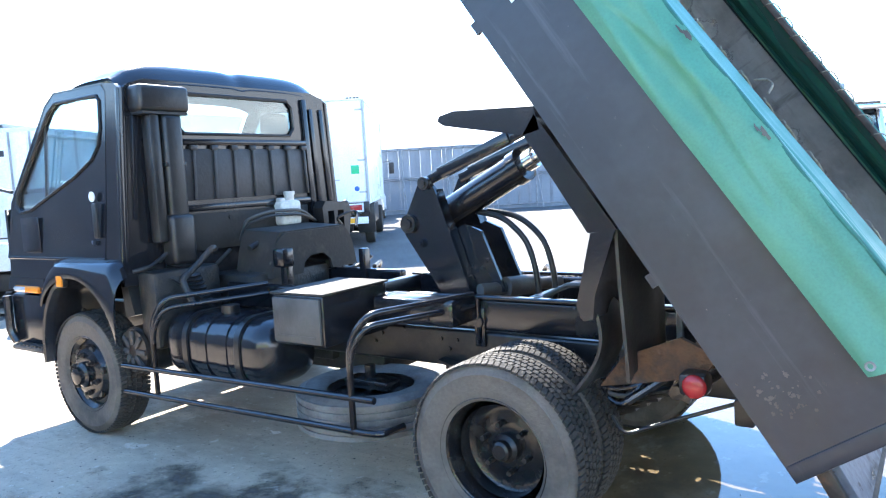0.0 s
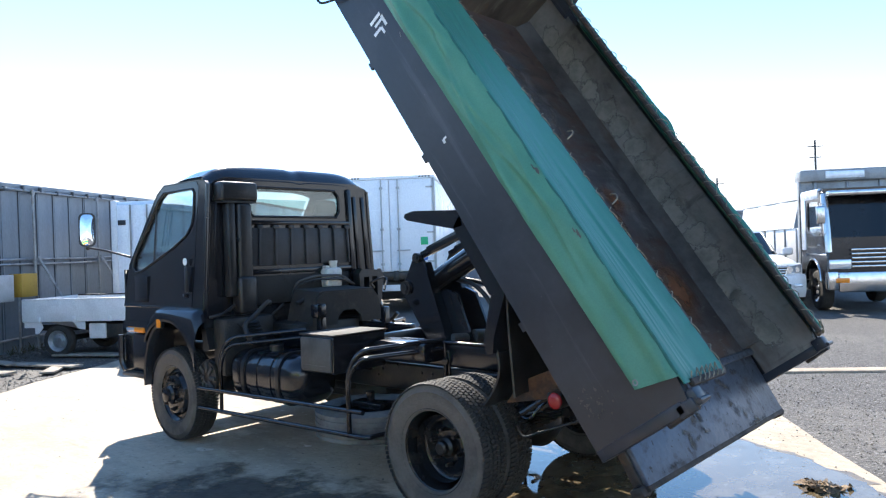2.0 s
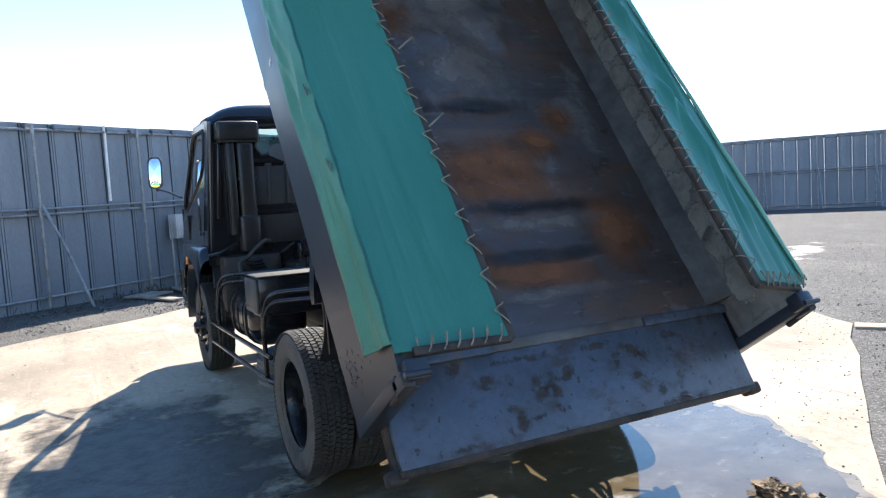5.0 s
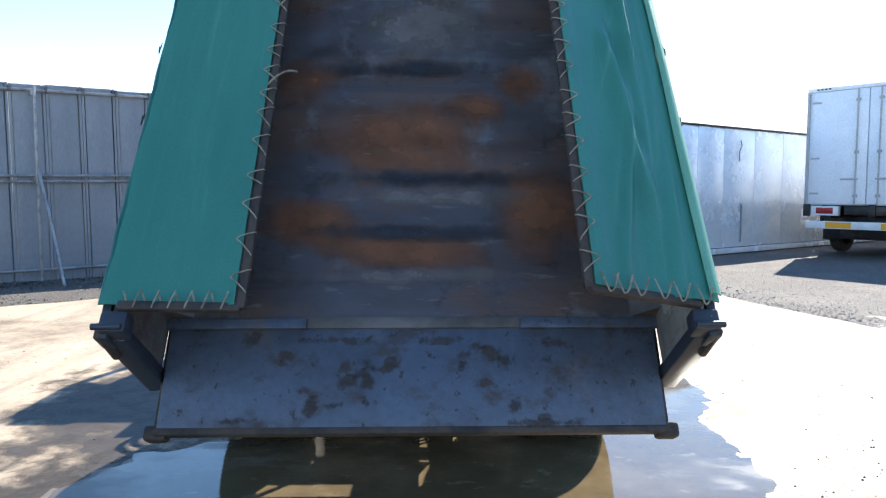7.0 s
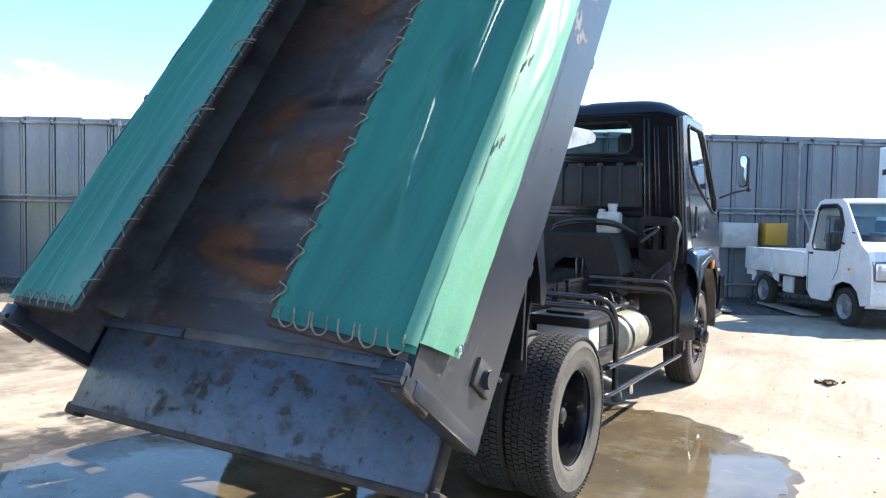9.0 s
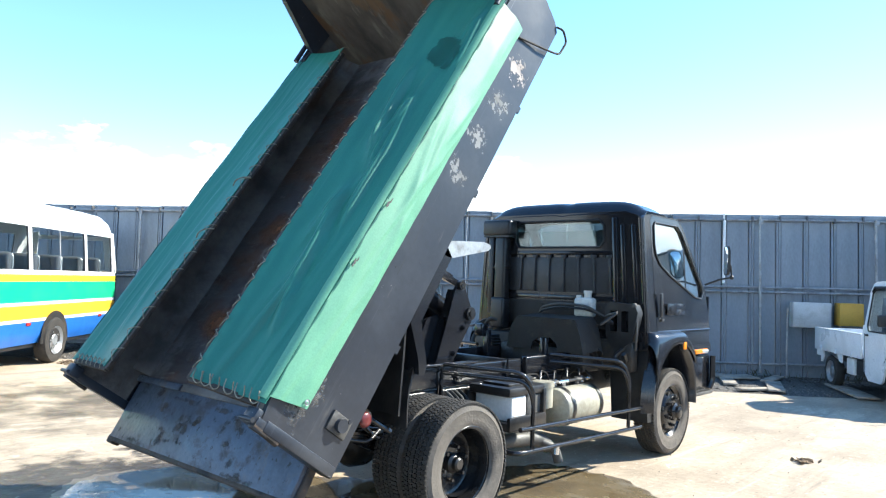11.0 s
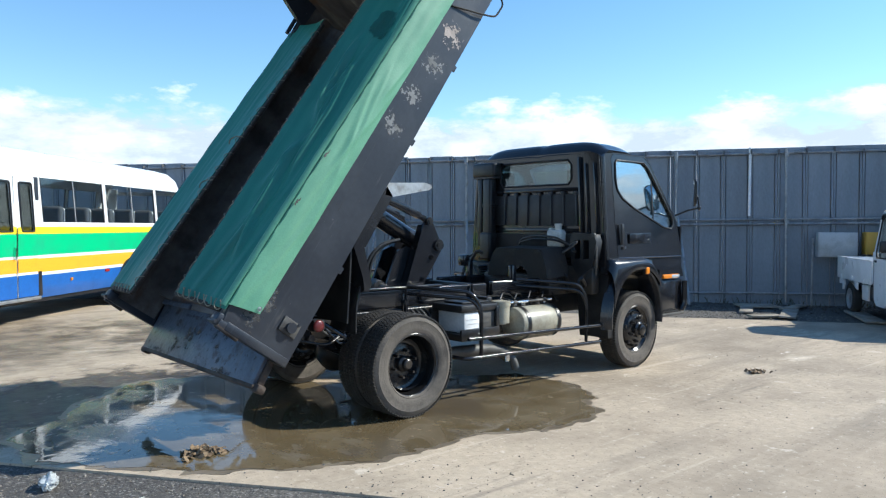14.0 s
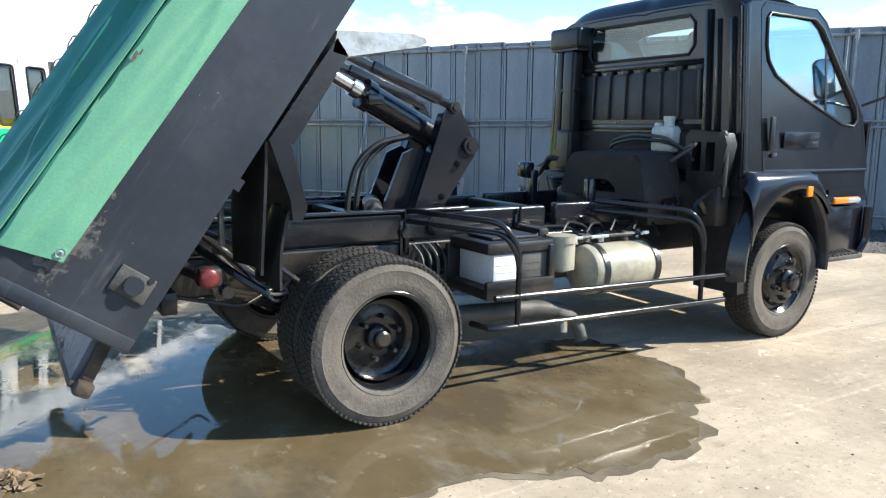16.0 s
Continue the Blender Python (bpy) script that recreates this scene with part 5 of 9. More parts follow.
bm = B()
span(bm, (0.97, 0.46, 0.755), (1.325, 0.955, 1.015), bev=0.012)
tb = part("tool_box", bm, BLACK, truck, "square black steel tool box with a dusty lid")
bm = B()
span(bm, (0.985, 0.952, 0.77), (1.315, 0.972, 1.002), bev=0.012)
span(bm, (1.02, 0.970, 0.80), (1.285, 0.976, 0.81))
part("box_door", bm, GREYIRON, tb, "dusty grey brown door")
bm = B()
span(bm, (0.96, 0.45, 1.015), (1.335, 0.965, 1.027), bev=0.004)
part("box_lid", bm, DUSTY, tb)
bm = B()
span(bm, (0.45, 0.40, 0.82), (0.96, 0.60, 0.96), bev=0.02)
part("valve_box", bm, BLACK, truck)
bm = B()
tyre_mesh(bm)
for v in bm.verts:
    v.co = Matrix.Translation((1.02, 0.58, 0.385)) @ Matrix.Rotation(radians(90), 4, "X") @ v.co
sp = part("spare_tyre", bm, SPARE, truck, "grey dusty spare tyre slung flat under the frame")
for z in (-0.075, -0.038, 0.0, 0.038, 0.075):
    bm = B()
    lathe(bm, [(0.385, z - 0.014), (0.401, z - 0.012), (0.401, z + 0.012), (0.385, z + 0.014)], 64, Matrix.Translation((1.02, 0.58, 0.385)) @ Matrix.Rotation(radians(90), 4, "X"))
    part("tread_rib", bm, SPARE, sp)
bm = B()
lathe(bm, [(0.235, -0.09), (0.22, 0.0), (0.21, 0.05), (0.1, 0.06), (0.0, 0.06)], 32, Matrix.Translation((1.02, 0.58, 0.385)) @ Matrix.Rotation(radians(90), 4, "X"))
cyl(bm, (1.02, 0.58, 0.385), (1.02, 0.58, 0.58), 0.03)
span(bm, (0.86, 0.52, 0.46), (1.16, 0.64, 0.51), bev=0.01)
part("spare_rim", bm, RIM, sp)


def guard(s, x0, x1, xp, xq, ztop):
    y = s * 0.98
    for z in (0.54, 0.375):
        bm = B()
        pipe(bm, [(x0, y - s * 0.16, z), (x0 + 0.02, y - s * 0.02, z), (x0 + 0.09, y, z), (x1, y, z - 0.04)] if z < 0.5 else [(x0 + 0.04, y, z), (x1, y, z - 0.04)], 0.017, 16, 0.05)
        part("guard_rail", bm, BLACK, truck, "black tubular side guard rail")
    for xx, dx in ((xp, -0.38), (xq, -0.44)):
        for k in range(2):
            bm = B()
            pipe(bm, [(xx, y, 0.36), (xx, y, 0.80 - 0.06 * k), (xx - 0.09 + 0.02 * k, y - s * 0.03, ztop - 0.06 * k), (xx + dx, s * 0.45, ztop + 0.03 - 0.06 * k)], 0.016, 16, 0.08)
            part("guard_post", bm, BLACK, truck)


guard(-1, 0.60, 2.48, 0.79, 2.25, 0.93)
guard(1, 0.62, 2.70, 0.80, 2.36, 0.94)

# right side: battery box, filter, air tank, exhaust
bm = B()
span(bm, (0.66, -0.86, 0.50), (1.13, -0.46, 0.56), bev=0.01)
span(bm, (0.66, -0.48, 0.50), (1.13, -0.44, 0.76), bev=0.01)
span(bm, (0.66, -0.875, 0.50), (1.13, -0.845, 0.60), bev=0.008)
span(bm, (1.09, -0.87, 0.50), (1.13, -0.46, 0.78), bev=0.008)
bx = part("battery_tray", bm, CHASSIS, truck)
for x, mt, lb in ((0.815, WHITE, "white battery case"), (1.01, GREYIRON, "dusty grey battery case")):
    bm = B()
    span(bm, (x - 0.09, -0.84, 0.562), (x + 0.09, -0.50, 0.74), bev=0.01)
    for k in range(3):
        span(bm, (x - 0.07, -0.843, 0.60 + 0.04 * k), (x + 0.07, -0.84, 0.606 + 0.04 * k))
    part("battery", bm, mt, bx, lb)
bm = B()
span(bm, (0.67, -0.86, 0.742), (1.13, -0.47, 0.81), bev=0.02)
span(bm, (0.74, -0.80, 0.81), (1.06, -0.55, 0.83), bev=0.01)
part("battery_cover", bm, DARKPLASTIC, bx, "black plastic battery cover")
bm = B()
cyl(bm, (1.30, -0.72, 0.60), (1.30, -0.72, 0.76), 0.082, seg=24)
cyl(bm, (1.30, -0.72, 0.76), (1.30, -0.72, 0.80), 0.092, seg=24)
cyl(bm, (1.30, -0.72, 0.585), (1.30, -0.72, 0.60), 0.05, seg=24)
part("air_dryer", bm, TANKCREAM, truck, "pale grey air dryer canister")
bm = B()
span(bm, (1.18, -0.66, 0.72), (1.26, -0.46, 0.84), bev=0.02)
part("dryer_bracket", bm, CHASSIS, truck)
bm = B()
lathe(bm, [(0.0, -0.31), (0.09, -0.30), (0.145, -0.27), (0.155, -0.24), (0.155, 0.24), (0.145, 0.27), (0.09, 0.30), (0.0, 0.31)], 32, Matrix.Translation((1.74, -0.72, 0.575)) @ Matrix.Rotation(radians(90), 4, "Z"))
at = part("air_tank", bm, TANKCREAM, truck, "cream painted compressed air tank")
for x in (1.54, 1.97):
    bm = B()
    lathe(bm, [(0.162, -0.02), (0.162, 0.02)], 32, Matrix.Translation((x, -0.72, 0.575)) @ Matrix.Rotation(radians(90), 4, "Z"))
    part("tank_strap", bm, CHASSIS, at)
rng = random.Random(9)
for k in range(9):
    bm = B()
    x = 1.42 + 0.07 * k
    cyl(bm, (x, -0.70 + 0.02 * (k % 3), 0.735), (x, -0.70 + 0.02 * (k % 3), 0.79), 0.022, seg=10)
    cyl(bm, (x - 0.03, -0.72, 0.775), (x + 0.04, -0.72, 0.775), 0.014, seg=8)
    part("air_valve", bm, rng.choice((CHASSIS, CHROME, GREYIRON)), truck)
for k in range(5):
    bm = B()
    pipe(bm, [(1.15 + 0.2 * k, -0.66, 0.79), (1.25 + 0.2 * k, -0.60, 0.84 + 0.02 * (k % 2)), (1.5 + 0.15 * k, -0.52, 0.82), (1.7 + 0.1 * k, -0.45, 0.74)], 0.008, 6, 0.05)
    part("air_line", bm, DARKPLASTIC, truck)
for k in range(4):
    bm = B()
    x = 0.45 + 0.05 * k
    pipe(bm, [(x, -0.44, 0.76), (x + 0.02, -0.52, 0.70), (x + 0.01, -0.54, 0.58), (x - 0.02, -0.48, 0.48)], 0.010, 6, 0.05)
    part("brake_hose", bm, DARKPLASTIC if k % 2 else GREYIRON, truck)
bm = B()
pipe(bm, [(0.3, -0.45, 0.42), (0.55, -0.60, 0.37), (1.15, -0.66, 0.36), (1.32, -0.70, 0.335), (1.40, -0.72, 0.27)], 0.055, 14, 0.1)
ex = part("silencer", bm, GREYIRON, truck, "dusty grey exhaust silencer")
bm = B()
pipe(bm, [(1.30, -0.72, 0.32), (1.385, -0.80, 0.27), (1.40, -0.82, 0.17)], 0.038, 14, 0.05)
part("tailpipe", bm, GREYIRON, ex, "short dusty tailpipe")
bm = B()
cyl(bm, (1.115, -0.98, 0.30), (1.115, -0.98, 0.36), 0.02, seg=10)
part("drain_plug", bm, CHROME, truck)

# rear mudguards fixed under the bed
for s in (1, -1):
    lo, hi = (0.70, 1.02) if s > 0 else (-1.02, -0.70)
    bm = B()
    plate(bm, [(-0.25, 1.81), (0.11, 1.825), (0.18, 1.81), (0.19, 1.79), (0.16, 1.77), (-0.20, 1.705), (-0.27, 1.72)], (), "y", lo, hi - lo)
    part("mudguard_lip", bm, BARE if s < 0 else BLACK, truck, "worn bare metal mudguard lip" if s < 0 else "black mudguard lip")
    bm = B()
    plate(bm, [(-0.25, 1.78), (-0.20, 1.71), (-0.45, 1.33), (-0.56, 1.345)], (), "y", lo, hi - lo)
    plate(bm, [(-0.555, 1.345), (-0.46, 1.33), (-0.395, 1.06), (-0.42, 1.0), (-0.46, 1.01), (-0.47, 1.10)], (), "y", lo, hi - lo)
    part("mudguard", bm, BLACK, truck, "black angular rear mudguard")
    bm = B()
    def flap(u, v, s=s):
        z = 1.06 - 0.36 * u
        x = -0.455 + (0.10 * u ** 1.8 - 0.03 * math.sin(u * 3.1) if s > 0 else -0.05 * u)
        return (x + 0.012 * math.sin(9 * v + 4 * u), s * (0.66 + 0.32 * v), z)
    surface(bm, flap, 16, 8, 0.012)
    part("rear_mud_flap", bm, DARKPLASTIC, truck, "hanging black rubber flap", 60)
    bm = surface(B(), lambda u, v, s=s: (-0.575 - 0.02 * math.sin(5 * v + 2 * u), s * (0.60 + 0.40 * v), 1.34 - 0.56 * u), 12, 8, 0.012)
    part("rear_splash_sheet", bm, DARKPLASTIC, truck, "dark rubber splash sheet behind the mudguard", 60)
    bm = B()
    box(bm, (-0.66, s * 0.62, 1.14), (0.025, 0.025, 0.56), None, 0.004)
    part("flap_stay", bm, GALV, truck)

# ---- the raised bed, in its own tilted axes: x along the floor, z up from it ----
bm = B()
span(bm, (0.24, -1.0, 0.01), (3.47, 1.0, 0.045))
bed_part("bed_plate", bm, CHASSIS)


# centre along and across the floor, half sizes, kind
FLOOR_STAINS = ((1.22, 0.05, 0.24, 0.50, BLOTCH_RUST), (0.73, 0.47, 0.17, 0.28, BLOTCH_RUST), (0.58, 0.08, 0.12, 0.42, BLOTCH_RUST), (0.76, -0.56, 0.26, 0.22, BLOTCH_RUST), (1.54, -0.55, 0.16, 0.16, BLOTCH_RUST),
                (1.38, -0.29, 0.13, 0.20, BLOTCH_RUST), (1.56, 0.52, 0.20, 0.26, BLOTCH_RUST), (2.45, 0.35, 0.35, 0.35, BLOTCH_RUST), (1.95, -0.05, 0.34, 0.40, BLOTCH_PALE), (2.45, -0.1, 0.40, 0.50, BLOTCH_PALE),
                (0.86, -0.1, 0.06, 0.55, BLOTCH_PALE), (0.45, 0.1, 0.05, 0.60, BLOTCH_PALE), (1.64, 0.05, 0.07, 0.50, BLOTCH_DARK), (0.96, 0.0, 0.06, 0.60, BLOTCH_DARK), (0.66, -0.05, 0.05, 0.60, BLOTCH_DARK))


def dented(u, v):
    """The floor skin: soft cross ridges over the bearers, and a hollow beaten into its upper middle."""
    x, y = 0.24 + 3.21 * u, -1.0 + 2.0 * v
    edge = min(1.0, 6 * u, 8 * (1 - u)) * min(1.0, 7 * v, 7 * (1 - v))
    z = 0.009 * math.sin(2 * math.pi * x / 0.21 + 0.6 * noise.noise((2 * x, 1.5 * y, 1))) * (0.4 + 0.6 * noise.noise((1.3 * x, 0.9 * y, 4)) ** 2 * 3)
    z += 0.016 * noise.noise((1.9 * x, 2.1 * y, 7)) + 0.006 * noise.noise((5 * x, 5 * y, 3))
    z -= 0.045 * math.exp(-((x - 2.1) / 0.40) ** 2 - ((y + 0.05) / 0.45) ** 2) * 0.4
    z += 0.02 * math.exp(-((x - 1.85) / 0.10) ** 2 - ((y + 0.1) / 0.5) ** 2)
    for cx, cy, turn_, l, w, h in ((2.06, 0.02, 0.35, 0.34, 0.30, 0.075), (2.30, -0.32, -0.5, 0.36, 0.20, 0.055), (2.42, 0.30, 0.9, 0.30, 0.26, -0.05), (1.80, 0.45, 0.2, 0.25, 0.20, -0.03), (2.75, -0.05, 0.1, 0.32, 0.40, 0.05)):
        p, q = (x - cx) * math.cos(turn_) + (y - cy) * math.sin(turn_), (y - cy) * math.cos(turn_) - (x - cx) * math.sin(turn_)
        p += 0.05 * noise.noise((3 * x, 3 * y, cx))
        q += 0.05 * noise.noise((3 * x, 3 * y, cy))
        z += h * max(0.0, 1 - max(p / l if p > 0 else -p / (0.45 * l), abs(q) / w))
    return (x, y, 0.146 + edge * z)


bm = surface(B(), dented, 150, 90)
bed_part("bed_floor", bm, INNER, truck, "rust-streaked bare steel bed floor with dents", 80)
for k, (cx, cy, rx, ry, mt) in enumerate(FLOOR_STAINS):
    bm = surface(B(), lambda u, v: Vector(dented((min(3.40, max(0.27, cx - rx + 2 * rx * u)) - 0.24) / 3.21, (max(-0.97, min(0.97, cy - ry + 2 * ry * v)) + 1.0) / 2.0)) + Vector((0, 0, 0.0012 + 0.0004 * k)), 14, 14)
    bed_part("rust_bloom" if mt is BLOTCH_RUST else "scraped_patch" if mt is BLOTCH_PALE else "oily_stain", bm, mt, truck, "orange rust bloom" if mt is BLOTCH_RUST else "pale scraped steel" if mt is BLOTCH_PALE else "dark oily stain", 80)
for s in (1, -1):
    bm = B()
    # outer skin plate with a slanted front edge
    plate(bm, [(0.0, 0.0), (3.46, 0.0), (3.50, 0.06), (3.58, 0.45), (3.50, 0.50), (0.17, 0.57), (0.02, 0.55)], (), "y", s * 1.05, s * 0.03)
    sp = bed_part("side_panel", bm, BED_BLACK, truck, "black painted steel bed side, scuffed and chipped")
    bm = B()
    plate(bm, [(0.03, 0.145), (3.46, 0.145), (3.46, 0.52), (0.17, 0.56), (0.03, 0.54)], (), "y", s * 1.0, s * 0.045)
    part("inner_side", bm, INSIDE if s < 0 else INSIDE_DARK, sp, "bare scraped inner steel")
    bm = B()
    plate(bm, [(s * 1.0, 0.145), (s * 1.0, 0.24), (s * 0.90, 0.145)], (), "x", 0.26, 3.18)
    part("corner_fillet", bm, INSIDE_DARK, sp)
    bm = B()
    cyl(bm, (0.14, s * 1.04, 0.535), (3.2, s * 1.04, 0.515), 0.026, seg=12)
    part("top_tube", bm, BED_BLACK, sp)
    bm = B()
    span(bm, (0.0, s * 1.042 - 0.044, 0.0), (0.06, s * 1.042 + 0.044, 0.52), bev=0.008)
    part("rear_post", bm, BED_BLACK, sp, "black rear corner post")
    bm = B()
    span(bm, (0.004, s * 1.025 - 0.05, 0.515), (0.085, s * 1.025 + 0.045, 0.595), bev=0.012)
    span(bm, (-0.012, s * 1.06 - 0.022, 0.475), (0.05, s * 1.06 + 0.026, 0.575), bev=0.008)
    cyl(bm, (0.02, s * 0.985, 0.60), (0.02, s * 1.085, 0.60), 0.012, seg=12)
    part("gate_hook", bm, BED_BLACK, sp, "worn steel tailgate hook block")
    bm = B()
    cyl(bm, (-0.006, s * 1.066, 0.40), (0.006, s * 1.066, 0.575), 0.017, seg=10)
    part("corner_rod", bm, RUSTDARK, sp, "rusted corner rod")
    if s < 0:
        bm = B()
        box(bm, (0.24, s * 1.086, 0.125), (0.105, 0.018, 0.145), None, 0.006)
        pl = part("latch_plate", bm, GREYIRON, sp, "square worn latch plate")
        bm = B()
        cyl(bm, (0.24, s * 1.09, 0.125), (0.24, s * 1.122, 0.125), 0.036, seg=20)
        cyl(bm, (0.285, s * 1.09, 0.075), (0.285, s * 1.10, 0.075), 0.012, seg=10)
        part("latch_boss", bm, BED_BLACK, pl)
    bm = B()
    pipe(bm, [(3.05, s * 1.085, 0.30), (3.2, s * 1.11, 0.06), (3.28, s * 1.11, -0.05), (3.32, s * 1.11, -0.09), (3.46, s * 1.11, -0.10), (3.50, s * 1.11, -0.02), (3.48, s * 1.085, 0.03)], 0.008, 8, 0.03)
    part("rope_hook", bm, TREAD, sp)
    bm = B()
    span(bm, (3.08, s * 1.04 - 0.03, 0.50), (3.46, s * 1.04 + 0.03, 0.55), bev=0.01)
    cyl(bm, (3.05, s * 1.065, 0.575), (3.56, s * 1.065, 0.60), 0.020, seg=12)
    cyl(bm, (3.12, s * 1.03, 0.555), (3.60, s * 1.03, 0.575), 0.011, seg=10)
    span(bm, (3.44, s * 1.05 - 0.055, 0.50), (3.58, s * 1.05 + 0.05, 0.60), bev=0.008)
    span(bm, (3.54, s * 1.07 - 0.06, 0.52), (3.66, s * 1.07 + 0.04, 0.575), bev=0.008)
    cyl(bm, (3.60, s * 1.06, 0.50), (3.60, s * 1.06, 0.62), 0.028, seg=12)
    part("cover_spring_box", bm, BED_BLACK, sp, "black hinge box of the tarp frame")
    for x in (0.75, 1.9, 2.65):
        bm = B()
        span(bm, (x, s * 1.06, -0.025), (x + 0.05, s * 1.075, 0.01))
        part("rope_cleat", bm, BED_BLACK, sp)
    # flaking liner on the right wall
    if s < 0:
        rw = random.Random(17)
        for k in range(15):
            x0, z0 = 0.30 + 0.205 * k + rw.uniform(-0.03, 0.03), rw.uniform(0.27, 0.33)
            dx, dz = rw.uniform(0.11, 0.16), rw.uniform(0.09, 0.13)
            bm = surface(B(), lambda a, b: (x0 - dx + 2 * dx * a, -0.998, z0 - dz + 2 * dz * b), 4, 4)
            part("flaked_patch", bm, BLOTCH_WALL, sp, "pale patch of flaked lining")
    # front cheeks
    bm = B()
    plate(bm, [(3.18, 0.50), (3.43, 1.39), (3.50, 1.40), (3.50, 0.50)], (), "y", s * 1.0 - 0.012, 0.045)
    ck = bed_part("hood_cheek", bm, BED_BLACK)
    bm = B()
    plate(bm, [(3.22, 0.52), (3.43, 1.39), (3.64, 1.30), (3.55, 0.56)], (), "y", s * 1.036, s * 0.012)
    part("peeling_side", bm, PEELED_WHITE if s < 0 else BED_BLACK, ck, "white metal where the black paint peels")
bm = B()
plate(bm, [(-1.0, 0.10), (-1.0, 1.40), (-0.66, 1.50), (0.66, 1.50), (1.0, 1.40), (1.0, 0.10)], [[(-0.33, 0.92), (-0.33, 1.19), (0.24, 1.19), (0.24, 0.92)]], "x", 3.45, 0.03)
fw = bed_part("front_wall", bm, FRONTWALL, truck, "brown scraped steel front wall with a mesh window")
bm = B()
span(bm, (3.40, -0.66, 1.475), (3.66, 0.66, 1.505), bev=0.01)
part("hood_top", bm, BED_BLACK, fw)
for s in (1, -1):
    bm = B()
    plate(bm, [(3.40, 0.0), (3.66, 0.0), (3.66, 0.355), (3.40, 0.355)], (), "z", -0.015, 0.03, Matrix.Translation((0, s * 0.66, 1.49)) @ Matrix.Rotation(radians(-16.4 if s > 0 else 16.4 + 180), 4, "X") if s > 0 else Matrix.Translation((0, -0.66, 1.49)) @ Matrix.Rotation(radians(180 + 16.4), 4, "X"))
    part("hood_corner", bm, BED_BLACK, fw)
bm = B()
for k in range(20):
    y = -0.33 + 0.03 * k
    box(bm, (3.465, y, 1.055), (0.004, 0.006, 0.27))
for k in range(13):
    z = 0.92 + 0.0225 * k
    box(bm, (3.468, -0.045, z), (0.004, 0.57, 0.006))
part("wire_mesh", bm, GALV, fw, "galvanised wire mesh in the window")
bm = B()
span(bm, (3.44, -0.34, 0.905), (3.455, 0.25, 0.925)), span(bm, (3.44, -0.34, 1.185), (3.455, 0.25, 1.20))
part("mesh_frame", bm, BED_BLACK, fw)
# underside
bm = B()
for s in (1, -1):
    span(bm, (0.55, s * 0.40 - 0.05, -0.06), (3.4, s * 0.40 + 0.05, 0.09), bev=0.01)
for k in range(9):
    span(bm, (0.35 + 0.37 * k, -1.04, 0.0), (0.43 + 0.37 * k, 1.04, 0.088), bev=0.008)
bed_part("bed_underframe", bm, CHASSIS)
# tailgate, swung down in line with the floor
GATE_M = Matrix.Translation((0.24, 0, 0.148)) @ Matrix.Rotation(radians(-4.8), 4, "Y")
bm = B()
box(bm, (-0.225, 0, -0.03), (0.43, 1.98, 0.045), GATE_M, 0.006)
tg = bed_part("tailgate", bm, GATE, truck, "blue-grey worn steel tailgate hanging open")
bm = B()
box(bm, (-0.44, 0, -0.035), (0.03, 2.0, 0.06), GATE_M, 0.008)
part("gate_lip", bm, RUSTDARK, tg, "rusty bottom lip")
for s in (1, -1):
    bm = B()
    box(bm, (-0.22, s * 0.985, -0.06), (0.46, 0.05, 0.05), GATE_M, 0.01)
    box(bm, (-0.44, s * 1.0, -0.06), (0.06, 0.09, 0.07), GATE_M, 0.015)
    part("gate_arm", bm, RUSTDARK, tg, "rusted side arm with a lug")
    bm = B()
    box(bm, (-0.012, s * 0.72, 0.004), (0.045, 0.57, 0.03), GATE_M, 0.006)
    part("hinge_strip", bm, GATE, tg)
rw = random.Random(41)
STAINS = [(-0.075, -0.12, 0.025, 0.17), (-0.075, 0.30, 0.025, 0.17), (-0.09, -0.56, 0.035, 0.10), (-0.06, 0.09, 0.03, 0.04), (-0.075, 0.66, 0.05, 0.05), (-0.16, -0.52, 0.05, 0.05)]
STAINS += [(rw.uniform(-0.36, -0.10), rw.uniform(-0.55, 0.55), rw.uniform(0.02, 0.05), rw.uniform(0.02, 0.06)) for k in range(22)]
STAINS += [(rw.uniform(-0.42, -0.38), rw.uniform(-0.9, 0.9), 0.02, rw.uniform(0.05, 0.15)) for k in range(4)]
for k, (cx, cy, rx, ry) in enumerate(STAINS):
    bm = surface(B(), lambda u, v: GATE_M @ Vector((cx - rx + 2 * rx * u, cy - ry + 2 * ry * v, -0.0068 + 0.00015 * k)), 3, 3)
    part("gate_stain", bm, BLOTCH_GATE, tg, "dark brown stain")
bm = B()
box(bm, (-0.004, 0.0, -0.012), (0.05, 0.90, 0.03), GATE_M, 0.006)
part("hinge_strip", bm, INSIDE_DARK, tg, "dull brown strip over the hinge")
# flaked patches on the right side panel, and chips on both
rg = random.Random(12)
for k, (u, w, r) in enumerate(((2.86, 0.18, 0.135), (2.54, 0.18, 0.115), (2.21, 0.20, 0.110), (1.89, 0.21, 0.105))):
    bm = surface(B(), lambda a, b: (u - 0.85 * r + 1.7 * r * a, -1.0812, w - r + 2 * r * b), 6, 6)
    bed_part("peeled_patch", bm, BLOTCH_FLAKE_BROWN if k == 0 else BLOTCH_FLAKE, truck, "patch of flaked tan and white old paint" if k == 0 else "patch of flaked grey old paint")
bm = surface(B(), lambda a, b: (0.02 + 0.55 * a, -1.0813, 0.28 + 0.26 * b), 6, 6)
bed_part("scuffed_patch", bm, BLOTCH_SCUFF, truck, "pale rubbed scuffs near the rear corner")
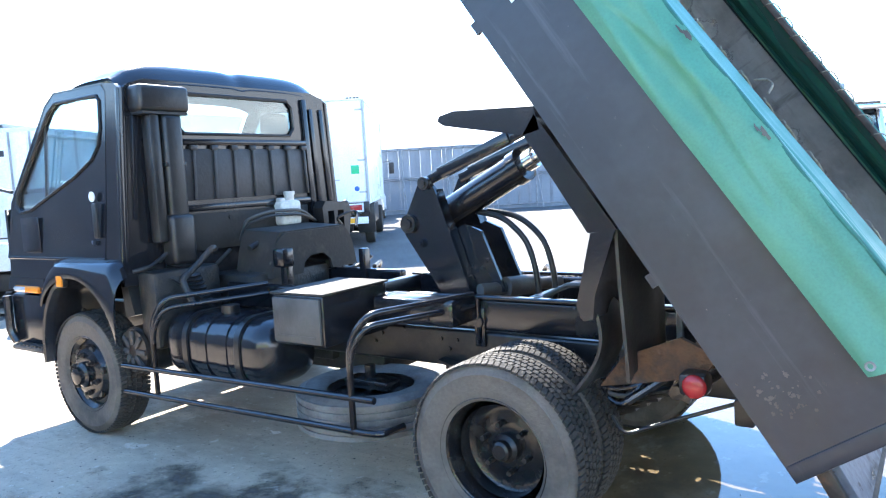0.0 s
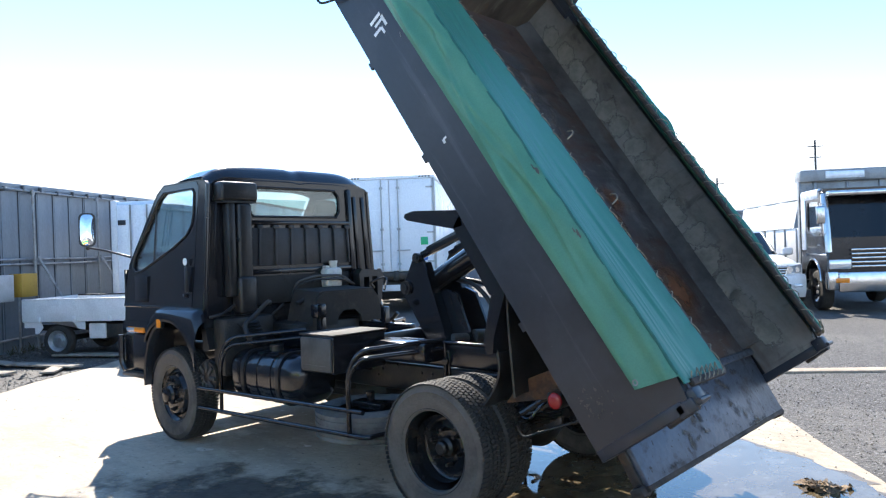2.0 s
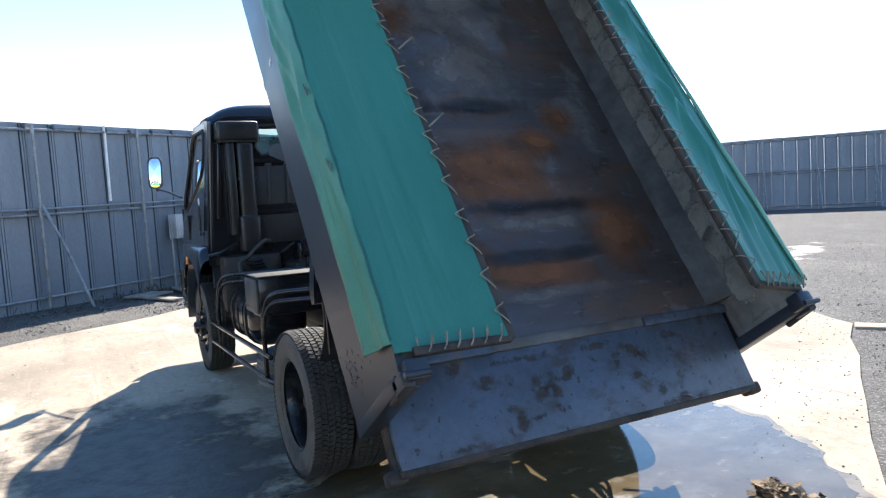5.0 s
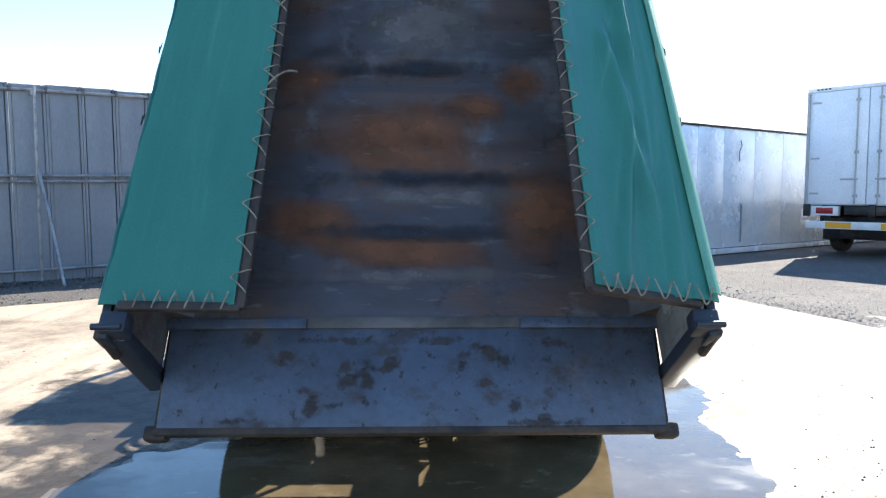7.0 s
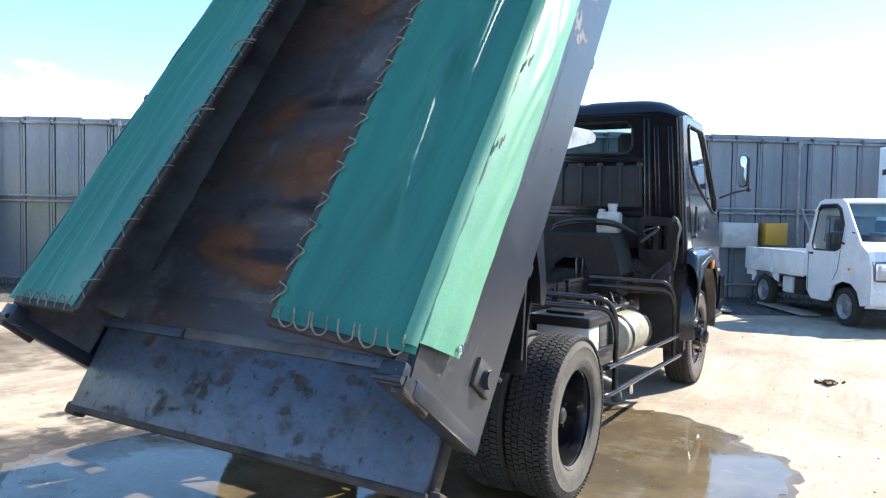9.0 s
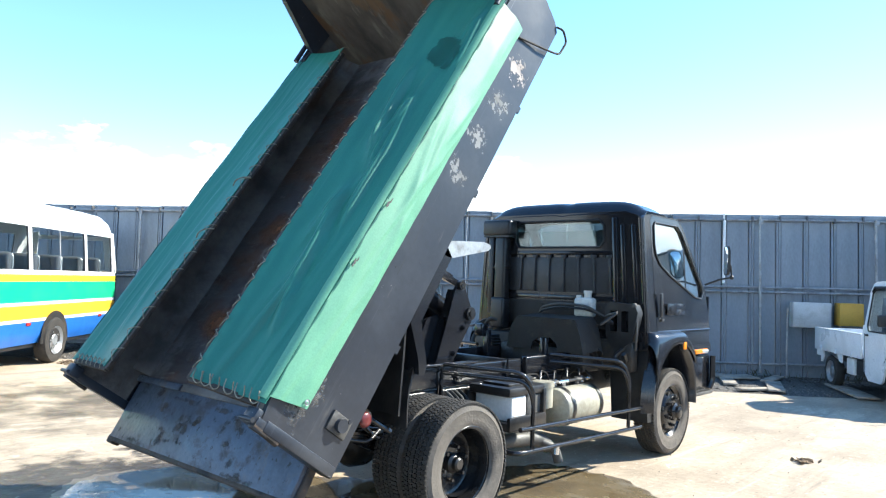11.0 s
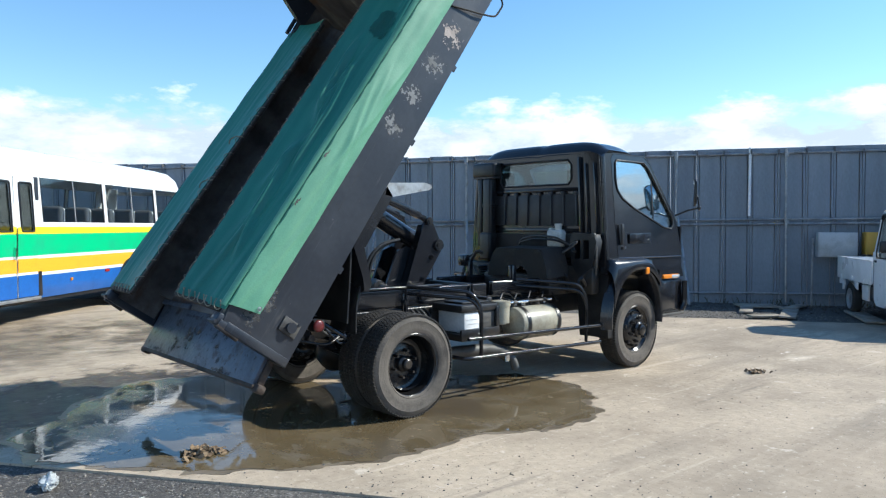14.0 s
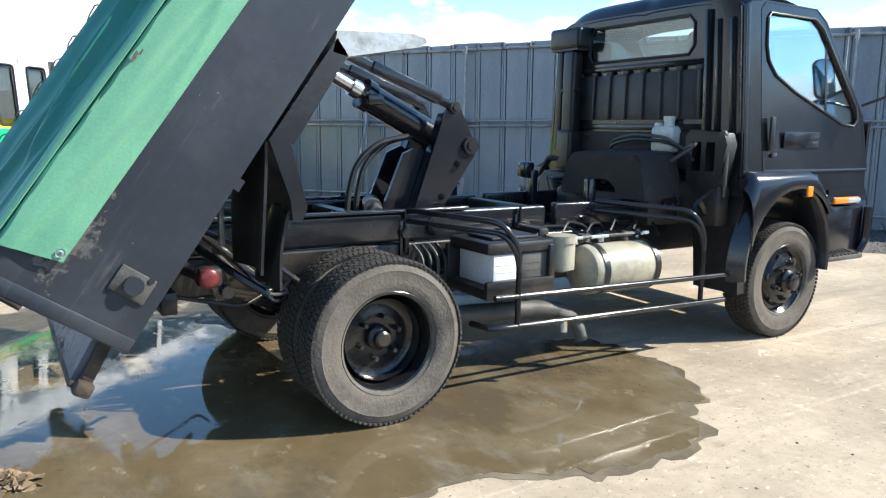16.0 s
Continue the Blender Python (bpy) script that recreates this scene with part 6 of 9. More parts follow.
for u0, u1, w0, w1 in ((0.35, 0.9, 0.315, 0.322), (1.0, 1.9, 0.325, 0.335), (1.1, 1.75, 0.25, 0.262), (2.0, 2.6, 0.36, 0.363)):
    n = 20
    bm = surface(B(), lambda a, b: (u0 + (u1 - u0) * a, -1.0813, w0 + (w1 - w0) * a + 0.003 * noise.noise((9 * a, u0, 2)) + (b - 0.5) * 0.006 * max(0.05, 0.5 + noise.noise((14 * a, u0, 5)))), n, 1)
    bed_part("scratch", bm, CABGREY, truck, "long dull rubbing mark along the bed side")
for s in (1, -1):
    bm = B()
    for j in range(26):
        u, w = rg.uniform(0.1, 3.4), rg.uniform(0.02, 0.40)
        sz = rg.uniform(0.0015, 0.004)
        plate(bm, disc_outline(u, w, sz * rg.uniform(0.8, 2.5), sz, 8, 0.8, j + 3.0), (), "y", s * 1.0806, s * 0.0006)
    bed_part("paint_chip", bm, CABGREY, truck, "small bare chips in the black paint")["kind"] = "stuff"
bm = B()
for j in range(45):
    u, w = rg.gauss(0.25, 0.05), rg.gauss(0.13, 0.045)
    sz = rg.uniform(0.002, 0.007)
    plate(bm, disc_outline(u, w, sz, sz * rg.uniform(0.6, 1.4), 10, 0.9, j + 9.0), (), "y", 1.0808, 0.0008 + 0.00002 * j)
bed_part("scuffed_patch", bm, GREYIRON, truck, "pale scuffs on the black bed side")["kind"] = "stuff"
for u, w, l, h in ((2.79, 0.16, 0.022, 0.07), (2.83, 0.20, 0.020, 0.08), (2.81, 0.24, 0.08, 0.020), (2.87, 0.19, 0.022, 0.10), (2.765, 0.20, 0.05, 0.018), (1.90, 0.165, 0.028, 0.018), (1.91, 0.18, 0.014, 0.025)):
    bm = B()
    box(bm, (u, 1.0815, w), (l, 0.0016, h), None, 0.0005, 1)
    bed_part("paint_mark", bm, WHITE, truck, "white paint mark on the bed side")
for u, w in ((2.62, 0.28), (1.35, 0.42)):
    bm = B()
    pipe(bm, [(u, 1.0815, w), (u + 0.03, 1.0815, w + 0.012)], 0.0028, 4)
    bed_part("scratch", bm, PEELED, truck, "white scratch in the paint")

# ---- tarp covers ----


rg = random.Random(78)
FOLDS = {s: [(rg.uniform(0.3, 3.0), rg.uniform(0.3, 0.9), rg.uniform(0.12, 0.5) * rg.choice((1, 1, -1)), rg.uniform(0.15, 0.45), rg.uniform(0.006, 0.016)) for k in range(14)] for s in (1, -1)}
FOLDS[-1] += [(2.05, 0.39, -0.14, 0.34, 0.034), (1.45, 0.655, -0.02, 0.26, 0.032), (1.0, 0.49, -0.16, 0.36, 0.030), (2.7, 0.84, -0.12, 0.26, 0.026), (1.75, 0.52, -0.10, 0.14, 0.022), (0.6, 0.60, -0.14, 0.14, 0.018)]
FOLDS[1] += [(1.9, 0.55, -0.06, 0.7, 0.014), (0.9, 0.42, -0.05, 0.6, 0.014), (2.5, 0.45, -0.06, 0.6, 0.012), (1.2, 0.72, -0.04, 0.7, 0.014)]


DRAPE_FOLDS = {s: [(rg.uniform(0.2, 3.0), rg.uniform(0.3, 0.8), rg.uniform(0.2, 0.8) * rg.choice((1, -1)), rg.uniform(0.2, 0.5)) for k in range(9)] for s in (1, -1)}


def tarp(s, w_rear, w_front, label):
    t = thing("tarpaulin", TILT, label, "tarpaulin", "tarp covers")
    sd = 5.0 if s > 0 else 11.0
    def top(u, v):
        x = 0.11 + (3.02 if s < 0 else 3.08) * u
        wi = w_rear + (w_front - w_rear) * u
        y = 0.62 + 0.468 * v
        z = wi + (0.600 - 0.045 * u - wi) * v - 0.012 * max(0.0, (v - 0.9) / 0.1) ** 2
        fade = 1 - v ** (4 if s < 0 else 2)
        wr = 0.020 * noise.noise((0.5 * x, 7 * v, sd)) + 0.013 * math.sin(10 * v + 0.5 * x + 2.2 * noise.noise((0.5 * x, 2 * v, sd + 2))) * (0.3 + v)
        z += fade * (wr * (0.3 if s < 0 else 0.12) + (0.003 if s < 0 else 0.0) * noise.noise((1.5 * x, 10 * v, sd)) + 0.0015 * noise.noise((6 * x, 9 * v, sd))) * min(1.0, 5 * v + 0.3)
        z += (-0.03 if s > 0 else -0.020) * math.sin(math.pi * v)
        for vp, hp in ((0.66, 0.010), (0.79, 0.020), (0.90, 0.014)):
            w = vp + 0.05 * noise.noise((0.7 * x, 9 * vp, sd + 1))
            z += fade * hp * (0.25 if s < 0 else 0.4) * math.exp(-((v - w) / 0.022) ** 2) * (0.55 + 0.9 * noise.noise((0.9 * x, 5 * vp, sd)))
        for x0, v0, k, l, h in FOLDS[s]:
            d = (v - v0 - k * (x - x0)) * 0.47
            z += fade * h * (1.5 if s < 0 else 0.4) * math.exp(-(d / (0.012 if d > 0 else 0.045)) ** 2 - ((x - x0) / l) ** 4)
        return (x, s * y, z)
    bm = surface(B(), top, 120, 110, 0.006 * -s)
    part("cover_top", bm, TARP, t, "deep green sheet with soft folds", 80)
    def drape(u, v):
        x = 0.15 + 2.95 * u
        low = 0.375 - 0.06 * u
        z0 = 0.588 - 0.045 * u
        z = z0 + (low - z0) * v
        y = 1.087 + 0.024 * math.sin(min(1.0, v * 1.6) * math.pi / 2)
        y += (0.3 if s < 0 else 1.0) * 0.008 * noise.noise((1.2 * x, 3 * v, sd + 7)) + (0.004 if s < 0 else 0.010) * math.sin(9 * v + 0.5 * x + 2.4 * noise.noise((0.6 * x, v, sd))) * min(1.0, 3 * v) + 0.005 * noise.noise((5 * x, 4 * v, sd + 3)) * v
        for x0, v0, k, l in DRAPE_FOLDS[s]:
            d = v - v0 - k * (x - x0)
            y += (0.006 if s < 0 else 0.012) * math.exp(-(d / (0.05 if d > 0 else 0.14)) ** 2 - ((x - x0) / l) ** 4) * min(1.0, 4 * v)
        if u < 0.03:
            x += 0.05 * v
        return (x, s * y, z)
    bm = surface(B(), drape, 110, 26, 0.006 * -s)
    # the left drape's shade is put into its colour
    part("cover_drape", bm, TARP_FADED if s < 0 else TARP_SIDE_SHADED, t, "sun-faded green outer strip, the left one coloured darker for shade", 80)
    def flap(u, v):
        x = 0.13 + 3.0 * u
        vv = 0.905 + 0.020 * noise.noise((1.1 * x, 0.5, sd)) + (0.10 - 0.020 * noise.noise((1.1 * x, 0.5, sd))) * v
        p = Vector(top((x - 0.11) / (3.02 if s < 0 else 3.08), min(1.0, vv)))
        return p + Vector((0, s * 0.006 * v, 0.012 + (0.010 if s > 0 else 0.012) * math.sin(math.pi * v) * (0.6 + noise.noise((2 * x, 1, sd)))))
    if s < 0:
        bm = surface(B(), flap, 110, 8, 0.005 * -s)
        part("folded_edge", bm, TARP_FADED, t, "faded sheet edge folded back on itself", 80)
    bm = B()
    pipe(bm, [(0.16 + 0.0295 * k * 1.0, s * (1.082 + 0.002 * math.sin(k * 0.9)), 0.584 - 0.00045 * k + 0.003 * math.sin(k * 0.3 + sd)) for k in range(0, 100)], 0.008, 8)
    part("fold_seam", bm, TARP_DARK, t)
    bm = B()
    a, b = Vector((0.10, s * 0.60, w_rear - 0.02)), Vector((3.13, s * 0.60, w_front - 0.02))
    q = (b - a).to_track_quat("X", "Z").to_matrix().to_4x4()
    box(bm, (0, 0, 0), ((b - a).length, 0.035, 0.03), Matrix.Translation((a + b) / 2) @ q, 0.008)
    c, d = Vector((0.105, s * 0.60, w_rear - 0.02)), Vector((0.105, s * 1.02, 0.585))
    q = (d - c).to_track_quat("Y", "Z").to_matrix().to_4x4()
    box(bm, (0, 0, 0), (0.035, (d - c).length, 0.03), Matrix.Translation((c + d) / 2) @ q, 0.008)
    part("cover_frame", bm, RUSTDARK, t, "rusty brown edge frame")
    rg = random.Random(int(sd))
    x = 0.16
    while x < 3.1:
        bm = B()
        f = (x - 0.1) / 3.03
        w = w_rear + (w_front - w_rear) * f
        j = rg.uniform(-0.02, 0.02)
        e = x + 0.05 + j
        pipe(bm, [(x - 0.01, s * 0.592, w - 0.03), (x, s * 0.584, w - 0.004), (e - 0.015, s * 0.625, w + 0.008), (e, s * 0.646, w + 0.008), (e + 0.012, s * 0.628, w + 0.010), (e + 0.03, s * 0.588, w + 0.004), (e + 0.045, s * 0.580, w - 0.02), (e + 0.05, s * 0.595, w - 0.04)], 0.0031, 5, 0.02, 2)
        part("rope_loop", bm, ROPE, t)
        x += rg.uniform(0.12, 0.165) if s > 0 else rg.uniform(0.105, 0.14)
    y = 0.64
    while y < 1.0:
        bm = B()
        w = w_rear + (0.605 - w_rear) * (y - 0.62) / 0.44
        pipe(bm, [(0.155, s * y, w + 0.012), (0.105, s * (y + 0.015), w + 0.010), (0.088, s * (y + 0.03), w - 0.016), (0.108, s * (y + 0.05), w - 0.026), (0.15, s * (y + 0.06), w + 0.008)], 0.0034, 5, 0.02, 2)
        part("rope_loop", bm, ROPE, t)
        y += rg.uniform(0.052, 0.090)
    if s > 0:
        for xx in (1.13, 1.6):
            bm = B()
            pipe(bm, [(xx, s * 0.61, w_rear), (xx + 0.02, s * 0.57, w_rear + 0.03), (xx + 0.06, s * 0.53, w_rear + 0.02), (xx + 0.09, s * 0.50, w_rear - 0.02)], 0.005, 5, 0.03, 3)
            part("rope_end", bm, ROPE, t, "loose frayed rope end")
    if s < 0:
        for x0, x1, v0, v1 in ((2.42, 2.76, 0.30, 0.88),):
            bm = surface(B(), lambda u, v: Vector(top((x0 - 0.11 + (x1 - x0) * u) / 3.02, v0 + (v1 - v0) * v)) + Vector((0, 0, 0.0075)), 24, 24)
            part("damp_shade_patch", bm, BLOTCH_TARP, t, "dark damp stain in the sheet", 80)
    for x, z in ((0.225, 0.40),):
        bm = B()
        lathe(bm, [(0.006, 0.0), (0.014, 0.003), (0.016, 0.0)], 14, Matrix.Translation((x, s * 1.122, z)))
        part("eyelet", bm, GALV, t)
    for x in (0.95, 1.35):
        bm = B()
        plate(bm, disc_outline(x, 0.560, 0.022, 0.006, 18, 0.9, x), (), "y", s * 1.106, s * 0.002)
        plate(bm, disc_outline(x + 0.03, 0.552, 0.015, 0.004, 12, 0.9, x + 2), (), "y", s * 1.1065, s * 0.002)
        part("tear", bm, GREYIRON, t, "small frayed grey tear")
    return t


tarp(1, 0.585, 0.50, "green tarpaulin flap laced along the bed side, faded outside")
tarp(-1, 0.735, 0.735, "green tarpaulin flap laced to a raised frame, faded outside")

# ---- fences ----
FENCE_B, FENCE_C, FENCE_H = 9.37, 30.0, 3.0


def fence_panel():
    """One pressed steel hoarding panel, 0.5 m wide, in the plane y = 0, seen from -y."""
    bm = B()
    prof = [(0.002, 0.05), (0.002, -0.014), (0.036, -0.014), (0.036, 0.06), (0.054, 0.06), (0.054, 0.0), (0.235, 0.004), (0.265, 0.004), (0.440, 0.0), (0.440, 0.06), (0.458, 0.06), (0.458, -0.014), (0.493, -0.014), (0.493, 0.05)]
    lo, hi = ([bm.verts.new((x, y, z)) for x, y in prof] for z in (-0.35, FENCE_H))
    for k in range(len(prof) - 1):
        bm.faces.new((lo[k], lo[k + 1], hi[k + 1], hi[k]))
    lo, hi = ([bm.verts.new((x, y + 0.006, z)) for x, y in prof] for z in (-0.35, FENCE_H))
    for k in range(len(prof) - 1):
        bm.faces.new((lo[k + 1], lo[k], hi[k], hi[k + 1]))
    return bm


def fence(name, origin, angle, n, label, posts, bare, rise, capped):
    f = thing(name, Matrix.Translation(origin) @ Matrix.Rotation(angle, 4, "Z") @ Matrix.Rotation(-rise, 4, "Y"), label, "fence", kind="structure")
    rg = random.Random(n)
    me = None
    for k in range(n):
        if me is None:
            o = part("panel", fence_panel(), FENCE, f, "", 20)
            me = o.data
        else:
            o = new("panel", me)
            o.parent = f
        o.location = (0.5 * k, rg.uniform(-0.006, 0.006), rg.uniform(-0.015, 0.02) - (0.012 if 0.5 * k >= capped else 0.0))
    for z, r in ((0.16, 0.024), (1.52, 0.022), (1.61, 0.022), (2.90, 0.024)):
        bm = B()
        pipe(bm, [(0.5 * n * j / 24, -0.062 - 0.01 * (j % 2), z + 0.012 * math.sin(2.1 * j)) for j in range(25)], r, 8)
        part("rail_pipe", bm, GALV, f, "galvanised horizontal scaffold pipe")
    strip = None
    for k in range(int(capped / 2.0 + 0.99), n // 4):
        if strip is None:
            o = part("top_strip", span(B(), (0.0, -0.045, 2.925), (1.995, -0.030, 3.012), None, 0.004), FENCE, f, "folded steel strip along the top")
            strip = o.data
        else:
            o = new("top_strip", strip)
            o.parent = f
        o.location = (2.0 * k, rg.uniform(-0.004, 0.0), rg.uniform(-0.008, 0.008))
    clip = None
    for k in range(n):
        if clip is None:
            o = part("rail_clip", span(B(), (-0.016, -0.085, -0.055), (0.016, 0.0, 0.035), None, 0.008), FENCE_DARK, f, "dark steel rail clip")
            clip = o.data
        else:
            o = new("rail_clip", clip)
            o.parent = f
        o.location = (0.5 * k + rg.uniform(-0.01, 0.01), -0.02, 2.93 + rg.uniform(-0.02, 0.03))
    for x in posts:
        bm = B()
        cyl(bm, (x, -0.115, 0.0), (x + rg.uniform(-0.04, 0.04), -0.115, FENCE_H - rg.uniform(0.0, 0.1)), 0.024, seg=10)
        p = part("post", bm, GALV, f, "galvanised upright pipe")
        if abs(x - bare) > 0.1:
            bm = B()
            pipe(bm, [(x + 0.03, -0.14, 1.66), (x + 0.10, -0.55, 0.9), (x + 0.18, -0.95, -0.01)], 0.024, 8)
            part("brace", bm, GALV, f, "slanting brace pipe")
        for z in (1.56, 2.86):
            bm = B()
            box(bm, (x, -0.09, z), (0.07, 0.075, 0.07), None, 0.012)
            part("clamp", bm, GALV, p)
    return f


fence("wall_fence_rear", yard(-20.0, FENCE_B, -0.17), radians(-55.0), 100, "blue-grey pressed steel hoarding with pipe rails and posts",
      [20.0 + a for a in (-15.1, -13.05, -11.0, -8.95, -6.9, -4.8, -2.74, -0.69, 1.45, 3.6, 5.65, 7.75, 9.8, 11.9, 14.0, 16.0, 18.0, 20.0, 22.0)], 25.65, 0.0085, 24.0)
fence("wall_fence_side", yard(FENCE_C, FENCE_B), radians(-145.0), 90, "pale blue-grey steel hoarding across the far side", [1.0 + 2.05 * k for k in range(21)], -1.0, 0.0, 0.0)
bm = B()
cyl(bm, (4.96 + 20, -0.06, 1.72), (4.96 + 20, -0.06, 3.06), 0.026, seg=10)
o = tagged(part("fence_pipe", bm, WHITE), "short white pipe fixed upright to the fence", "pipe")
o.matrix_world = Matrix.Translation(yard(-20.0, FENCE_B)) @ Matrix.Rotation(radians(-55), 4, "Z")

FENCE_M = Matrix.Translation(yard(0, FENCE_B)) @ Matrix.Rotation(radians(-55), 4, "Z")
bm = B()
span(bm, (6.15, -0.34, 0.94), (6.83, -0.13, 1.41), None, 0.012)
ob = tagged(part("control_box", bm, BOXGREY), "grey-white metal control box mounted on the fence", "control box")
ob.matrix_world = FENCE_M
bm = B()
span(bm, (6.17, -0.352, 0.96), (6.81, -0.34, 1.39), None, 0.006)
cyl(bm, (6.33, -0.36, 1.17), (6.33, -0.35, 1.17), 0.015, seg=10)
part("box_door", bm, BOXGREY, ob)
bm = B()
span(bm, (6.95, -0.40, 1.0), (7.37, -0.14, 1.42), None, 0.01)
ob = tagged(part("yellow_crate", bm, OCHRE), "ochre yellow plastic crate fixed to the fence", "crate")
ob.matrix_world = FENCE_M
for a, h in ((6.06, 1.3), (7.0, 1.0), (7.5, 1.0)):
    bm = B()
    cyl(bm, (a, -0.30, 0.0), (a, -0.30, h), 0.02, seg=8)
    ob = tagged(part("pipe_stand", bm, GALV), "thin galvanised pipe standing at the fence", "pipe")
    ob.matrix_world = FENCE_M
# boards, stones and weeds along the fence
rg = random.Random(21)
for k, (a, b, l, w, r) in enumerate(((4.7, 7.9, 0.9, 0.22, 80), (4.95, 7.0, 0.8, 0.2, 20), (5.0, 8.6, 0.7, 0.5, 10), (5.3, 7.4, 1.3, 0.25, 75), (6.4, 7.2, 1.6, 0.3, 85), (5.6, 8.4, 1.0, 0.2, 60))):
    bm = B()
    box(bm, (0, 0, 0.02), (l, w, 0.03), None, 0.004)
    o = tagged(part("board", bm, WOOD), "weathered flat board lying by the fence", "board", "boards by the fence")
    o.matrix_world = Matrix.Translation(yard(a, b, 0.002 + 0.004 * k)) @ Matrix.Rotation(radians(r - 55), 4, "Z") @ Matrix.Rotation(radians(rg.uniform(-1, 1)), 4, "X")
bm = B()
for k in range(1500):
    a, b = rg.uniform(-16, 20), FENCE_B - 0.10 - abs(rg.gauss(0, 0.22))
    if noise.noise((a * 0.5, 3, 1)) < 0.05 and rg.random() < 0.85:
        continue
    p = yard(a, b)
    h = rg.uniform(0.04, 0.15) * (2.2 if a < 4.0 and rg.random() < 0.06 else 1.0)
    d = Vector((rg.uniform(-1, 1), rg.uniform(-1, 1), 0)) * h * 0.7
    w = Vector((rg.uniform(-1, 1), rg.uniform(-1, 1), 0)).normalized() * 0.006
    vs = [bm.verts.new(p - w), bm.verts.new(p + w), bm.verts.new(p + d * 0.6 + w * 0.7 + Vector((0, 0, h * 0.8))), bm.verts.new(p + d + Vector((0, 0, h)))]
    bm.faces.new(vs)
tagged(part("weeds", bm, WEED), "sparse dry weeds along the foot of the fence", "weeds", kind="stuff")


def stones(name, spots, material, label, category):
    """Many small uneven stones, each a squat octahedron; spots are (x, y, z, size)."""
    rs = random.Random(len(spots))
    verts, faces = [], []
    for x, y, z, q in spots:
        n, a = len(verts), rs.uniform(0, 6.28)
        c, d = math.cos(a), math.sin(a)
        for px, py, pz in ((1.3, 0, 0), (0, 1, 0), (-1.1, 0.2, 0), (0.1, -0.9, 0), (0.1, 0.1, 0.8), (0, 0, -0.5)):
            px, py, pz = px * rs.uniform(0.7, 1.3), py + rs.uniform(-0.2, 0.2), pz * rs.uniform(0.6, 1.3)
            verts.append((x + q * (c * px - d * py), y + q * (d * px + c * py), z + q * (0.3 + pz)))
        faces += [(n + i, n + (i + 1) % 4, n + 4) for i in range(4)] + [(n + (i + 1) % 4, n + i, n + 5) for i in range(4)]
    me = bpy.data.meshes.new(name)
    me.from_pydata(verts, [], faces)
    me.materials.append(material)
    return tagged(new(name, me), label, category, kind="stuff")


spots = []
for k in range(15000):
    a, b = rg.uniform(-11, 13), rg.uniform(6.45, 9.3)
    if noise.noise((0.8 * a, 0.8 * b, 3.0)) + 0.35 * rg.random() < 0.05:
        continue
    p = yard(a, b)
    spots.append((p.x, p.y, -0.015, rg.uniform(0.005, 0.015) * (1.8 if rg.random() < 0.05 else 1.0)))
for k in range(9000):
    a, b = (rg.uniform(-3, 5.5), -2.3 - abs(rg.gauss(0, 1.1))) if k % 2 else (rg.uniform(5.4, 14), rg.uniform(-5, 4))
    p = yard(a, b)
    spots.append((p.x, p.y, -0.015, rg.uniform(0.003, 0.009) * (1.6 if rg.random() < 0.05 else 1.0)))
stones("gravel", spots, GRAVEL, "loose grey and brown gravel on the asphalt beside the slab", "gravel")
spots = []
for k in range(1100):
    p = Vector((rg.uniform(-4, 7), rg.uniform(-6, 6), 0)) if k % 3 else yard(rg.uniform(-3, 6), rg.uniform(-2.2, -1.6))
    spots.append((p.x, p.y, 0.0, rg.uniform(0.003, 0.008)))
stones("pebbles", spots, GREYIRON, "scattered grit and pebbles on the slab", "pebbles")
spots = []
for k in range(1500):
    t = rg.random()
    a, b = (4.9 + 1.7 * t, -1.8 + 4.8 * t) if rg.random() < 0.6 else (6.6 + t, 3.0 + 3.6 * t)
    p = yard(a + abs(rg.gauss(0, 0.35)) - 0.05, b + rg.gauss(0, 0.12))
    spots.append((p.x, p.y, -0.012, rg.uniform(0.004, 0.016) * rg.uniform(0.4, 1.2)))
stones("rubble", spots, RUBBLE, "pale broken concrete crumbs along the slab edge", "rubble")
bm = B()
for k in range(2600):
    a, b = rg.uniform(-14, 16), FENCE_B - 0.15 - abs(rg.gauss(0, 0.55))
    p = yard(a, b, 0.0 if b < 6.5 else -0.012)
    m = Matrix.Translation(p) @ Euler((rg.uniform(-0.5, 0.5), rg.uniform(-0.5, 0.5), rg.uniform(0, 6.28))).to_matrix().to_4x4()
    l, w = rg.uniform(0.02, 0.05), rg.uniform(0.008, 0.02)
    bm.faces.new([bm.verts.new(m @ Vector(q)) for q in ((-l, 0, 0.012), (0, w, 0.018), (l, 0, 0.012), (0, -w, 0.014))])
tagged(part("leaf_litter", bm, LITTER), "dark dead leaves and litter along the fence", "litter", kind="stuff")
# pale ragged patches on the asphalt
for k, (a, b, ra, rb) in enumerate(((8.9, -0.75, 1.5, 0.50), (7.5, -1.3, 1.2, 0.40), (6.1, -0.7, 0.9, 1.0), (10.6, 0.3, 1.8, 0.45), (11.8, -1.6, 2.0, 0.5))):
    bm = surface(B(), lambda u, v: (ra * (2 * u - 1), rb * (2 * v - 1), -0.0135 + 0.0004 * k), 4, 4)
    o = tagged(part("pale_patch", bm, BLOTCH_GROUND, None, "", 20), "pale ragged patch on the asphalt", "patch", kind="structure")
    o.matrix_world = YARD @ Matrix.Translation((a, b, 0))
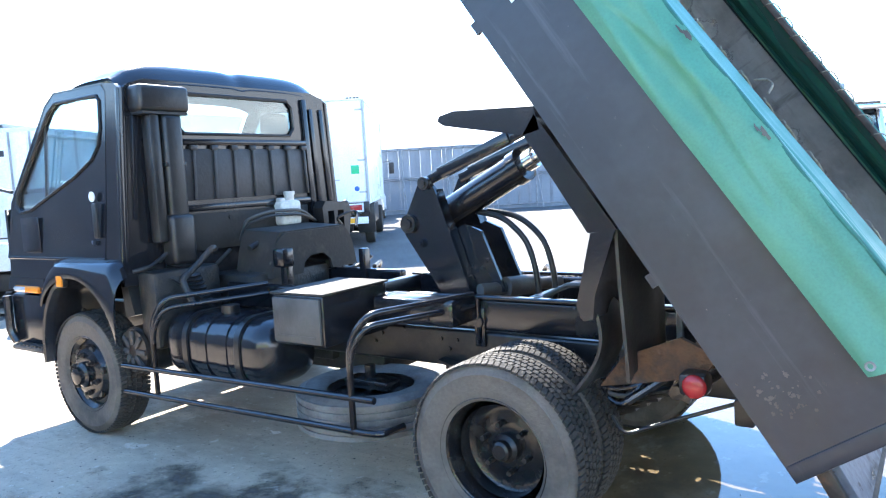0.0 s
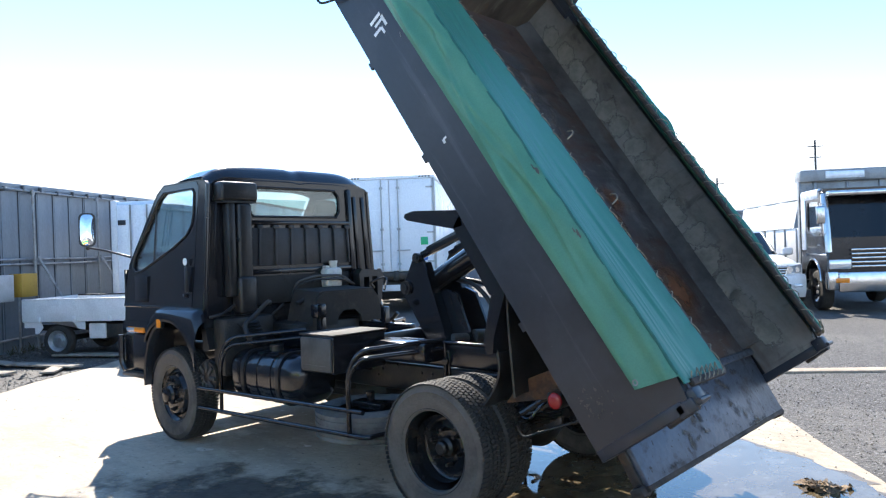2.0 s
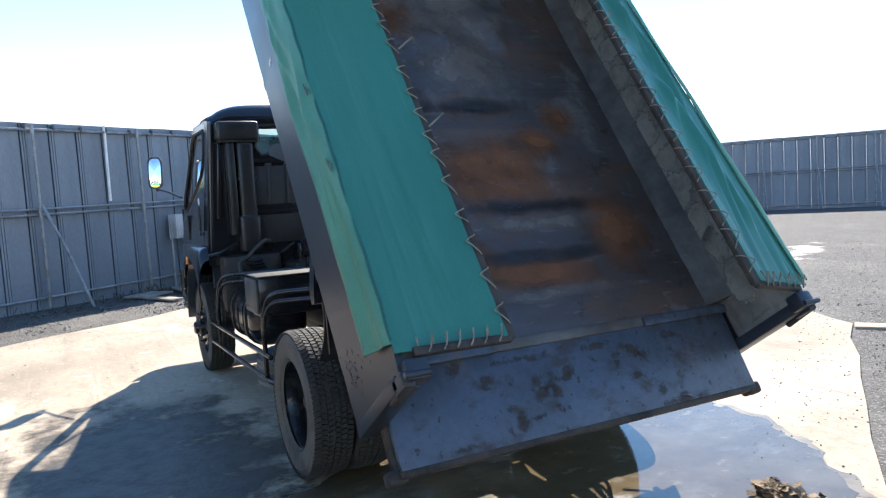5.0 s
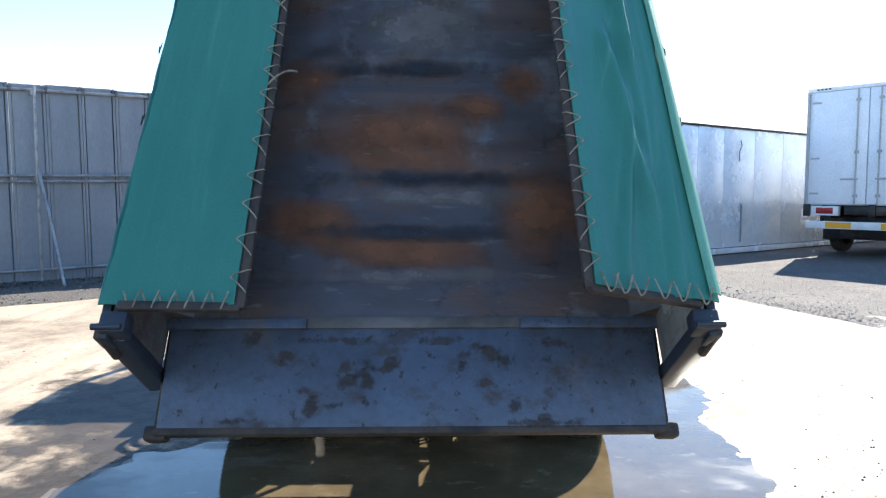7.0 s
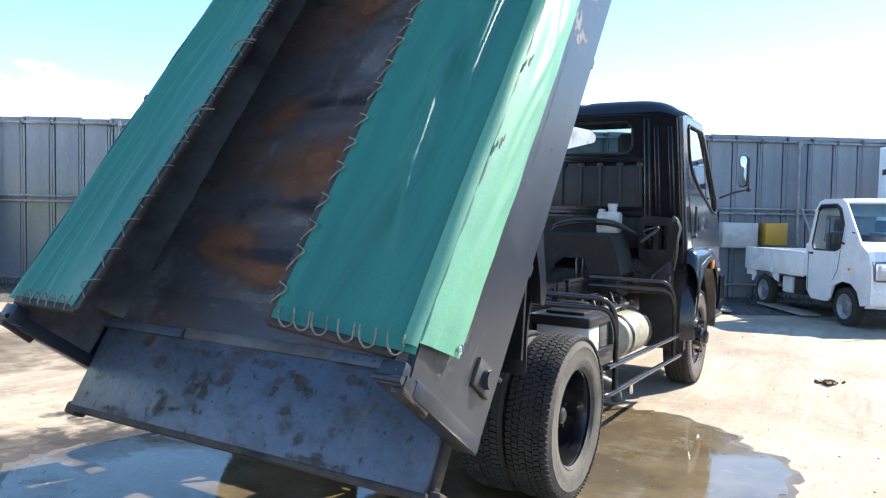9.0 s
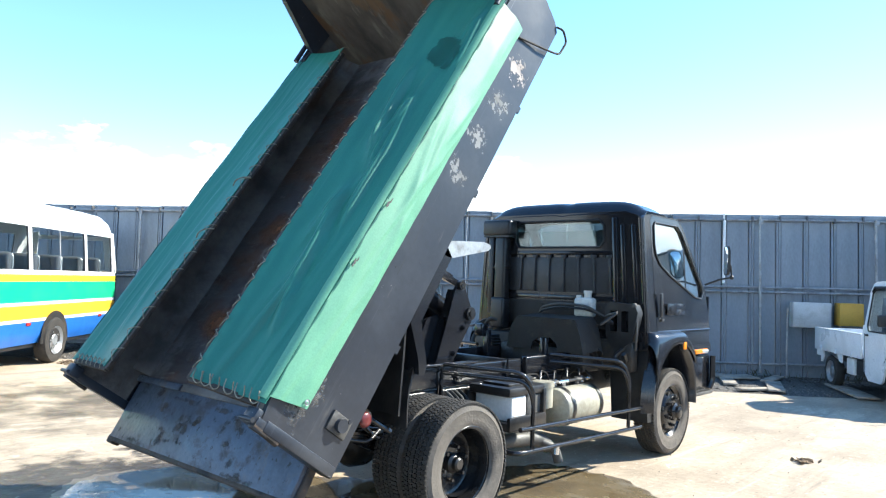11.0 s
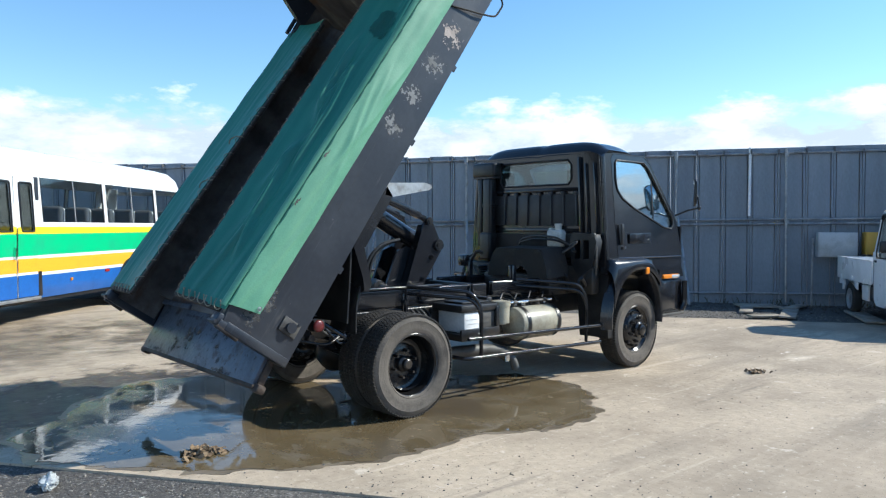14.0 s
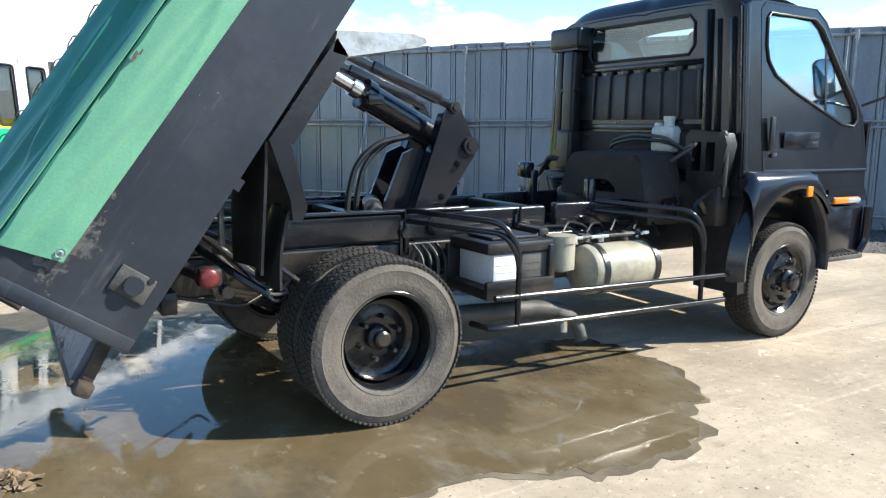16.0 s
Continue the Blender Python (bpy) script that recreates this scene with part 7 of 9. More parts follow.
# heaps of leaves
def leaf_heap(x, y, r, n, seed, label):
    rg = random.Random(seed)
    bm = B()
    for k in range(n):
        d = abs(rg.gauss(0, 0.45)) * r
        a = rg.uniform(0, 6.28)
        h = max(0.006, 0.20 * r * (1 - d / r) * rg.uniform(0.2, 1.0))
        m = Matrix.Translation((d * math.cos(a) * 1.25, d * math.sin(a), h)) @ Euler((rg.uniform(-0.7, 0.7), rg.uniform(-0.7, 0.7), rg.uniform(0, 6.28))).to_matrix().to_4x4()
        l, w = rg.uniform(0.02, 0.05), rg.uniform(0.012, 0.028)
        vs = [bm.verts.new(m @ Vector(p)) for p in ((-l, 0, 0), (-l * 0.3, w, 0.008), (l * 0.5, w * 0.8, 0.004), (l, 0, 0.012), (l * 0.5, -w * 0.8, 0.0), (-l * 0.3, -w, 0.008))]
        bm.faces.new(vs)
    ob = tagged(part("leaf_heap", bm, LEAF), label, "leaf heap", kind="stuff")
    ob.location = (x, y, 0.004)


leaf_heap(-1.60, -0.82, 0.115, 190, 3, "small heap of wet brown leaves beside the puddle")
leaf_heap(3.80, -1.98, 0.09, 26, 5, "few dry brown leaves on the concrete")
leaf_heap(1.4, 8.6, 0.22, 60, 8, "dark leaf litter under the bus wheel")

# ---- small parts shared by the other vehicles ----


def simple_wheel(parent, x, y, side, r, w, rim_mat, name="wheel", rr=0.62):
    bm = B()
    lathe(bm, [(r * rr, w * 0.40), (r * rr * 1.03, w * 0.5), (r * rr * 0.9, w * 0.36), (r * rr * 0.72, w * 0.2), (r * 0.30, w * 0.26), (r * 0.22, w * 0.40), (0.0, w * 0.42)], 28)
    for v in bm.verts:
        v.co.y *= side
    wh = part(name, bm, rim_mat, parent)
    wh.location = (x, y, r)
    bm = B()
    lathe(bm, [(r * rr, -w * 0.45), (r * 0.80, -w * 0.52), (r * 0.95, -w * 0.46), (r, -w * 0.3), (r, w * 0.3), (r * 0.95, w * 0.46), (r * 0.80, w * 0.52), (r * rr, w * 0.45)], 36)
    part("tyre", bm, TREAD, wh)
    for k in range(5):
        a = 2 * math.pi * k / 5
        bm = B()
        cyl(bm, (0.36 * r * math.cos(a), side * w * 0.22, 0.36 * r * math.sin(a)), (0.36 * r * math.cos(a), side * w * 0.34, 0.36 * r * math.sin(a)), 0.045 * r, seg=6)
        part("wheel_nut", bm, rim_mat, wh)
    return wh


# crumpled clear bag and a bent straw on the asphalt beside the slab
CLEAR = mat("clear_plastic", (0.46, 0.48, 0.48), 0.12, other=(0.24, 0.25, 0.25), amount=0.5, scale=14, fine=40, bump=0.15)
bm = B()
bmesh.ops.create_icosphere(bm, subdivisions=4, radius=1.0)
for v in bm.verts:
    d = 1 + 0.34 * noise.noise(v.co * 1.6) + 0.22 * abs(noise.noise(v.co * 4.5)) + 0.06 * noise.noise(v.co * 11)
    v.co = Vector((v.co.x * d * 0.085, v.co.y * d * 0.045, max(-0.9, v.co.z * d) * 0.04 + 0.036))
o = tagged(part("plastic_bag", bm, CLEAR, None, "", 25), "crumpled clear plastic bag on the dark asphalt", "plastic bag")
o.matrix_world = Matrix.Translation((-2.50, -0.80, -0.015)) @ Matrix.Rotation(radians(70), 4, "Z")
bm = B()
pipe(bm, [(-2.35, -1.43, -0.012), (-2.30, -1.37, -0.008), (-2.25, -1.33, -0.006), (-2.20, -1.32, -0.008), (-2.15, -1.305, -0.012)], 0.0025, 6)
tagged(part("straw", bm, PLASTIC_W), "thin bent pale straw on the asphalt", "straw")

# ---- microbus ----
def microbus():
    m = Matrix.Translation((0.537, 9.58, 0)) @ Matrix.Rotation(radians(-135.7), 4, "Z")
    bus = thing("microbus", m, "white microbus with yellow, green, orange and blue stripes", "bus")
    W, X0, X1 = 1.0, -2.68, 5.6
    # cross section from sill to roof centre
    prof = [(0.93, 0.36), (0.985, 0.50), (1.0, 0.78), (1.0, 1.02), (1.0, 1.35), (0.995, 1.46), (0.93, 2.22), (0.86, 2.46), (0.70, 2.60), (0.40, 2.67), (0.0, 2.69)]

    def skin(name, lo, hi, material, label="", off=0.0, x0=X0, x1=X1):
        """A lengthwise band of the body between two heights, on both sides, rounded at the tail and nose."""
        zs = [z for _, z in prof]
        def yz(z):
            for (ya, za), (yb, zb) in zip(prof, prof[1:]):
                if za <= z <= zb:
                    return ya + (yb - ya) * (z - za) / (zb - za)
            return prof[-1][0]
        bm = B()
        n = 5
        ring = [lo + (hi - lo) * k / n for k in range(n + 1)]
        def fn(u, v):
            # u runs round the bus: tail corner, left side, nose
            z = lo + (hi - lo) * v
            y = yz(z) + off
            s = u * 12
            cr = 0.28
            lean = 0.10 * max(0.0, z - 1.4)
            pts = [(x0 + lean - off, 0.0), (x0 + lean - off, y - cr), (x0 + lean + cr * 0.30 - off * 0.7, y - cr * 0.30 ), (x0 + lean + cr, y), (x1 - cr - lean * 4, y), (x1 - lean * 4 - cr * 0.3, y - cr * 0.3), (x1 + off - lean * 4, y - cr), (x1 + off - lean * 4, 0.0)]
            f = u * (len(pts) - 1)
            i = min(int(f), len(pts) - 2)
            x, yy = (pts[i][q] + (pts[i + 1][q] - pts[i][q]) * (f - i) for q in (0, 1))
            return (x, yy, z)
        surface(bm, fn, 28, n)
        def mir(u, v):
            x, y, z = fn(u, v)
            return (x, -y, z)
        surface(bm, mir, 28, n)
        return part(name, bm, material, bus, label, 40)
    skin("skirt", 0.36, 0.71, BLUE, "blue lower band")
    skin("line", 0.71, 0.76, WHITE)
    skin("orange_band", 0.76, 0.97, ORANGE)
    skin("line", 0.97, 1.02, WHITE)
    skin("green_band", 1.02, 1.34, GREEN)
    skin("yellow_band", 1.34, 1.45, YELLOW)
    skin("belt", 1.45, 1.52, WHITE)
    bm = B()
    def roof(u, v):
        f = v * 2 - 1
        k = abs(f)
        q = [(0.0, 2.69), (0.40, 2.67), (0.70, 2.60), (0.86, 2.46), (0.93, 2.24)]
        t = k * 4
        i = min(int(t), 3)
        y, z = (q[i][n] + (q[i + 1][n] - q[i][n]) * (t - i) for n in (0, 1))
        x0, x1 = X0 + 0.08, X1 - 0.35
        tail = max(0.0, 1 - u * 18)
        nose = max(0.0, 1 - (1 - u) * 14)
        x = x0 + (x1 - x0) * u
        return (x + 0.02 * tail, math.copysign(y, f) * (1 - 0.10 * tail ** 2 - 0.1 * nose ** 2), z - 0.22 * tail ** 2 * (z - 2.1) / 0.5 - 0.25 * nose ** 2)
    surface(bm, roof, 48, 24)
    part("bus_roof", bm, WHITE, bus, "white domed roof", 60)
    # window band: pillars, panes, door on the left side
    def lean_y(z):
        return 0.995 - 0.065 * (z - 1.46) / 0.76
    def side_plate(name, x0, x1, z0, z1, material, s, off=0.0, label="", parent=bus, th=0.02):
        bm = B()
        vs = []
        for d in (off, off - th):
            for x, z in ((x0, z0), (x1, z0), (x1, z1), (x0, z1)):
                vs.append(bm.verts.new((x, s * (lean_y(z) + d), z)))
        for f in ((0, 1, 2, 3), (7, 6, 5, 4), (0, 4, 5, 1), (1, 5, 6, 2), (2, 6, 7, 3), (3, 7, 4, 0)):
            bm.faces.new([vs[i] for i in f])
        return part(name, bm, material, parent, label)
    wins = [(-2.26, -1.17), (-1.08, 0.78), (0.88, 2.68), (3.98, 5.1)]
    for s in (1, -1):
        edges = [X0 + 0.30] + [e for w in (wins if s > 0 else [(-2.26, -1.17), (-1.08, 0.78), (0.88, 2.68), (2.78, 4.0), (4.1, 5.1)]) for e in w] + [5.25]
        for k in range(0, len(edges), 2):
            if edges[k + 1] - edges[k] > 0.02:
                side_plate("pillar", edges[k], edges[k + 1], 1.50, 2.26, WHITE, s)
        side_plate("cant_rail", X0 + 0.30, 5.2, 2.20, 2.27, WHITE, s, 0.003)
        for k in range(1, len(edges) - 1, 2):
            a, b = edges[k], edges[k + 1]
            o = side_plate("side_window", a, b, 1.52, 2.205, GLASS_DARK, s, -0.012, "dark tinted sliding window", th=0.006)
            o.visible_shadow = False
            if b - a > 1.2:
                side_plate("sash", (a + b) / 2 - 0.013, (a + b) / 2 + 0.013, 1.52, 2.20, BODYGREY, s, -0.004, "", o, 0.012)
            side_plate("sash", a, a + 0.03, 1.52, 2.2, DARKPLASTIC, s, -0.006, "", o, 0.012)
            side_plate("sash", b - 0.03, b, 1.52, 2.2, DARKPLASTIC, s, -0.006, "", o, 0.012)
    # rounded tail corners beside the rear window
    for s in (1, -1):
        def tail_corner(u, v):
            z = 1.50 + 0.78 * v
            a = u * math.pi / 2
            lean = 0.10 * (z - 1.4)
            return (X0 + lean + 0.32 * (1 - math.sin(a)) - 0.0, s * (lean_y(z) - 0.30 * (1 - math.cos(a))), z)
        bm = surface(B(), tail_corner, 10, 6, 0.02 * s)
        part("tail_corner", bm, WHITE, bus, "rounded white tail corner", 60)
    # folding door, left
    door = None
    for a, b in ((2.86, 3.33), (3.36, 3.83)):
        bm = B()
        plate(bm, [(a, 0.42), (b, 0.42), (b, 2.18), (a, 2.18)], [[(a + 0.09, 1.38), (b - 0.09, 1.38), (b - 0.09, 2.10), (a + 0.09, 2.10)]], "y", 1.004, 0.02)
        for v in bm.verts:
            if v.co.z > 1.46:
                v.co.y -= 0.065 * (v.co.z - 1.46) / 0.76
        d = part("folding_door", bm, WHITE, bus, "white folding door leaf crossed by the stripes")
        for z0, z1, mt in ((0.42, 0.74, BLUE), (0.78, 0.98, ORANGE), (1.02, 1.34, GREEN), (1.345, 1.375, YELLOW)):
            bm = B()
            span(bm, (a + 0.003, 1.0235, z0), (b - 0.003, 1.0275, z1))
            part("door_stripe", bm, mt, d)
        for x0, x1 in ((a + 0.003, a + 0.088), (b - 0.088, b - 0.003)):
            bm = B()
            span(bm, (x0, 1.0235, 1.38), (x1, 1.0275, 1.44))
            part("door_stripe", bm, YELLOW, d)
        bm = B()
        plate(bm, [(a + 0.09, 1.38), (b - 0.09, 1.38), (b - 0.09, 2.10), (a + 0.09, 2.10)], (), "y", 1.008, 0.006)
        for v in bm.verts:
            if v.co.z > 1.46:
                v.co.y -= 0.055
        g = part("door_glass", bm, GLASS_SMOKED, d)
        g.visible_shadow = False
        bm = B()
        pipe(bm, rounded([(a + 0.09, 1.03, 1.38), (b - 0.09, 1.03, 1.38), (b - 0.09, 0.985, 2.10), (a + 0.09, 0.985, 2.10), (a + 0.09, 1.03, 1.38)], 0.05), 0.012, 6)
        part("door_seal", bm, DARKPLASTIC, d)
    bm = B()
    pipe(bm, [(3.42, 1.03, 0.98), (3.42, 1.06, 0.98), (3.42, 1.06, 1.14), (3.42, 1.03, 1.14)], 0.012, 8)
    part("door_pull", bm, CHROME, bus)
    bm = B()
    span(bm, (2.84, 0.95, 0.36), (3.86, 1.06, 0.41), None, 0.01)
    part("door_step", bm, GALV, bus)
    # dark strip standing in for the upright shadow beside the door
    bm = B()
    span(bm, (2.73, 0.97, 0.4), (2.83, 1.012, 2.2), None, 0.01)
    for v in bm.verts:
        if v.co.z > 1.46:
            v.co.y -= 0.062
    part("door_shadow_strip", bm, DARKPLASTIC, bus)
    # wheel arches, wheels, lamps, seats, inside floor
    for x in (0.0, 4.5):
        for s in (1, -1):
            bm = B()
            pts = [(x - 0.46, 0.34)] + [(x + 0.46 * math.cos(a), 0.40 + 0.46 * math.sin(a)) for a in [math.pi - math.pi * k / 14 for k in range(15)]] + [(x + 0.46, 0.34)]
            plate(bm, pts, (), "y", s * 1.006, s * 0.004)
            part("arch_opening", bm, DARK, bus)
            simple_wheel(bus, x, s * 0.94, s, 0.375, 0.21, GALV if x == 0 else WHITE, "wheel", 0.60)
    for x, z, mt in ((1.95, 0.60, LENS_O), (0.85, 0.68, LENS_R), (-1.75, 0.70, LENS_R)):
        bm = B()
        box(bm, (x, 1.0, z), (0.05 if mt is LENS_O else 0.13, 0.03, 0.05), None, 0.01)
        part("side_marker", bm, mt, bus)
    for k in range(7):
        for y in (0.62, -0.62):
            x = -2.0 + 0.78 * k
            if y > 0 and x > 2.4:
                continue
            bm = B()
            box(bm, (x, y, 1.52), (0.13, 0.42, 0.52), None, 0.06, 3)
            st = part("bus_seat", bm, SEAT, bus)
            bm = B()
            pipe(bm, rounded([(x - 0.03, y - 0.215, 1.35), (x - 0.03, y - 0.215, 1.77), (x - 0.03, y + 0.215, 1.77), (x - 0.03, y + 0.215, 1.35)], 0.08), 0.016, 6)
            part("seat_trim", bm, GALV, st)
    bm = B()
    span(bm, (X0 + 0.2, -0.93, 0.60), (5.2, 0.93, 0.68))
    span(bm, (X0 + 0.2, -0.9, 0.30), (5.3, 0.9, 0.37))
    part("bus_floor", bm, DARKPLASTIC, bus)
    bm = B()
    plate(bm, [(-0.88, 1.50), (0.88, 1.50), (0.80, 2.22), (-0.80, 2.22)], [[(-0.7, 1.56), (0.7, 1.56), (0.66, 2.14), (-0.66, 2.14)]], "x", X0 + 0.03, 0.03)
    part("rear_panel", bm, WHITE, bus)
    bm = B()
    plate(bm, [(-0.88, 1.48), (0.88, 1.48), (0.80, 2.24), (-0.80, 2.24)], (), "x", 5.25, 0.02)
    o = part("bus_windscreen", bm, GLASS, bus)
    return bus


microbus()


# ---- small white pickup ----
def kei_truck():
    m = Matrix.Translation((10.54, -1.27, 0)) @ Matrix.Rotation(radians(-147.0), 4, "Z")
    k = thing("mini_pickup", m, "small white flatbed mini truck parked by the fence", "pickup truck")
    # flat bed
    bm = B()
    span(bm, (-0.62, -0.70, 0.62), (1.32, 0.70, 0.68), None, 0.008)
    part("bed_deck", bm, WHITE, k)
    for s in (1, -1):
        bm = B()
        span(bm, (-0.62, s * 0.735 - 0.018, 0.60), (1.32, s * 0.735 + 0.018, 0.98), None, 0.012)
        bd = part("drop_side", bm, WHITE, k, "white drop side")
        bm = B()
        span(bm, (-0.60, s * 0.735 - 0.028, 0.965), (1.30, s * 0.735 + 0.028, 0.99), None, 0.008)
        part("side_cap", bm, DARKPLASTIC if s > 0 else WHITE, bd)
        for x in (-0.3, 0.35, 1.0):
            bm = B()
            box(bm, (x, s * 0.76, 0.64), (0.06, 0.02, 0.09), None, 0.006)
            part("hinge", bm, WHITE, bd)
        bm = B()
        pts = [(-0.30, 0.62), (-0.26, 0.50), (-0.34, 0.40), (-0.40, 0.40), (-0.40, 0.50), (-0.60, 0.50), (-0.60, 0.62)]
        plate(bm, pts, (), "y", s * 0.70, s * 0.02)
        pts = [(-0.32, 0.60), (-0.2, 0.66), (0.26, 0.66), (0.40, 0.48), (0.52, 0.46), (0.52, 0.62), (-0.32, 0.62)]
        plate(bm, pts, (), "y", s * 0.70, s * 0.02)
        part("rear_arch", bm, WHITE, k)
    bm = B()
    span(bm, (-0.64, -0.73, 0.60), (-0.60, 0.73, 0.98), None, 0.012)
    part("tail_board", bm, WHITE, k)
    bm = B()
    span(bm, (1.32, -0.72, 0.62), (1.36, 0.72, 1.12), None, 0.01)
    part("head_board", bm, WHITE, k)
    # chassis
    bm = B()
    for s in (1, -1):
        span(bm, (-0.6, s * 0.36 - 0.03, 0.42), (2.6, s * 0.36 + 0.03, 0.52))
    span(bm, (0.55, -0.62, 0.30), (1.15, 0.62, 0.55), None, 0.03)
    cyl(bm, (0, -0.55, 0.28), (0, 0.55, 0.28), 0.05)
    span(bm, (1.4, -0.6, 0.25), (2.7, 0.6, 0.5), None, 0.03)
    part("chassis", bm, DARK, k)
    # cab
    side = [(1.40, 0.42), (1.38, 1.05), (1.42, 1.62), (1.50, 1.745), (1.60, 1.775), (2.05, 1.77), (2.16, 1.72), (2.68, 1.15), (2.85, 1.05), (2.93, 0.86), (2.96, 0.60), (2.95, 0.36), (2.74, 0.32), (2.66, 0.50), (2.52, 0.60), (2.30, 0.62), (2.10, 0.54), (2.02, 0.34), (1.95, 0.30), (1.55, 0.30)]
    win = [(1.50, 1.12), (1.52, 1.60), (1.60, 1.66), (1.98, 1.66), (2.06, 1.62), (2.22, 1.40), (2.22, 1.08), (2.12, 1.04), (1.56, 1.04)]
    for s in (1, -1):
        bm = B()
        plate(bm, side, [win], "y", s * 0.70, s * 0.03)
        for v in bm.verts:
            if v.co.z > 1.05:
                v.co.y -= s * 0.10 * (v.co.z - 1.05) / 0.7
        cs = part("cab_side", bm, WHITE, k, "white cab door and side")
        bm = B()
        plate(bm, win, (), "y", s * 0.712, s * 0.005)
        for v in bm.verts:
            if v.co.z > 1.05:
                v.co.y -= s * 0.10 * (v.co.z - 1.05) / 0.7
        g = part("door_window", bm, GLASS_DARK, cs)
        g.visible_shadow = False
        bm = B()
        ring = [Vector((x, s * (0.732 - 0.10 * max(0.0, z - 1.05) / 0.7), z)) for x, z in win]
        pipe(bm, ring + [ring[0]], 0.013, 6)
        part("window_seal", bm, DARKPLASTIC, cs)
        bm = B()
        pipe(bm, [ring[1] + Vector((0, 0, 0.03)), ring[2] + Vector((0, s * 0.015, 0.035)), ring[3] + Vector((0, s * 0.015, 0.035)), ring[4] + Vector((0.02, s * 0.015, 0.02)), ring[5]], 0.022, 6)
        part("rain_visor", bm, DARKPLASTIC, cs)
        bm = B()
        box(bm, (1.50, s * 0.735, 0.98), (0.10, 0.025, 0.035), None, 0.012)
        part("door_handle", bm, DARKPLASTIC, cs)
        bm = B()
        pipe(bm, [(1.44, s * 0.733, 0.34), (1.42, s * 0.733, 1.0)], 0.004, 5)
        pipe(bm, [(2.24, s * 0.733, 1.05), (2.18, s * 0.733, 0.75), (2.08, s * 0.733, 0.62)], 0.004, 5)
        part("door_gap", bm, DARKPLASTIC, cs)
        bm = B()
        box(bm, (2.47, s * 0.738, 0.80), (0.05, 0.02, 0.035), None, 0.01)
        part("side_repeater", bm, LENS_O, cs)
        bm = B()
        box(bm, (2.27, s * 0.84, 1.22), (0.07, 0.12, 0.17), None, 0.025, 3)
        cyl(bm, (2.30, s * 0.70, 1.14), (2.28, s * 0.80, 1.18), 0.014)
        part("door_mirror", bm, DARKPLASTIC, k)
    # shell across: roof, bonnet, front
    def across(pts, name, material, label="", w0=0.70, bulge=0.02):
        bm = B()
        n = len(pts) - 1
        def fn(u, v):
            f = u * n
            i = min(int(f), n - 1)
            x, z = (pts[i][q] + (pts[i + 1][q] - pts[i][q]) * (f - i) for q in (0, 1))
            y = (2 * v - 1)
            half = 0.728 - 0.10 * max(0.0, z - 1.05) / 0.7
            return (x - 0.10 * max(0.0, (x - 2.2) / 0.7) * abs(y) ** 3, half * y, z + bulge * (1 - y * y) * (1 if z > 1.5 else 0))
        surface(bm, fn, n * 4, 16, 0.012)
        return part(name, bm, material, k, label, 50)
    across([(1.40, 1.60), (1.50, 1.745), (1.60, 1.775), (2.05, 1.77), (2.16, 1.72)], "cab_roof", WHITE)
    across([(2.62, 1.20), (2.70, 1.14), (2.86, 1.05)], "bonnet", WHITE)
    across([(2.86, 1.05), (2.94, 0.86), (2.965, 0.62)], "nose", WHITE)
    across([(2.965, 0.62), (2.99, 0.56), (2.985, 0.36), (2.94, 0.31)], "bumper", WHITE)
    o = across([(2.15, 1.71), (2.62, 1.20)], "windscreen", GLASS, "", 0.7, 0.0)
    o.visible_shadow = False
    bm = B()
    for s in (1, -1):
        pipe(bm, [(2.16, s * 0.63, 1.72), (2.66, s * 0.715, 1.16)], 0.022, 8)
    pipe(bm, [(2.16, -0.62, 1.72), (2.165, 0.0, 1.735), (2.16, 0.62, 1.72)], 0.015, 6)
    part("screen_frame", bm, WHITE, k)
    bm = surface(B(), lambda u, v: (2.60 + 0.045 * u - 0.05 * abs(2 * v - 1) ** 3, 0.66 * (2 * v - 1), 1.245 - 0.06 * u), 3, 16, 0.012)
    part("cowl", bm, DARKPLASTIC, k, "black cowl under the windscreen", 50)
    bm = B()
    plate(bm, [(-0.66, 0.62), (0.66, 0.62), (0.68, 1.05), (0.60, 1.66), (-0.60, 1.66), (-0.68, 1.05)], [[(-0.5, 1.15), (0.5, 1.15), (0.47, 1.55), (-0.47, 1.55)]], "x", 1.39, 0.02)
    part("cab_back", bm, WHITE, k)
    for s in (1, -1):
        bm = B()
        box(bm, (2.885, s * 0.585, 0.80), (0.13, 0.20, 0.26), Matrix.Rotation(radians(-s * 0), 4, "Z"), 0.03, 3)
        hl = part("headlamp", bm, LENS_W, k, "large clear headlamp")
        bm = B()
        pipe(bm, rounded([(2.952, s * 0.49, 0.675), (2.952, s * 0.68, 0.675), (2.945, s * 0.68, 0.925), (2.945, s * 0.49, 0.925), (2.952, s * 0.49, 0.675)], 0.04), 0.010, 6)
        part("lamp_rim", bm, GREYIRON, hl)
    for j in range(4):
        bm = B()
        span(bm, (2.945, -0.42, 0.70 + 0.045 * j), (2.985, 0.42, 0.722 + 0.045 * j), None, 0.006)
        part("grille_bar", bm, GALV if j else DARKPLASTIC, k)
    bm = B()
    span(bm, (2.975, -0.34, 0.40), (3.003, 0.34, 0.55), None, 0.01)
    gr = part("lower_grille", bm, DARKPLASTIC, k)
    for j in range(3):
        bm = B()
        span(bm, (3.0, -0.33, 0.425 + 0.05 * j), (3.008, 0.33, 0.44 + 0.05 * j))
        part("grille_slat", bm, WHITE, gr)
    bm = B()
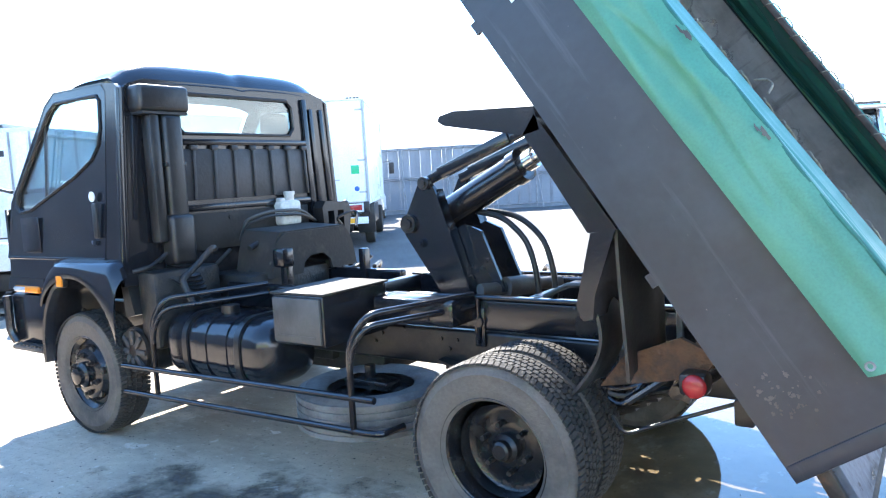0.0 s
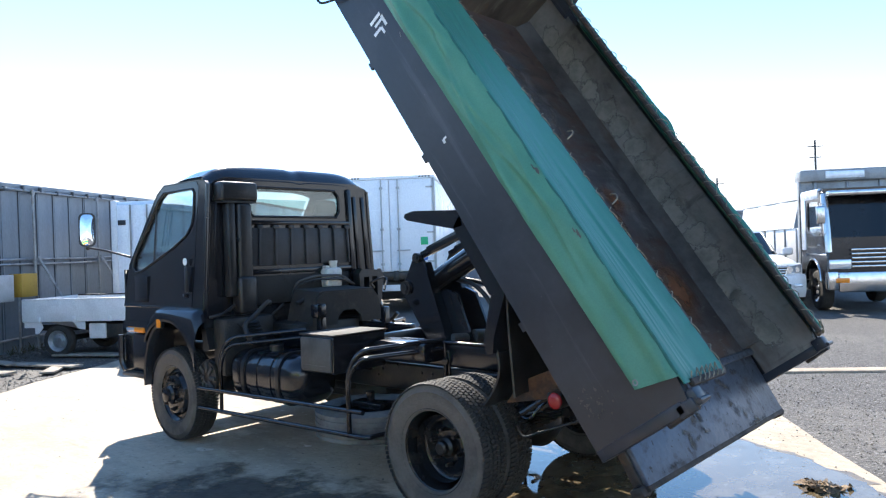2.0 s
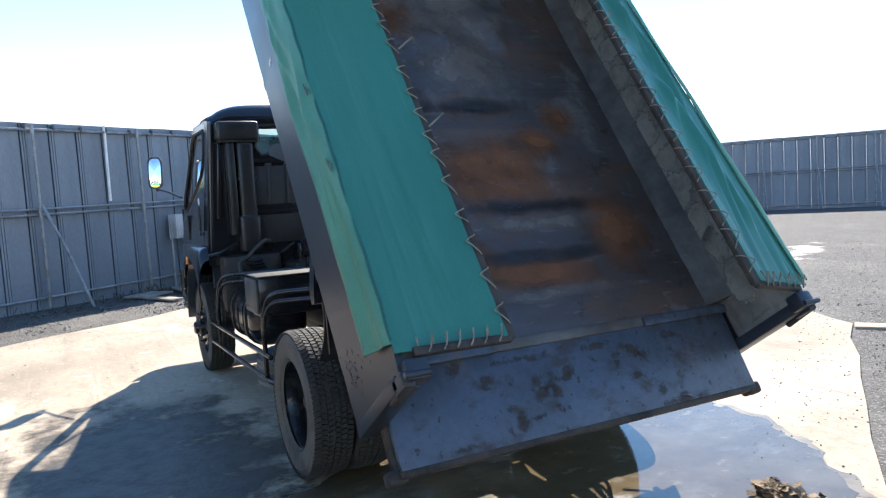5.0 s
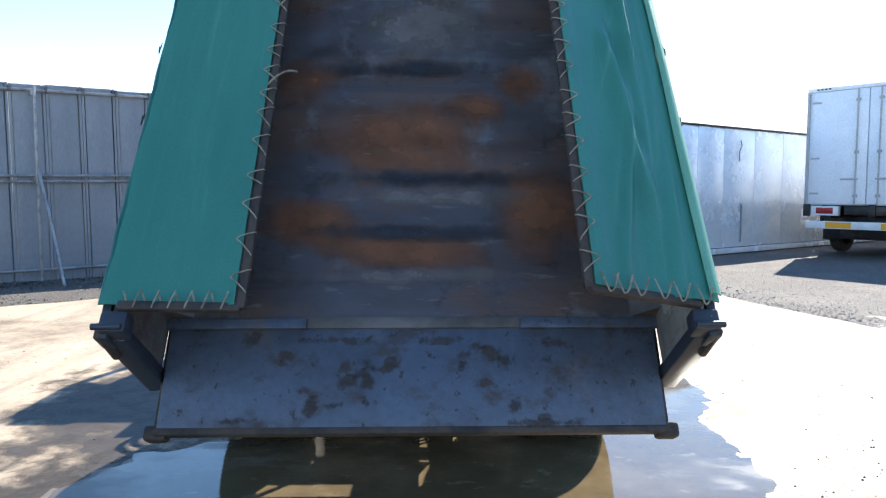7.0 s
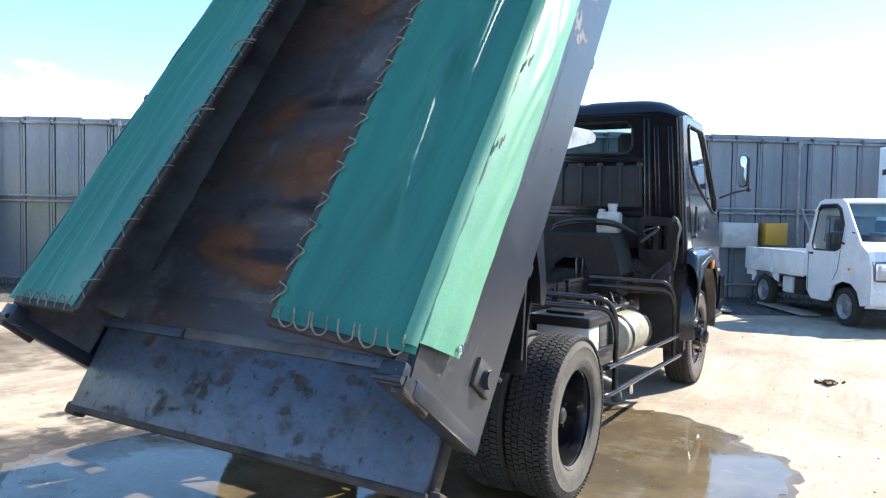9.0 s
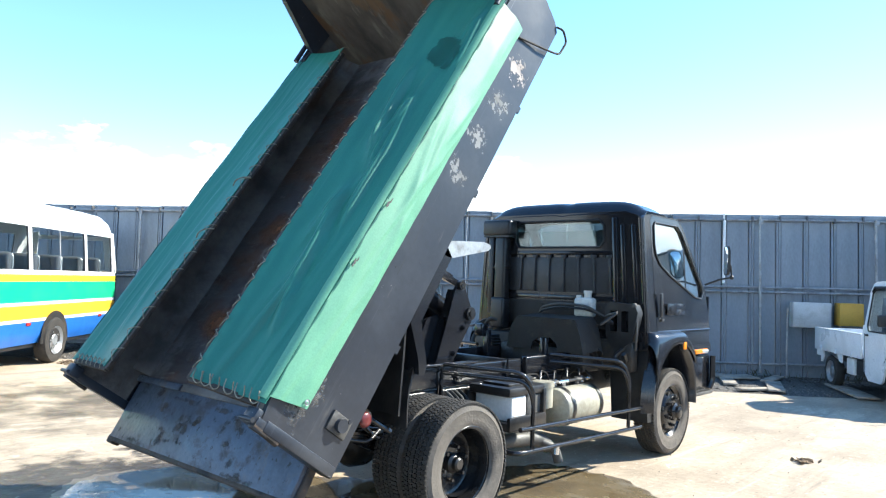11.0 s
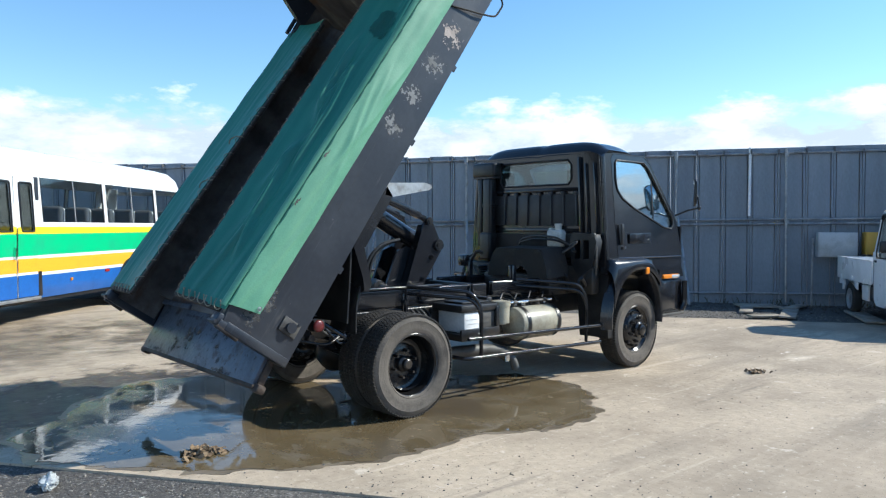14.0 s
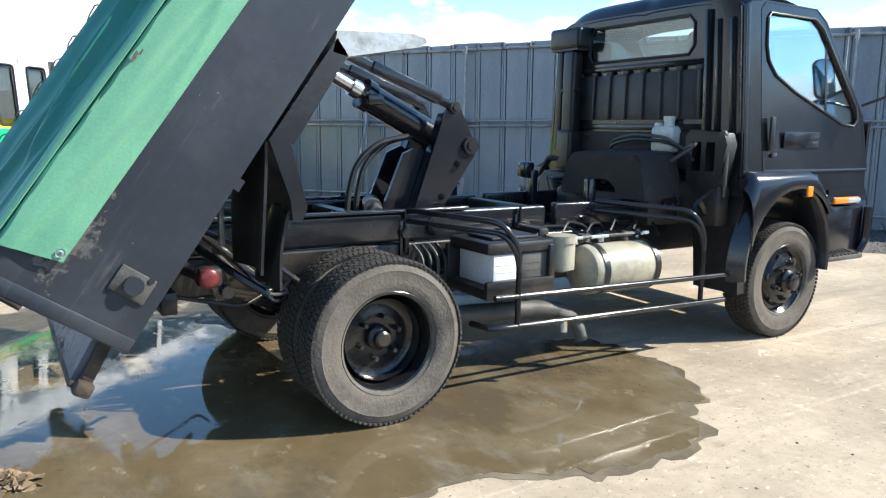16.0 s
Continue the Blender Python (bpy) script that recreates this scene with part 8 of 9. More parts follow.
    for s in (1, -1):
        pipe(bm, [(2.63, s * 0.1, 1.20), (2.60, s * 0.40, 1.225), (2.52, s * 0.55 - 0.2, 1.31)], 0.010, 6)
    part("wiper", bm, DARKPLASTIC, k)
    bm = B()
    box(bm, (3.0, 0, 0.33), (0.02, 0.33, 0.06), None, 0.005)
    part("plate_holder", bm, GREYIRON, k)
    for y in (-0.32, 0.32):
        bm = B()
        span(bm, (1.55, y - 0.22, 0.62), (1.95, y + 0.22, 0.85), None, 0.05, 3)
        span(bm, (1.50, y - 0.22, 0.80), (1.62, y + 0.22, 1.30), None, 0.05, 3)
        box(bm, (1.55, y, 1.40), (0.09, 0.22, 0.18), None, 0.04, 3)
        part("seat", bm, SEAT, k)
    bm = B()
    span(bm, (2.35, -0.62, 0.85), (2.62, 0.62, 1.10), None, 0.04)
    lathe(bm, [(0.16, -0.012), (0.175, 0.0), (0.16, 0.012), (0.15, 0.0), (0.16, -0.012)], 22, Matrix.Translation((2.25, -0.32, 1.10)) @ Matrix.Rotation(radians(50), 4, "Y") @ Matrix.Rotation(radians(90), 4, "X"))
    part("dash", bm, DARKPLASTIC, k)
    for x in (0.0, 2.35):
        for s in (1, -1):
            simple_wheel(k, x, s * 0.635, s, 0.272, 0.145, GALV, "wheel", 0.64)
    for s in (1, -1):
        bm = B()
        span(bm, (0.55, s * 0.60, 0.30), (0.85, s * 0.66, 0.56), None, 0.02)
        part("side_box", bm, WHITE, k)
    return k


kei_truck()


# ---- storage container along the fence ----
def container():
    m = Matrix.Translation(yard(8.58, 5.77)) @ Matrix.Rotation(radians(-55), 4, "Z")
    c = thing("storage_container", m, "silver storage container with a tan painted end", "container")
    L, D, H = 11.6, 2.44, 2.80
    bm = B()
    span(bm, (0.0, 0.05, 0.14), (L, D - 0.05, H - 0.03), None, 0.01)
    part("container_body", bm, SILVER, c)
    x = 0.16
    k = 0
    while x < L - 0.1:
        w = (0.62, 0.95, 0.95, 1.2, 1.2, 1.2)[k % 6] if k else 1.35
        w = min(w, L - 0.06 - x)
        bm = B()
        span(bm, (x, 0.02, 0.16), (x + w - 0.008, 0.05, H - 0.06), None, 0.004)
        part("side_sheet", bm, TAN if x < 1.0 else SILVER, c, "tan brown painted sheet" if x < 1.0 else "dented bare silver sheet")
        x += w
        k += 1
    for xx in (0.05, L - 0.05):
        for yy in (0.05, D - 0.05):
            bm = B()
            box(bm, (xx, yy, H / 2), (0.13, 0.13, H), None, 0.015)
            part("corner_post", bm, TAN if yy < 1 else WHITE, c, "rust-streaked corner post" if yy < 1 else "")
    for yy in (0.03, D - 0.03):
        for z in (0.07, H - 0.04):
            bm = B()
            h = 0.06 if z < 1 else 0.022
            span(bm, (0.0, yy - 0.045, z - h), (L, yy + 0.045, z + h), None, 0.008)
            part("edge_rail", bm, RUSTDARK if z > 1 else SILVER, c)
    for j in range(2):
        y0 = 0.12 + j * 1.10
        bm = B()
        span(bm, (-0.045, y0, 0.16), (0.0, y0 + 1.085, H - 0.10), None, 0.008)
        d = part("container_door", bm, BOXWHITE, c, "white steel container door")
        for q in (0.25, 0.55, 0.85):
            bm = B()
            span(bm, (-0.062, y0 + q * 1.085 - 0.10, 0.25), (-0.045, y0 + q * 1.085 + 0.10, H - 0.2), None, 0.008)
            part("door_rib", bm, BOXWHITE, d)
        for q in (0.40, 0.72):
            bm = B()
            cyl(bm, (-0.085, y0 + q * 1.085, 0.14), (-0.085, y0 + q * 1.085, H - 0.10), 0.017, seg=8)
            box(bm, (-0.075, y0 + q * 1.085, 1.2), (0.05, 0.16, 0.05), None, 0.01)
            part("lock_bar", bm, GALV, d)
    bm = B()
    box(bm, (-0.07, D - 0.25, H - 0.45), (0.02, 0.16, 0.10), None, 0.006)
    part("notice_plate", bm, CABGREY, c)
    bm = B()
    box(bm, (0.95, 0.012, 1.1), (0.42, 0.012, 0.5), None, 0.004)
    part("patch_plate", bm, TAN, c)
    bm = B()
    for q in range(19):
        z, t = H - 0.45 + 0.052 * q, 0.5 * math.pi * (q % 2)
        pipe(bm, [(0.62 + 0.020 * math.cos(a) * math.cos(t), -0.02 + 0.020 * math.cos(a) * math.sin(t), z + 0.034 * math.sin(a)) for a in [math.pi * k / 4 for k in range(9)]], 0.009, 5)
    pipe(bm, [(0.62 + 0.17 - 0.17 * math.cos(a), -0.01, H - 0.30 - 0.17 * math.sin(a)) for a in [0.2 * q for q in range(0, 21)]], 0.008, 6)
    part("hanging_chain", bm, DARK, c)
    bm = B()
    pipe(bm, [(4.0, 0.0, H - 0.30), (4.02, -0.02, H - 0.42), (3.93, -0.02, H - 0.55), (3.96, -0.01, H - 0.75)], 0.010, 6)
    part("cable_tail", bm, DARK, c)
    bm = B()
    cyl(bm, (4.1, 0.0, 0.25), (4.1, 0.0, 1.1), 0.02, seg=8)
    part("drain_pipe", bm, GALV, c)
    return c


container()


# ---- white box lorry ----
def box_lorry():
    m = Matrix.Translation((9.66, -9.74, 0)) @ Matrix.Rotation(radians(-54), 4, "Z")
    c = thing("box_lorry", m, "white box lorry with closed rear doors", "lorry")
    W, L, Z0, Z1 = 2.44, 6.75, 1.08, 3.50   # the rear right lower corner is the origin; y to the left
    bm = B()
    span(bm, (0.03, 0.02, Z0), (L, W - 0.02, Z1), None, 0.02)
    part("cargo_box", bm, BOXWHITE, c, "white panel cargo box")
    for x in (0.03, L - 0.03):
        for y in (0.02, W - 0.02):
            bm = B()
            box(bm, (x, y, (Z0 + Z1) / 2), (0.08, 0.06, Z1 - Z0 + 0.03), None, 0.01)
            part("box_edge", bm, BOXGREY, c)
    for y in (0.02, W - 0.02):
        for z in (Z0, Z1):
            bm = B()
            span(bm, (0.0, y - 0.03, z - 0.04), (L, y + 0.03, z + 0.04), None, 0.01)
            part("box_edge", bm, BOXWHITE, c)
    bm = B()
    span(bm, (-0.02, 0.0, Z1 - 0.02), (0.05, W, Z1 + 0.06), None, 0.01)
    hd = part("header", bm, BOXWHITE, c)
    for y in (0.25, 2.1):
        for q in range(4):
            bm = B()
            box(bm, (-0.024, y - 0.12 + 0.08 * q, Z1 + 0.025), (0.012, 0.05, 0.03), None, 0.003)
            part("marker_lamp", bm, DARK, hd)
    for j in range(2):
        y0 = 0.07 + 1.12 * j
        bm = B()
        span(bm, (-0.03, y0, Z0 + 0.03), (0.02, y0 + 1.10, Z1 - 0.04), None, 0.006)
        d = part("rear_door", bm, BOXWHITE, c, "white rear door with lock bars")
        for q in (0.20, 0.82) if j == 0 else (0.18, 0.80):
            bm = B()
            yy = y0 + (1 - q if j == 0 else q) * 1.10
            if (j == 0 and q < 0.5) or (j == 1 and q < 0.5):
                cyl(bm, (-0.055, yy, Z0 + 0.02), (-0.055, yy, Z1 - 0.03), 0.018, seg=8)
                for z in (Z0 + 0.2, Z0 + 1.1, Z1 - 0.25):
                    box(bm, (-0.045, yy, z), (0.04, 0.09, 0.06), None, 0.008)
                box(bm, (-0.07, yy + (0.12 if j else -0.12), Z0 + 0.55), (0.03, 0.34, 0.035), None, 0.008)
                part("lock_bar", bm, BOXGREY, d)
        for z in (Z0 + 0.25, Z0 + 1.0, Z1 - 0.25):
            bm = B()
            box(bm, (-0.03, y0 + (0.06 if j == 0 else 1.04), z), (0.04, 0.18, 0.04), None, 0.008)
            part("door_hinge", bm, BOXGREY, d)
        if j == 0:
            bm = B()
            box(bm, (-0.033, y0 + 0.22, Z0 + 0.78), (0.006, 0.19, 0.2), None, 0.002)
            part("green_sticker", bm, GREEN, d)
            bm = B()
            cyl(bm, (-0.03, y0 + 0.2, Z0 + 0.33), (-0.036, y0 + 0.2, Z0 + 0.33), 0.06, seg=16)
            part("round_sticker", bm, BLUE, d)
    bm = B()
    span(bm, (-0.02, 0.75, Z0 - 0.2), (0.06, 1.6, Z0 - 0.02), None, 0.01)
    span(bm, (0.05, 0.25, 0.80), (5.8, 0.45, 1.05)), span(bm, (0.05, 1.9, 0.80), (5.8, 2.1, 1.05))
    span(bm, (0.2, 0.2, 1.05), (L, 2.16, Z0))
    part("lorry_frame", bm, CHASSIS, c)
    for y in (0.08, 1.72):
        bm = B()
        span(bm, (-0.03, y, Z0 - 0.22), (0.10, y + 0.55, Z0 - 0.02), None, 0.01)
        lm = part("tail_lamp_unit", bm, WHITE, c)
        bm = B()
        span(bm, (-0.045, y + 0.10, Z0 - 0.18), (-0.02, y + 0.45, Z0 - 0.05), None, 0.008)
        part("tail_lens", bm, LENS_R, lm)
    bm = B()
    span(bm, (-0.02, 0.05, 0.58), (0.05, W - 0.05, 0.74), None, 0.01)
    bp = part("under_run_bar", bm, WHITE, c, "white and orange under-run bar")
    for y in (0.35, 1.45):
        bm = B()
        span(bm, (-0.028, y, 0.60), (-0.018, y + 0.52, 0.72))
        part("reflector", bm, ORANGE, bp)
    for y, s in ((0.02, -1), (W - 0.02, 1)):
        bm = B()
        span(bm, (0.06, y - 0.012, Z0 + 0.02), (L - 0.06, y + 0.012, Z0 + 1.25), None, 0.006)
        sd = part("side_gate", bm, BOXWHITE, c, "white lower side board of the box")
        for x in (2.2, 4.4):
            bm = B()
            box(bm, (x, y + s * 0.016, Z0 + 0.62), (0.07, 0.02, 1.2), None, 0.006)
            part("side_post", bm, BOXWHITE, sd)
        bm = B()
        span(bm, (2.2, y - s * 0.10, 0.45), (4.6, y - s * 0.06, 0.95), None, 0.01)
        part("side_guard", bm, CHASSIS, c)
        bm = B()
        span(bm, (2.5, y - s * 0.55, 0.42), (3.4, y - s * 0.12, 0.90), None, 0.08, 3)
        part("lorry_tank", bm, DARK, c)
    bm = B()
    span(bm, (0.55, 0.50, 0.34), (1.02, W - 0.50, 0.86), None, 0.05)
    cyl(bm, (1.55, 0.2, 0.42), (1.55, W - 0.2, 0.42), 0.11, seg=14)
    span(bm, (1.9, 0.55, 0.40), (5.4, W - 0.55, 0.86), None, 0.04)
    part("lorry_underbody", bm, CHASSIS, c, "dark spare carrier, axle and boxes under the lorry")
    for y in (0.0, 0.98, W - 0.14):
        bm = B()
        span(bm, (-0.06, y, Z0 - 0.24), (0.0, y + 0.14, Z0 + 0.02), None, 0.015)
        part("rubber_buffer", bm, DARKPLASTIC, c, "black rubber dock buffer")
    for y in (0.30, W - 0.35):
        bm = B()
        box(bm, (0.10, y, 0.85), (0.06, 0.08, 0.35), None, 0.01)
        part("bar_bracket", bm, CHASSIS, c)
    for x in (1.55, 5.35):
        for y, s in ((0.13, -1), (W - 0.13, 1)):
            simple_wheel(c, x, y, s, 0.42, 0.24, GREYIRON, "wheel", 0.6)
    for y in (0.02, W - 0.32):
        bm = B()
        span(bm, (0.98, y - 0.06, 0.30), (1.01, y + 0.36, 1.05), None, 0.005)
        part("mud_flap", bm, DARKPLASTIC, c)
    bm = B()
    side = [(L + 0.12, 0.75), (L + 0.12, 2.55), (L + 0.35, 2.75), (L + 1.25, 2.72), (L + 1.75, 1.75), (L + 1.85, 0.60), (L + 1.4, 0.55), (L + 1.2, 0.9), (L + 0.7, 0.95)]
    plate(bm, side, [[(L + 0.45, 1.75), (L + 0.5, 2.45), (L + 1.2, 2.45), (L + 1.6, 1.70)]], "y", 0.10, 0.04)
    plate(bm, side, [[(L + 0.45, 1.75), (L + 0.5, 2.45), (L + 1.2, 2.45), (L + 1.6, 1.70)]], "y", W - 0.14, 0.04)
    span(bm, (L + 0.10, 0.12, 0.75), (L + 0.16, W - 0.12, 2.6)), span(bm, (L + 0.3, 0.12, 2.68), (L + 1.3, W - 0.12, 2.76), None, 0.03)
    span(bm, (L + 1.7, 0.12, 0.6), (L + 1.85, W - 0.12, 1.70), None, 0.03)
    cb = part("lorry_cab", bm, WHITE, c, "white lorry cab")
    for y in (0.115, W - 0.12):
        bm = B()
        plate(bm, [(L + 0.45, 1.75), (L + 0.5, 2.45), (L + 1.2, 2.45), (L + 1.6, 1.70)], (), "y", y, 0.006)
        part("cab_glass", bm, GLASS_TINT, cb)
    for y in (-0.22, W + 0.22):
        bm = B()
        box(bm, (L + 1.85, y, 2.0), (0.08, 0.18, 0.40), None, 0.03, 3)
        pipe(bm, [(L + 1.6, y + (0.3 if y < 0 else -0.3), 2.2), (L + 1.82, y, 2.25)], 0.012)
        part("lorry_mirror", bm, DARKPLASTIC, c)
    return c


box_lorry()


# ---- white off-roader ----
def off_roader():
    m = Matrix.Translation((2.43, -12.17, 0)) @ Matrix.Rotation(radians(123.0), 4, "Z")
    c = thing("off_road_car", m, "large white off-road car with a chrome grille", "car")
    # x forward (front at 0), y left
    def half(x):
        return 0.975 - 0.20 * max(0.0, (x + 0.75) / 0.75) ** 2.4 - 0.12 * max(0.0, (-4.4 - x) / 0.55) ** 2

    def top(x):
        hood = 1.235 - 0.16 * max(0.0, (x + 1.35) / 1.3) ** 1.5 - 0.05 * max(0.0, (x + 0.25) / 0.25) ** 2
        return hood if x > -1.4 else 1.235

    def shell(u, v):
        x = -4.95 + 4.93 * u
        k = 2 * v - 1
        w, h = half(x), top(x)
        sec = [(0.0, h + 0.015), (0.55 * w, h + 0.008), (0.80 * w, h - 0.01), (0.93 * w, h - 0.07), (0.985 * w, h - 0.20), (w, 0.86), (0.995 * w, 0.70), (0.97 * w, 0.45), (0.90 * w, 0.36)]
        f = abs(k) * (len(sec) - 1)
        i = min(int(f), len(sec) - 2)
        y, z = (sec[i][q] + (sec[i + 1][q] - sec[i][q]) * (f - i) for q in (0, 1))
        return (x, math.copysign(y, k) if k else 0.0, z)
    body = part("body_shell", surface(B(), shell, 44, 48), WHITE, c, "rounded white bodywork", 45)

    def cabin(a, t, off=0.0):
        """The greenhouse: angle a round it, t from the belt (0) to the roof edge (1)."""
        x0, x1 = -4.86 + 0.22 * t, -1.28 - 0.86 * t
        cx, ax, b = (x0 + x1) / 2, (x1 - x0) / 2 + off, 0.905 - 0.185 * t ** 1.2 + off
        ca, sa = math.cos(a), math.sin(a)
        return Vector((cx + ax * math.copysign(abs(ca) ** 0.33, ca), b * math.copysign(abs(sa) ** 0.33, sa), 1.19 + 0.62 * t))
    bm = B()
    def green(u, v):
        a = 2 * math.pi * u
        if v < 0.6:
            return cabin(a, v / 0.6)
        k = 1 - (v - 0.6) / 0.4
        p, q = cabin(a, 1.0), Vector((-3.35, 0, 1.81))
        r = q.lerp(p, k)
        return (r.x, r.y, 1.81 + 0.085 * (1 - k ** 5))
    surface(bm, green, 96, 20)
    part("cabin", bm, WHITE, c, "white roof and pillars", 60)

    def turn(f):
        return math.acos(math.copysign(abs(f) ** (1 / 0.33), f))

    def pane(name, a0, a1, t0, t1):
        bm = surface(B(), lambda u, v: cabin(a0 + (a1 - a0) * u, t0 + (t1 - t0) * v, 0.008), 14, 6)
        return part(name, bm, GLASS_TINT, c, "dark tinted glass", 60)
    e = math.asin(0.90 ** (1 / 0.33))
    pane("windscreen", -e, e, 0.08, 0.93)
    pane("rear_glass", math.pi - e, math.pi + e, 0.15, 0.85)
    for s in (1, -1):
        for f0, f1 in ((0.80, 0.30), (0.25, -0.28), (-0.33, -0.86)):
            pane("side_glass", s * turn(f0), s * turn(f1), 0.10, 0.86)
        bm = B()
        box(bm, (-1.60, s * 1.06, 1.30), (0.13, 0.24, 0.18), None, 0.05, 3)
        box(bm, (-1.62, s * 0.94, 1.24), (0.08, 0.14, 0.05), None, 0.02)
        part("door_mirror", bm, WHITE, c)
        bm = B()
        span(bm, (-1.5, s * 0.93, 0.36), (-3.4, s * 1.00, 0.42), None, 0.02)
        part("side_step", bm, GALV, c)
        bm = B()
        span(bm, (-1.45, s * 0.965, 0.60), (-3.45, s * 0.99, 0.66), None, 0.01)
        part("side_moulding", bm, GALV, c)
        for x in (-1.42, -2.50, -3.55):
            bm = B()
            pipe(bm, [(x, s * 0.978, 0.48), (x, s * 0.982, 0.86), (x, s * 0.965, 1.06), (x, s * 0.905, 1.18)], 0.004, 5)
            part("door_gap", bm, DARKPLASTIC, c)
        # tall wrap-round headlamp in a dark surround
        def lamp(u, v, s=s, d=0.0):
            y = 0.52 + 0.36 * u
            x = 0.075 - 0.26 * (y / 0.93) ** 3 + d
            return (x + 0.02, s * y, 0.845 + 0.175 * v - 0.03 * v * (1 - u) + 0.02 * u)
        bm = surface(B(), lamp, 10, 6, 0.012)
        hl = part("headlamp", bm, LENS_W, c, "clear wrap-round headlamp", 60)
        for y in (0.60, 0.76):
            bm = B()
            x = 0.075 - 0.26 * (y / 0.93) ** 3 + 0.03
            cyl(bm, (x - 0.05, s * y, 0.925), (x + 0.012, s * y, 0.925), 0.062, seg=20)
            part("lamp_bowl", bm, CHROME, hl)
        bm = B()
        box(bm, (0.03, s * 0.74, 0.595), (0.10, 0.17, 0.07), Matrix.Rotation(-s * 0.25, 4, "Z"), 0.02)
        part("fog_lamp", bm, LENS_W, c)
        for x in (-0.92, -3.95):
            bm = B()
            pts = [(x + 0.47 * math.cos(math.pi * k / 14), 0.40 + 0.47 * math.sin(math.pi * k / 14)) for k in range(15)]
            plate(bm, [(x + 0.47, 0.34)] + pts + [(x - 0.47, 0.34)], (), "y", s * 0.955, s * 0.028)
            part("arch_opening", bm, DARK, c)
            simple_wheel(c, x, s * 0.87, s, 0.39, 0.27, GALV, "wheel", 0.66)

    def across(pts, name, material, wide, label="", bow=0.24, lift=0.0):
        n = len(pts) - 1
        def fn(u, v):
            f = u * n
            i = min(int(f), n - 1)
            x, z = (pts[i][q] + (pts[i + 1][q] - pts[i][q]) * (f - i) for q in (0, 1))
            y = 2 * v - 1
            return (x - bow * abs(y) ** 3, wide * y, z - lift * y * y)
        return part(name, surface(B(), fn, n * 4, 24, 0.02), material, c, label, 50)
    across([(-0.02, 1.055), (0.055, 1.02), (0.075, 0.90), (0.08, 0.80)], "front_panel", WHITE, 0.90, "", 0.24, 0.01)
    across([(0.075, 0.81), (0.135, 0.76), (0.145, 0.62), (0.13, 0.46), (0.05, 0.33)], "front_bumper", WHITE, 0.97, "white front bumper", 0.27)
    bm = B()
    plate(bm, [(-0.47, 0.79), (-0.54, 1.01), (0.54, 1.01), (0.47, 0.79)], (), "x", 0.05, 0.05)
    gr = part("grille", bm, DARK, c)
    for j in range(4):
        bm = B()
        w = 0.48 + 0.018 * j
        span(bm, (0.085, -w, 0.81 + 0.055 * j), (0.125, w, 0.84 + 0.055 * j), None, 0.01)
        part("grille_bar", bm, CHROME, gr)
    bm = B()
    pipe(bm, rounded([(0.11, -0.48, 0.79), (0.11, 0.48, 0.79), (0.11, 0.56, 1.02), (0.11, -0.56, 1.02), (0.11, -0.48, 0.79)], 0.05), 0.014, 6)
    part("grille_rim", bm, CHROME, gr)
    bm = B()
    lathe(bm, [(0.045, 0.0), (0.062, 0.02), (0.085, 0.0)], 24, Matrix.Translation((0.125, 0, 0.91)) @ Matrix.Rotation(radians(90), 4, "Z"))
    part("badge_ring", bm, CHROME, gr)
    for y0, y1 in ((-0.60, -0.20), (0.20, 0.60)):
        bm = B()
        span(bm, (0.07, y0, 0.56), (0.155, y1, 0.63), None, 0.02)
        part("air_intake", bm, DARK, c)
    bm = B()
    span(bm, (0.13, -0.17, 0.55), (0.165, 0.17, 0.68), None, 0.006)
    part("plate_holder", bm, WHITE, c)
    across([(-4.93, 1.20), (-4.97, 1.0), (-4.97, 0.45)], "tailgate", WHITE, 0.90, "", -0.1)
    bm = B()
    span(bm, (-4.8, -0.80, 0.30), (-0.15, 0.80, 0.70))
    span(bm, (-4.6, -0.70, 0.70), (-1.5, 0.70, 1.18))
    part("underbody", bm, DARK, c)
    return c


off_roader()


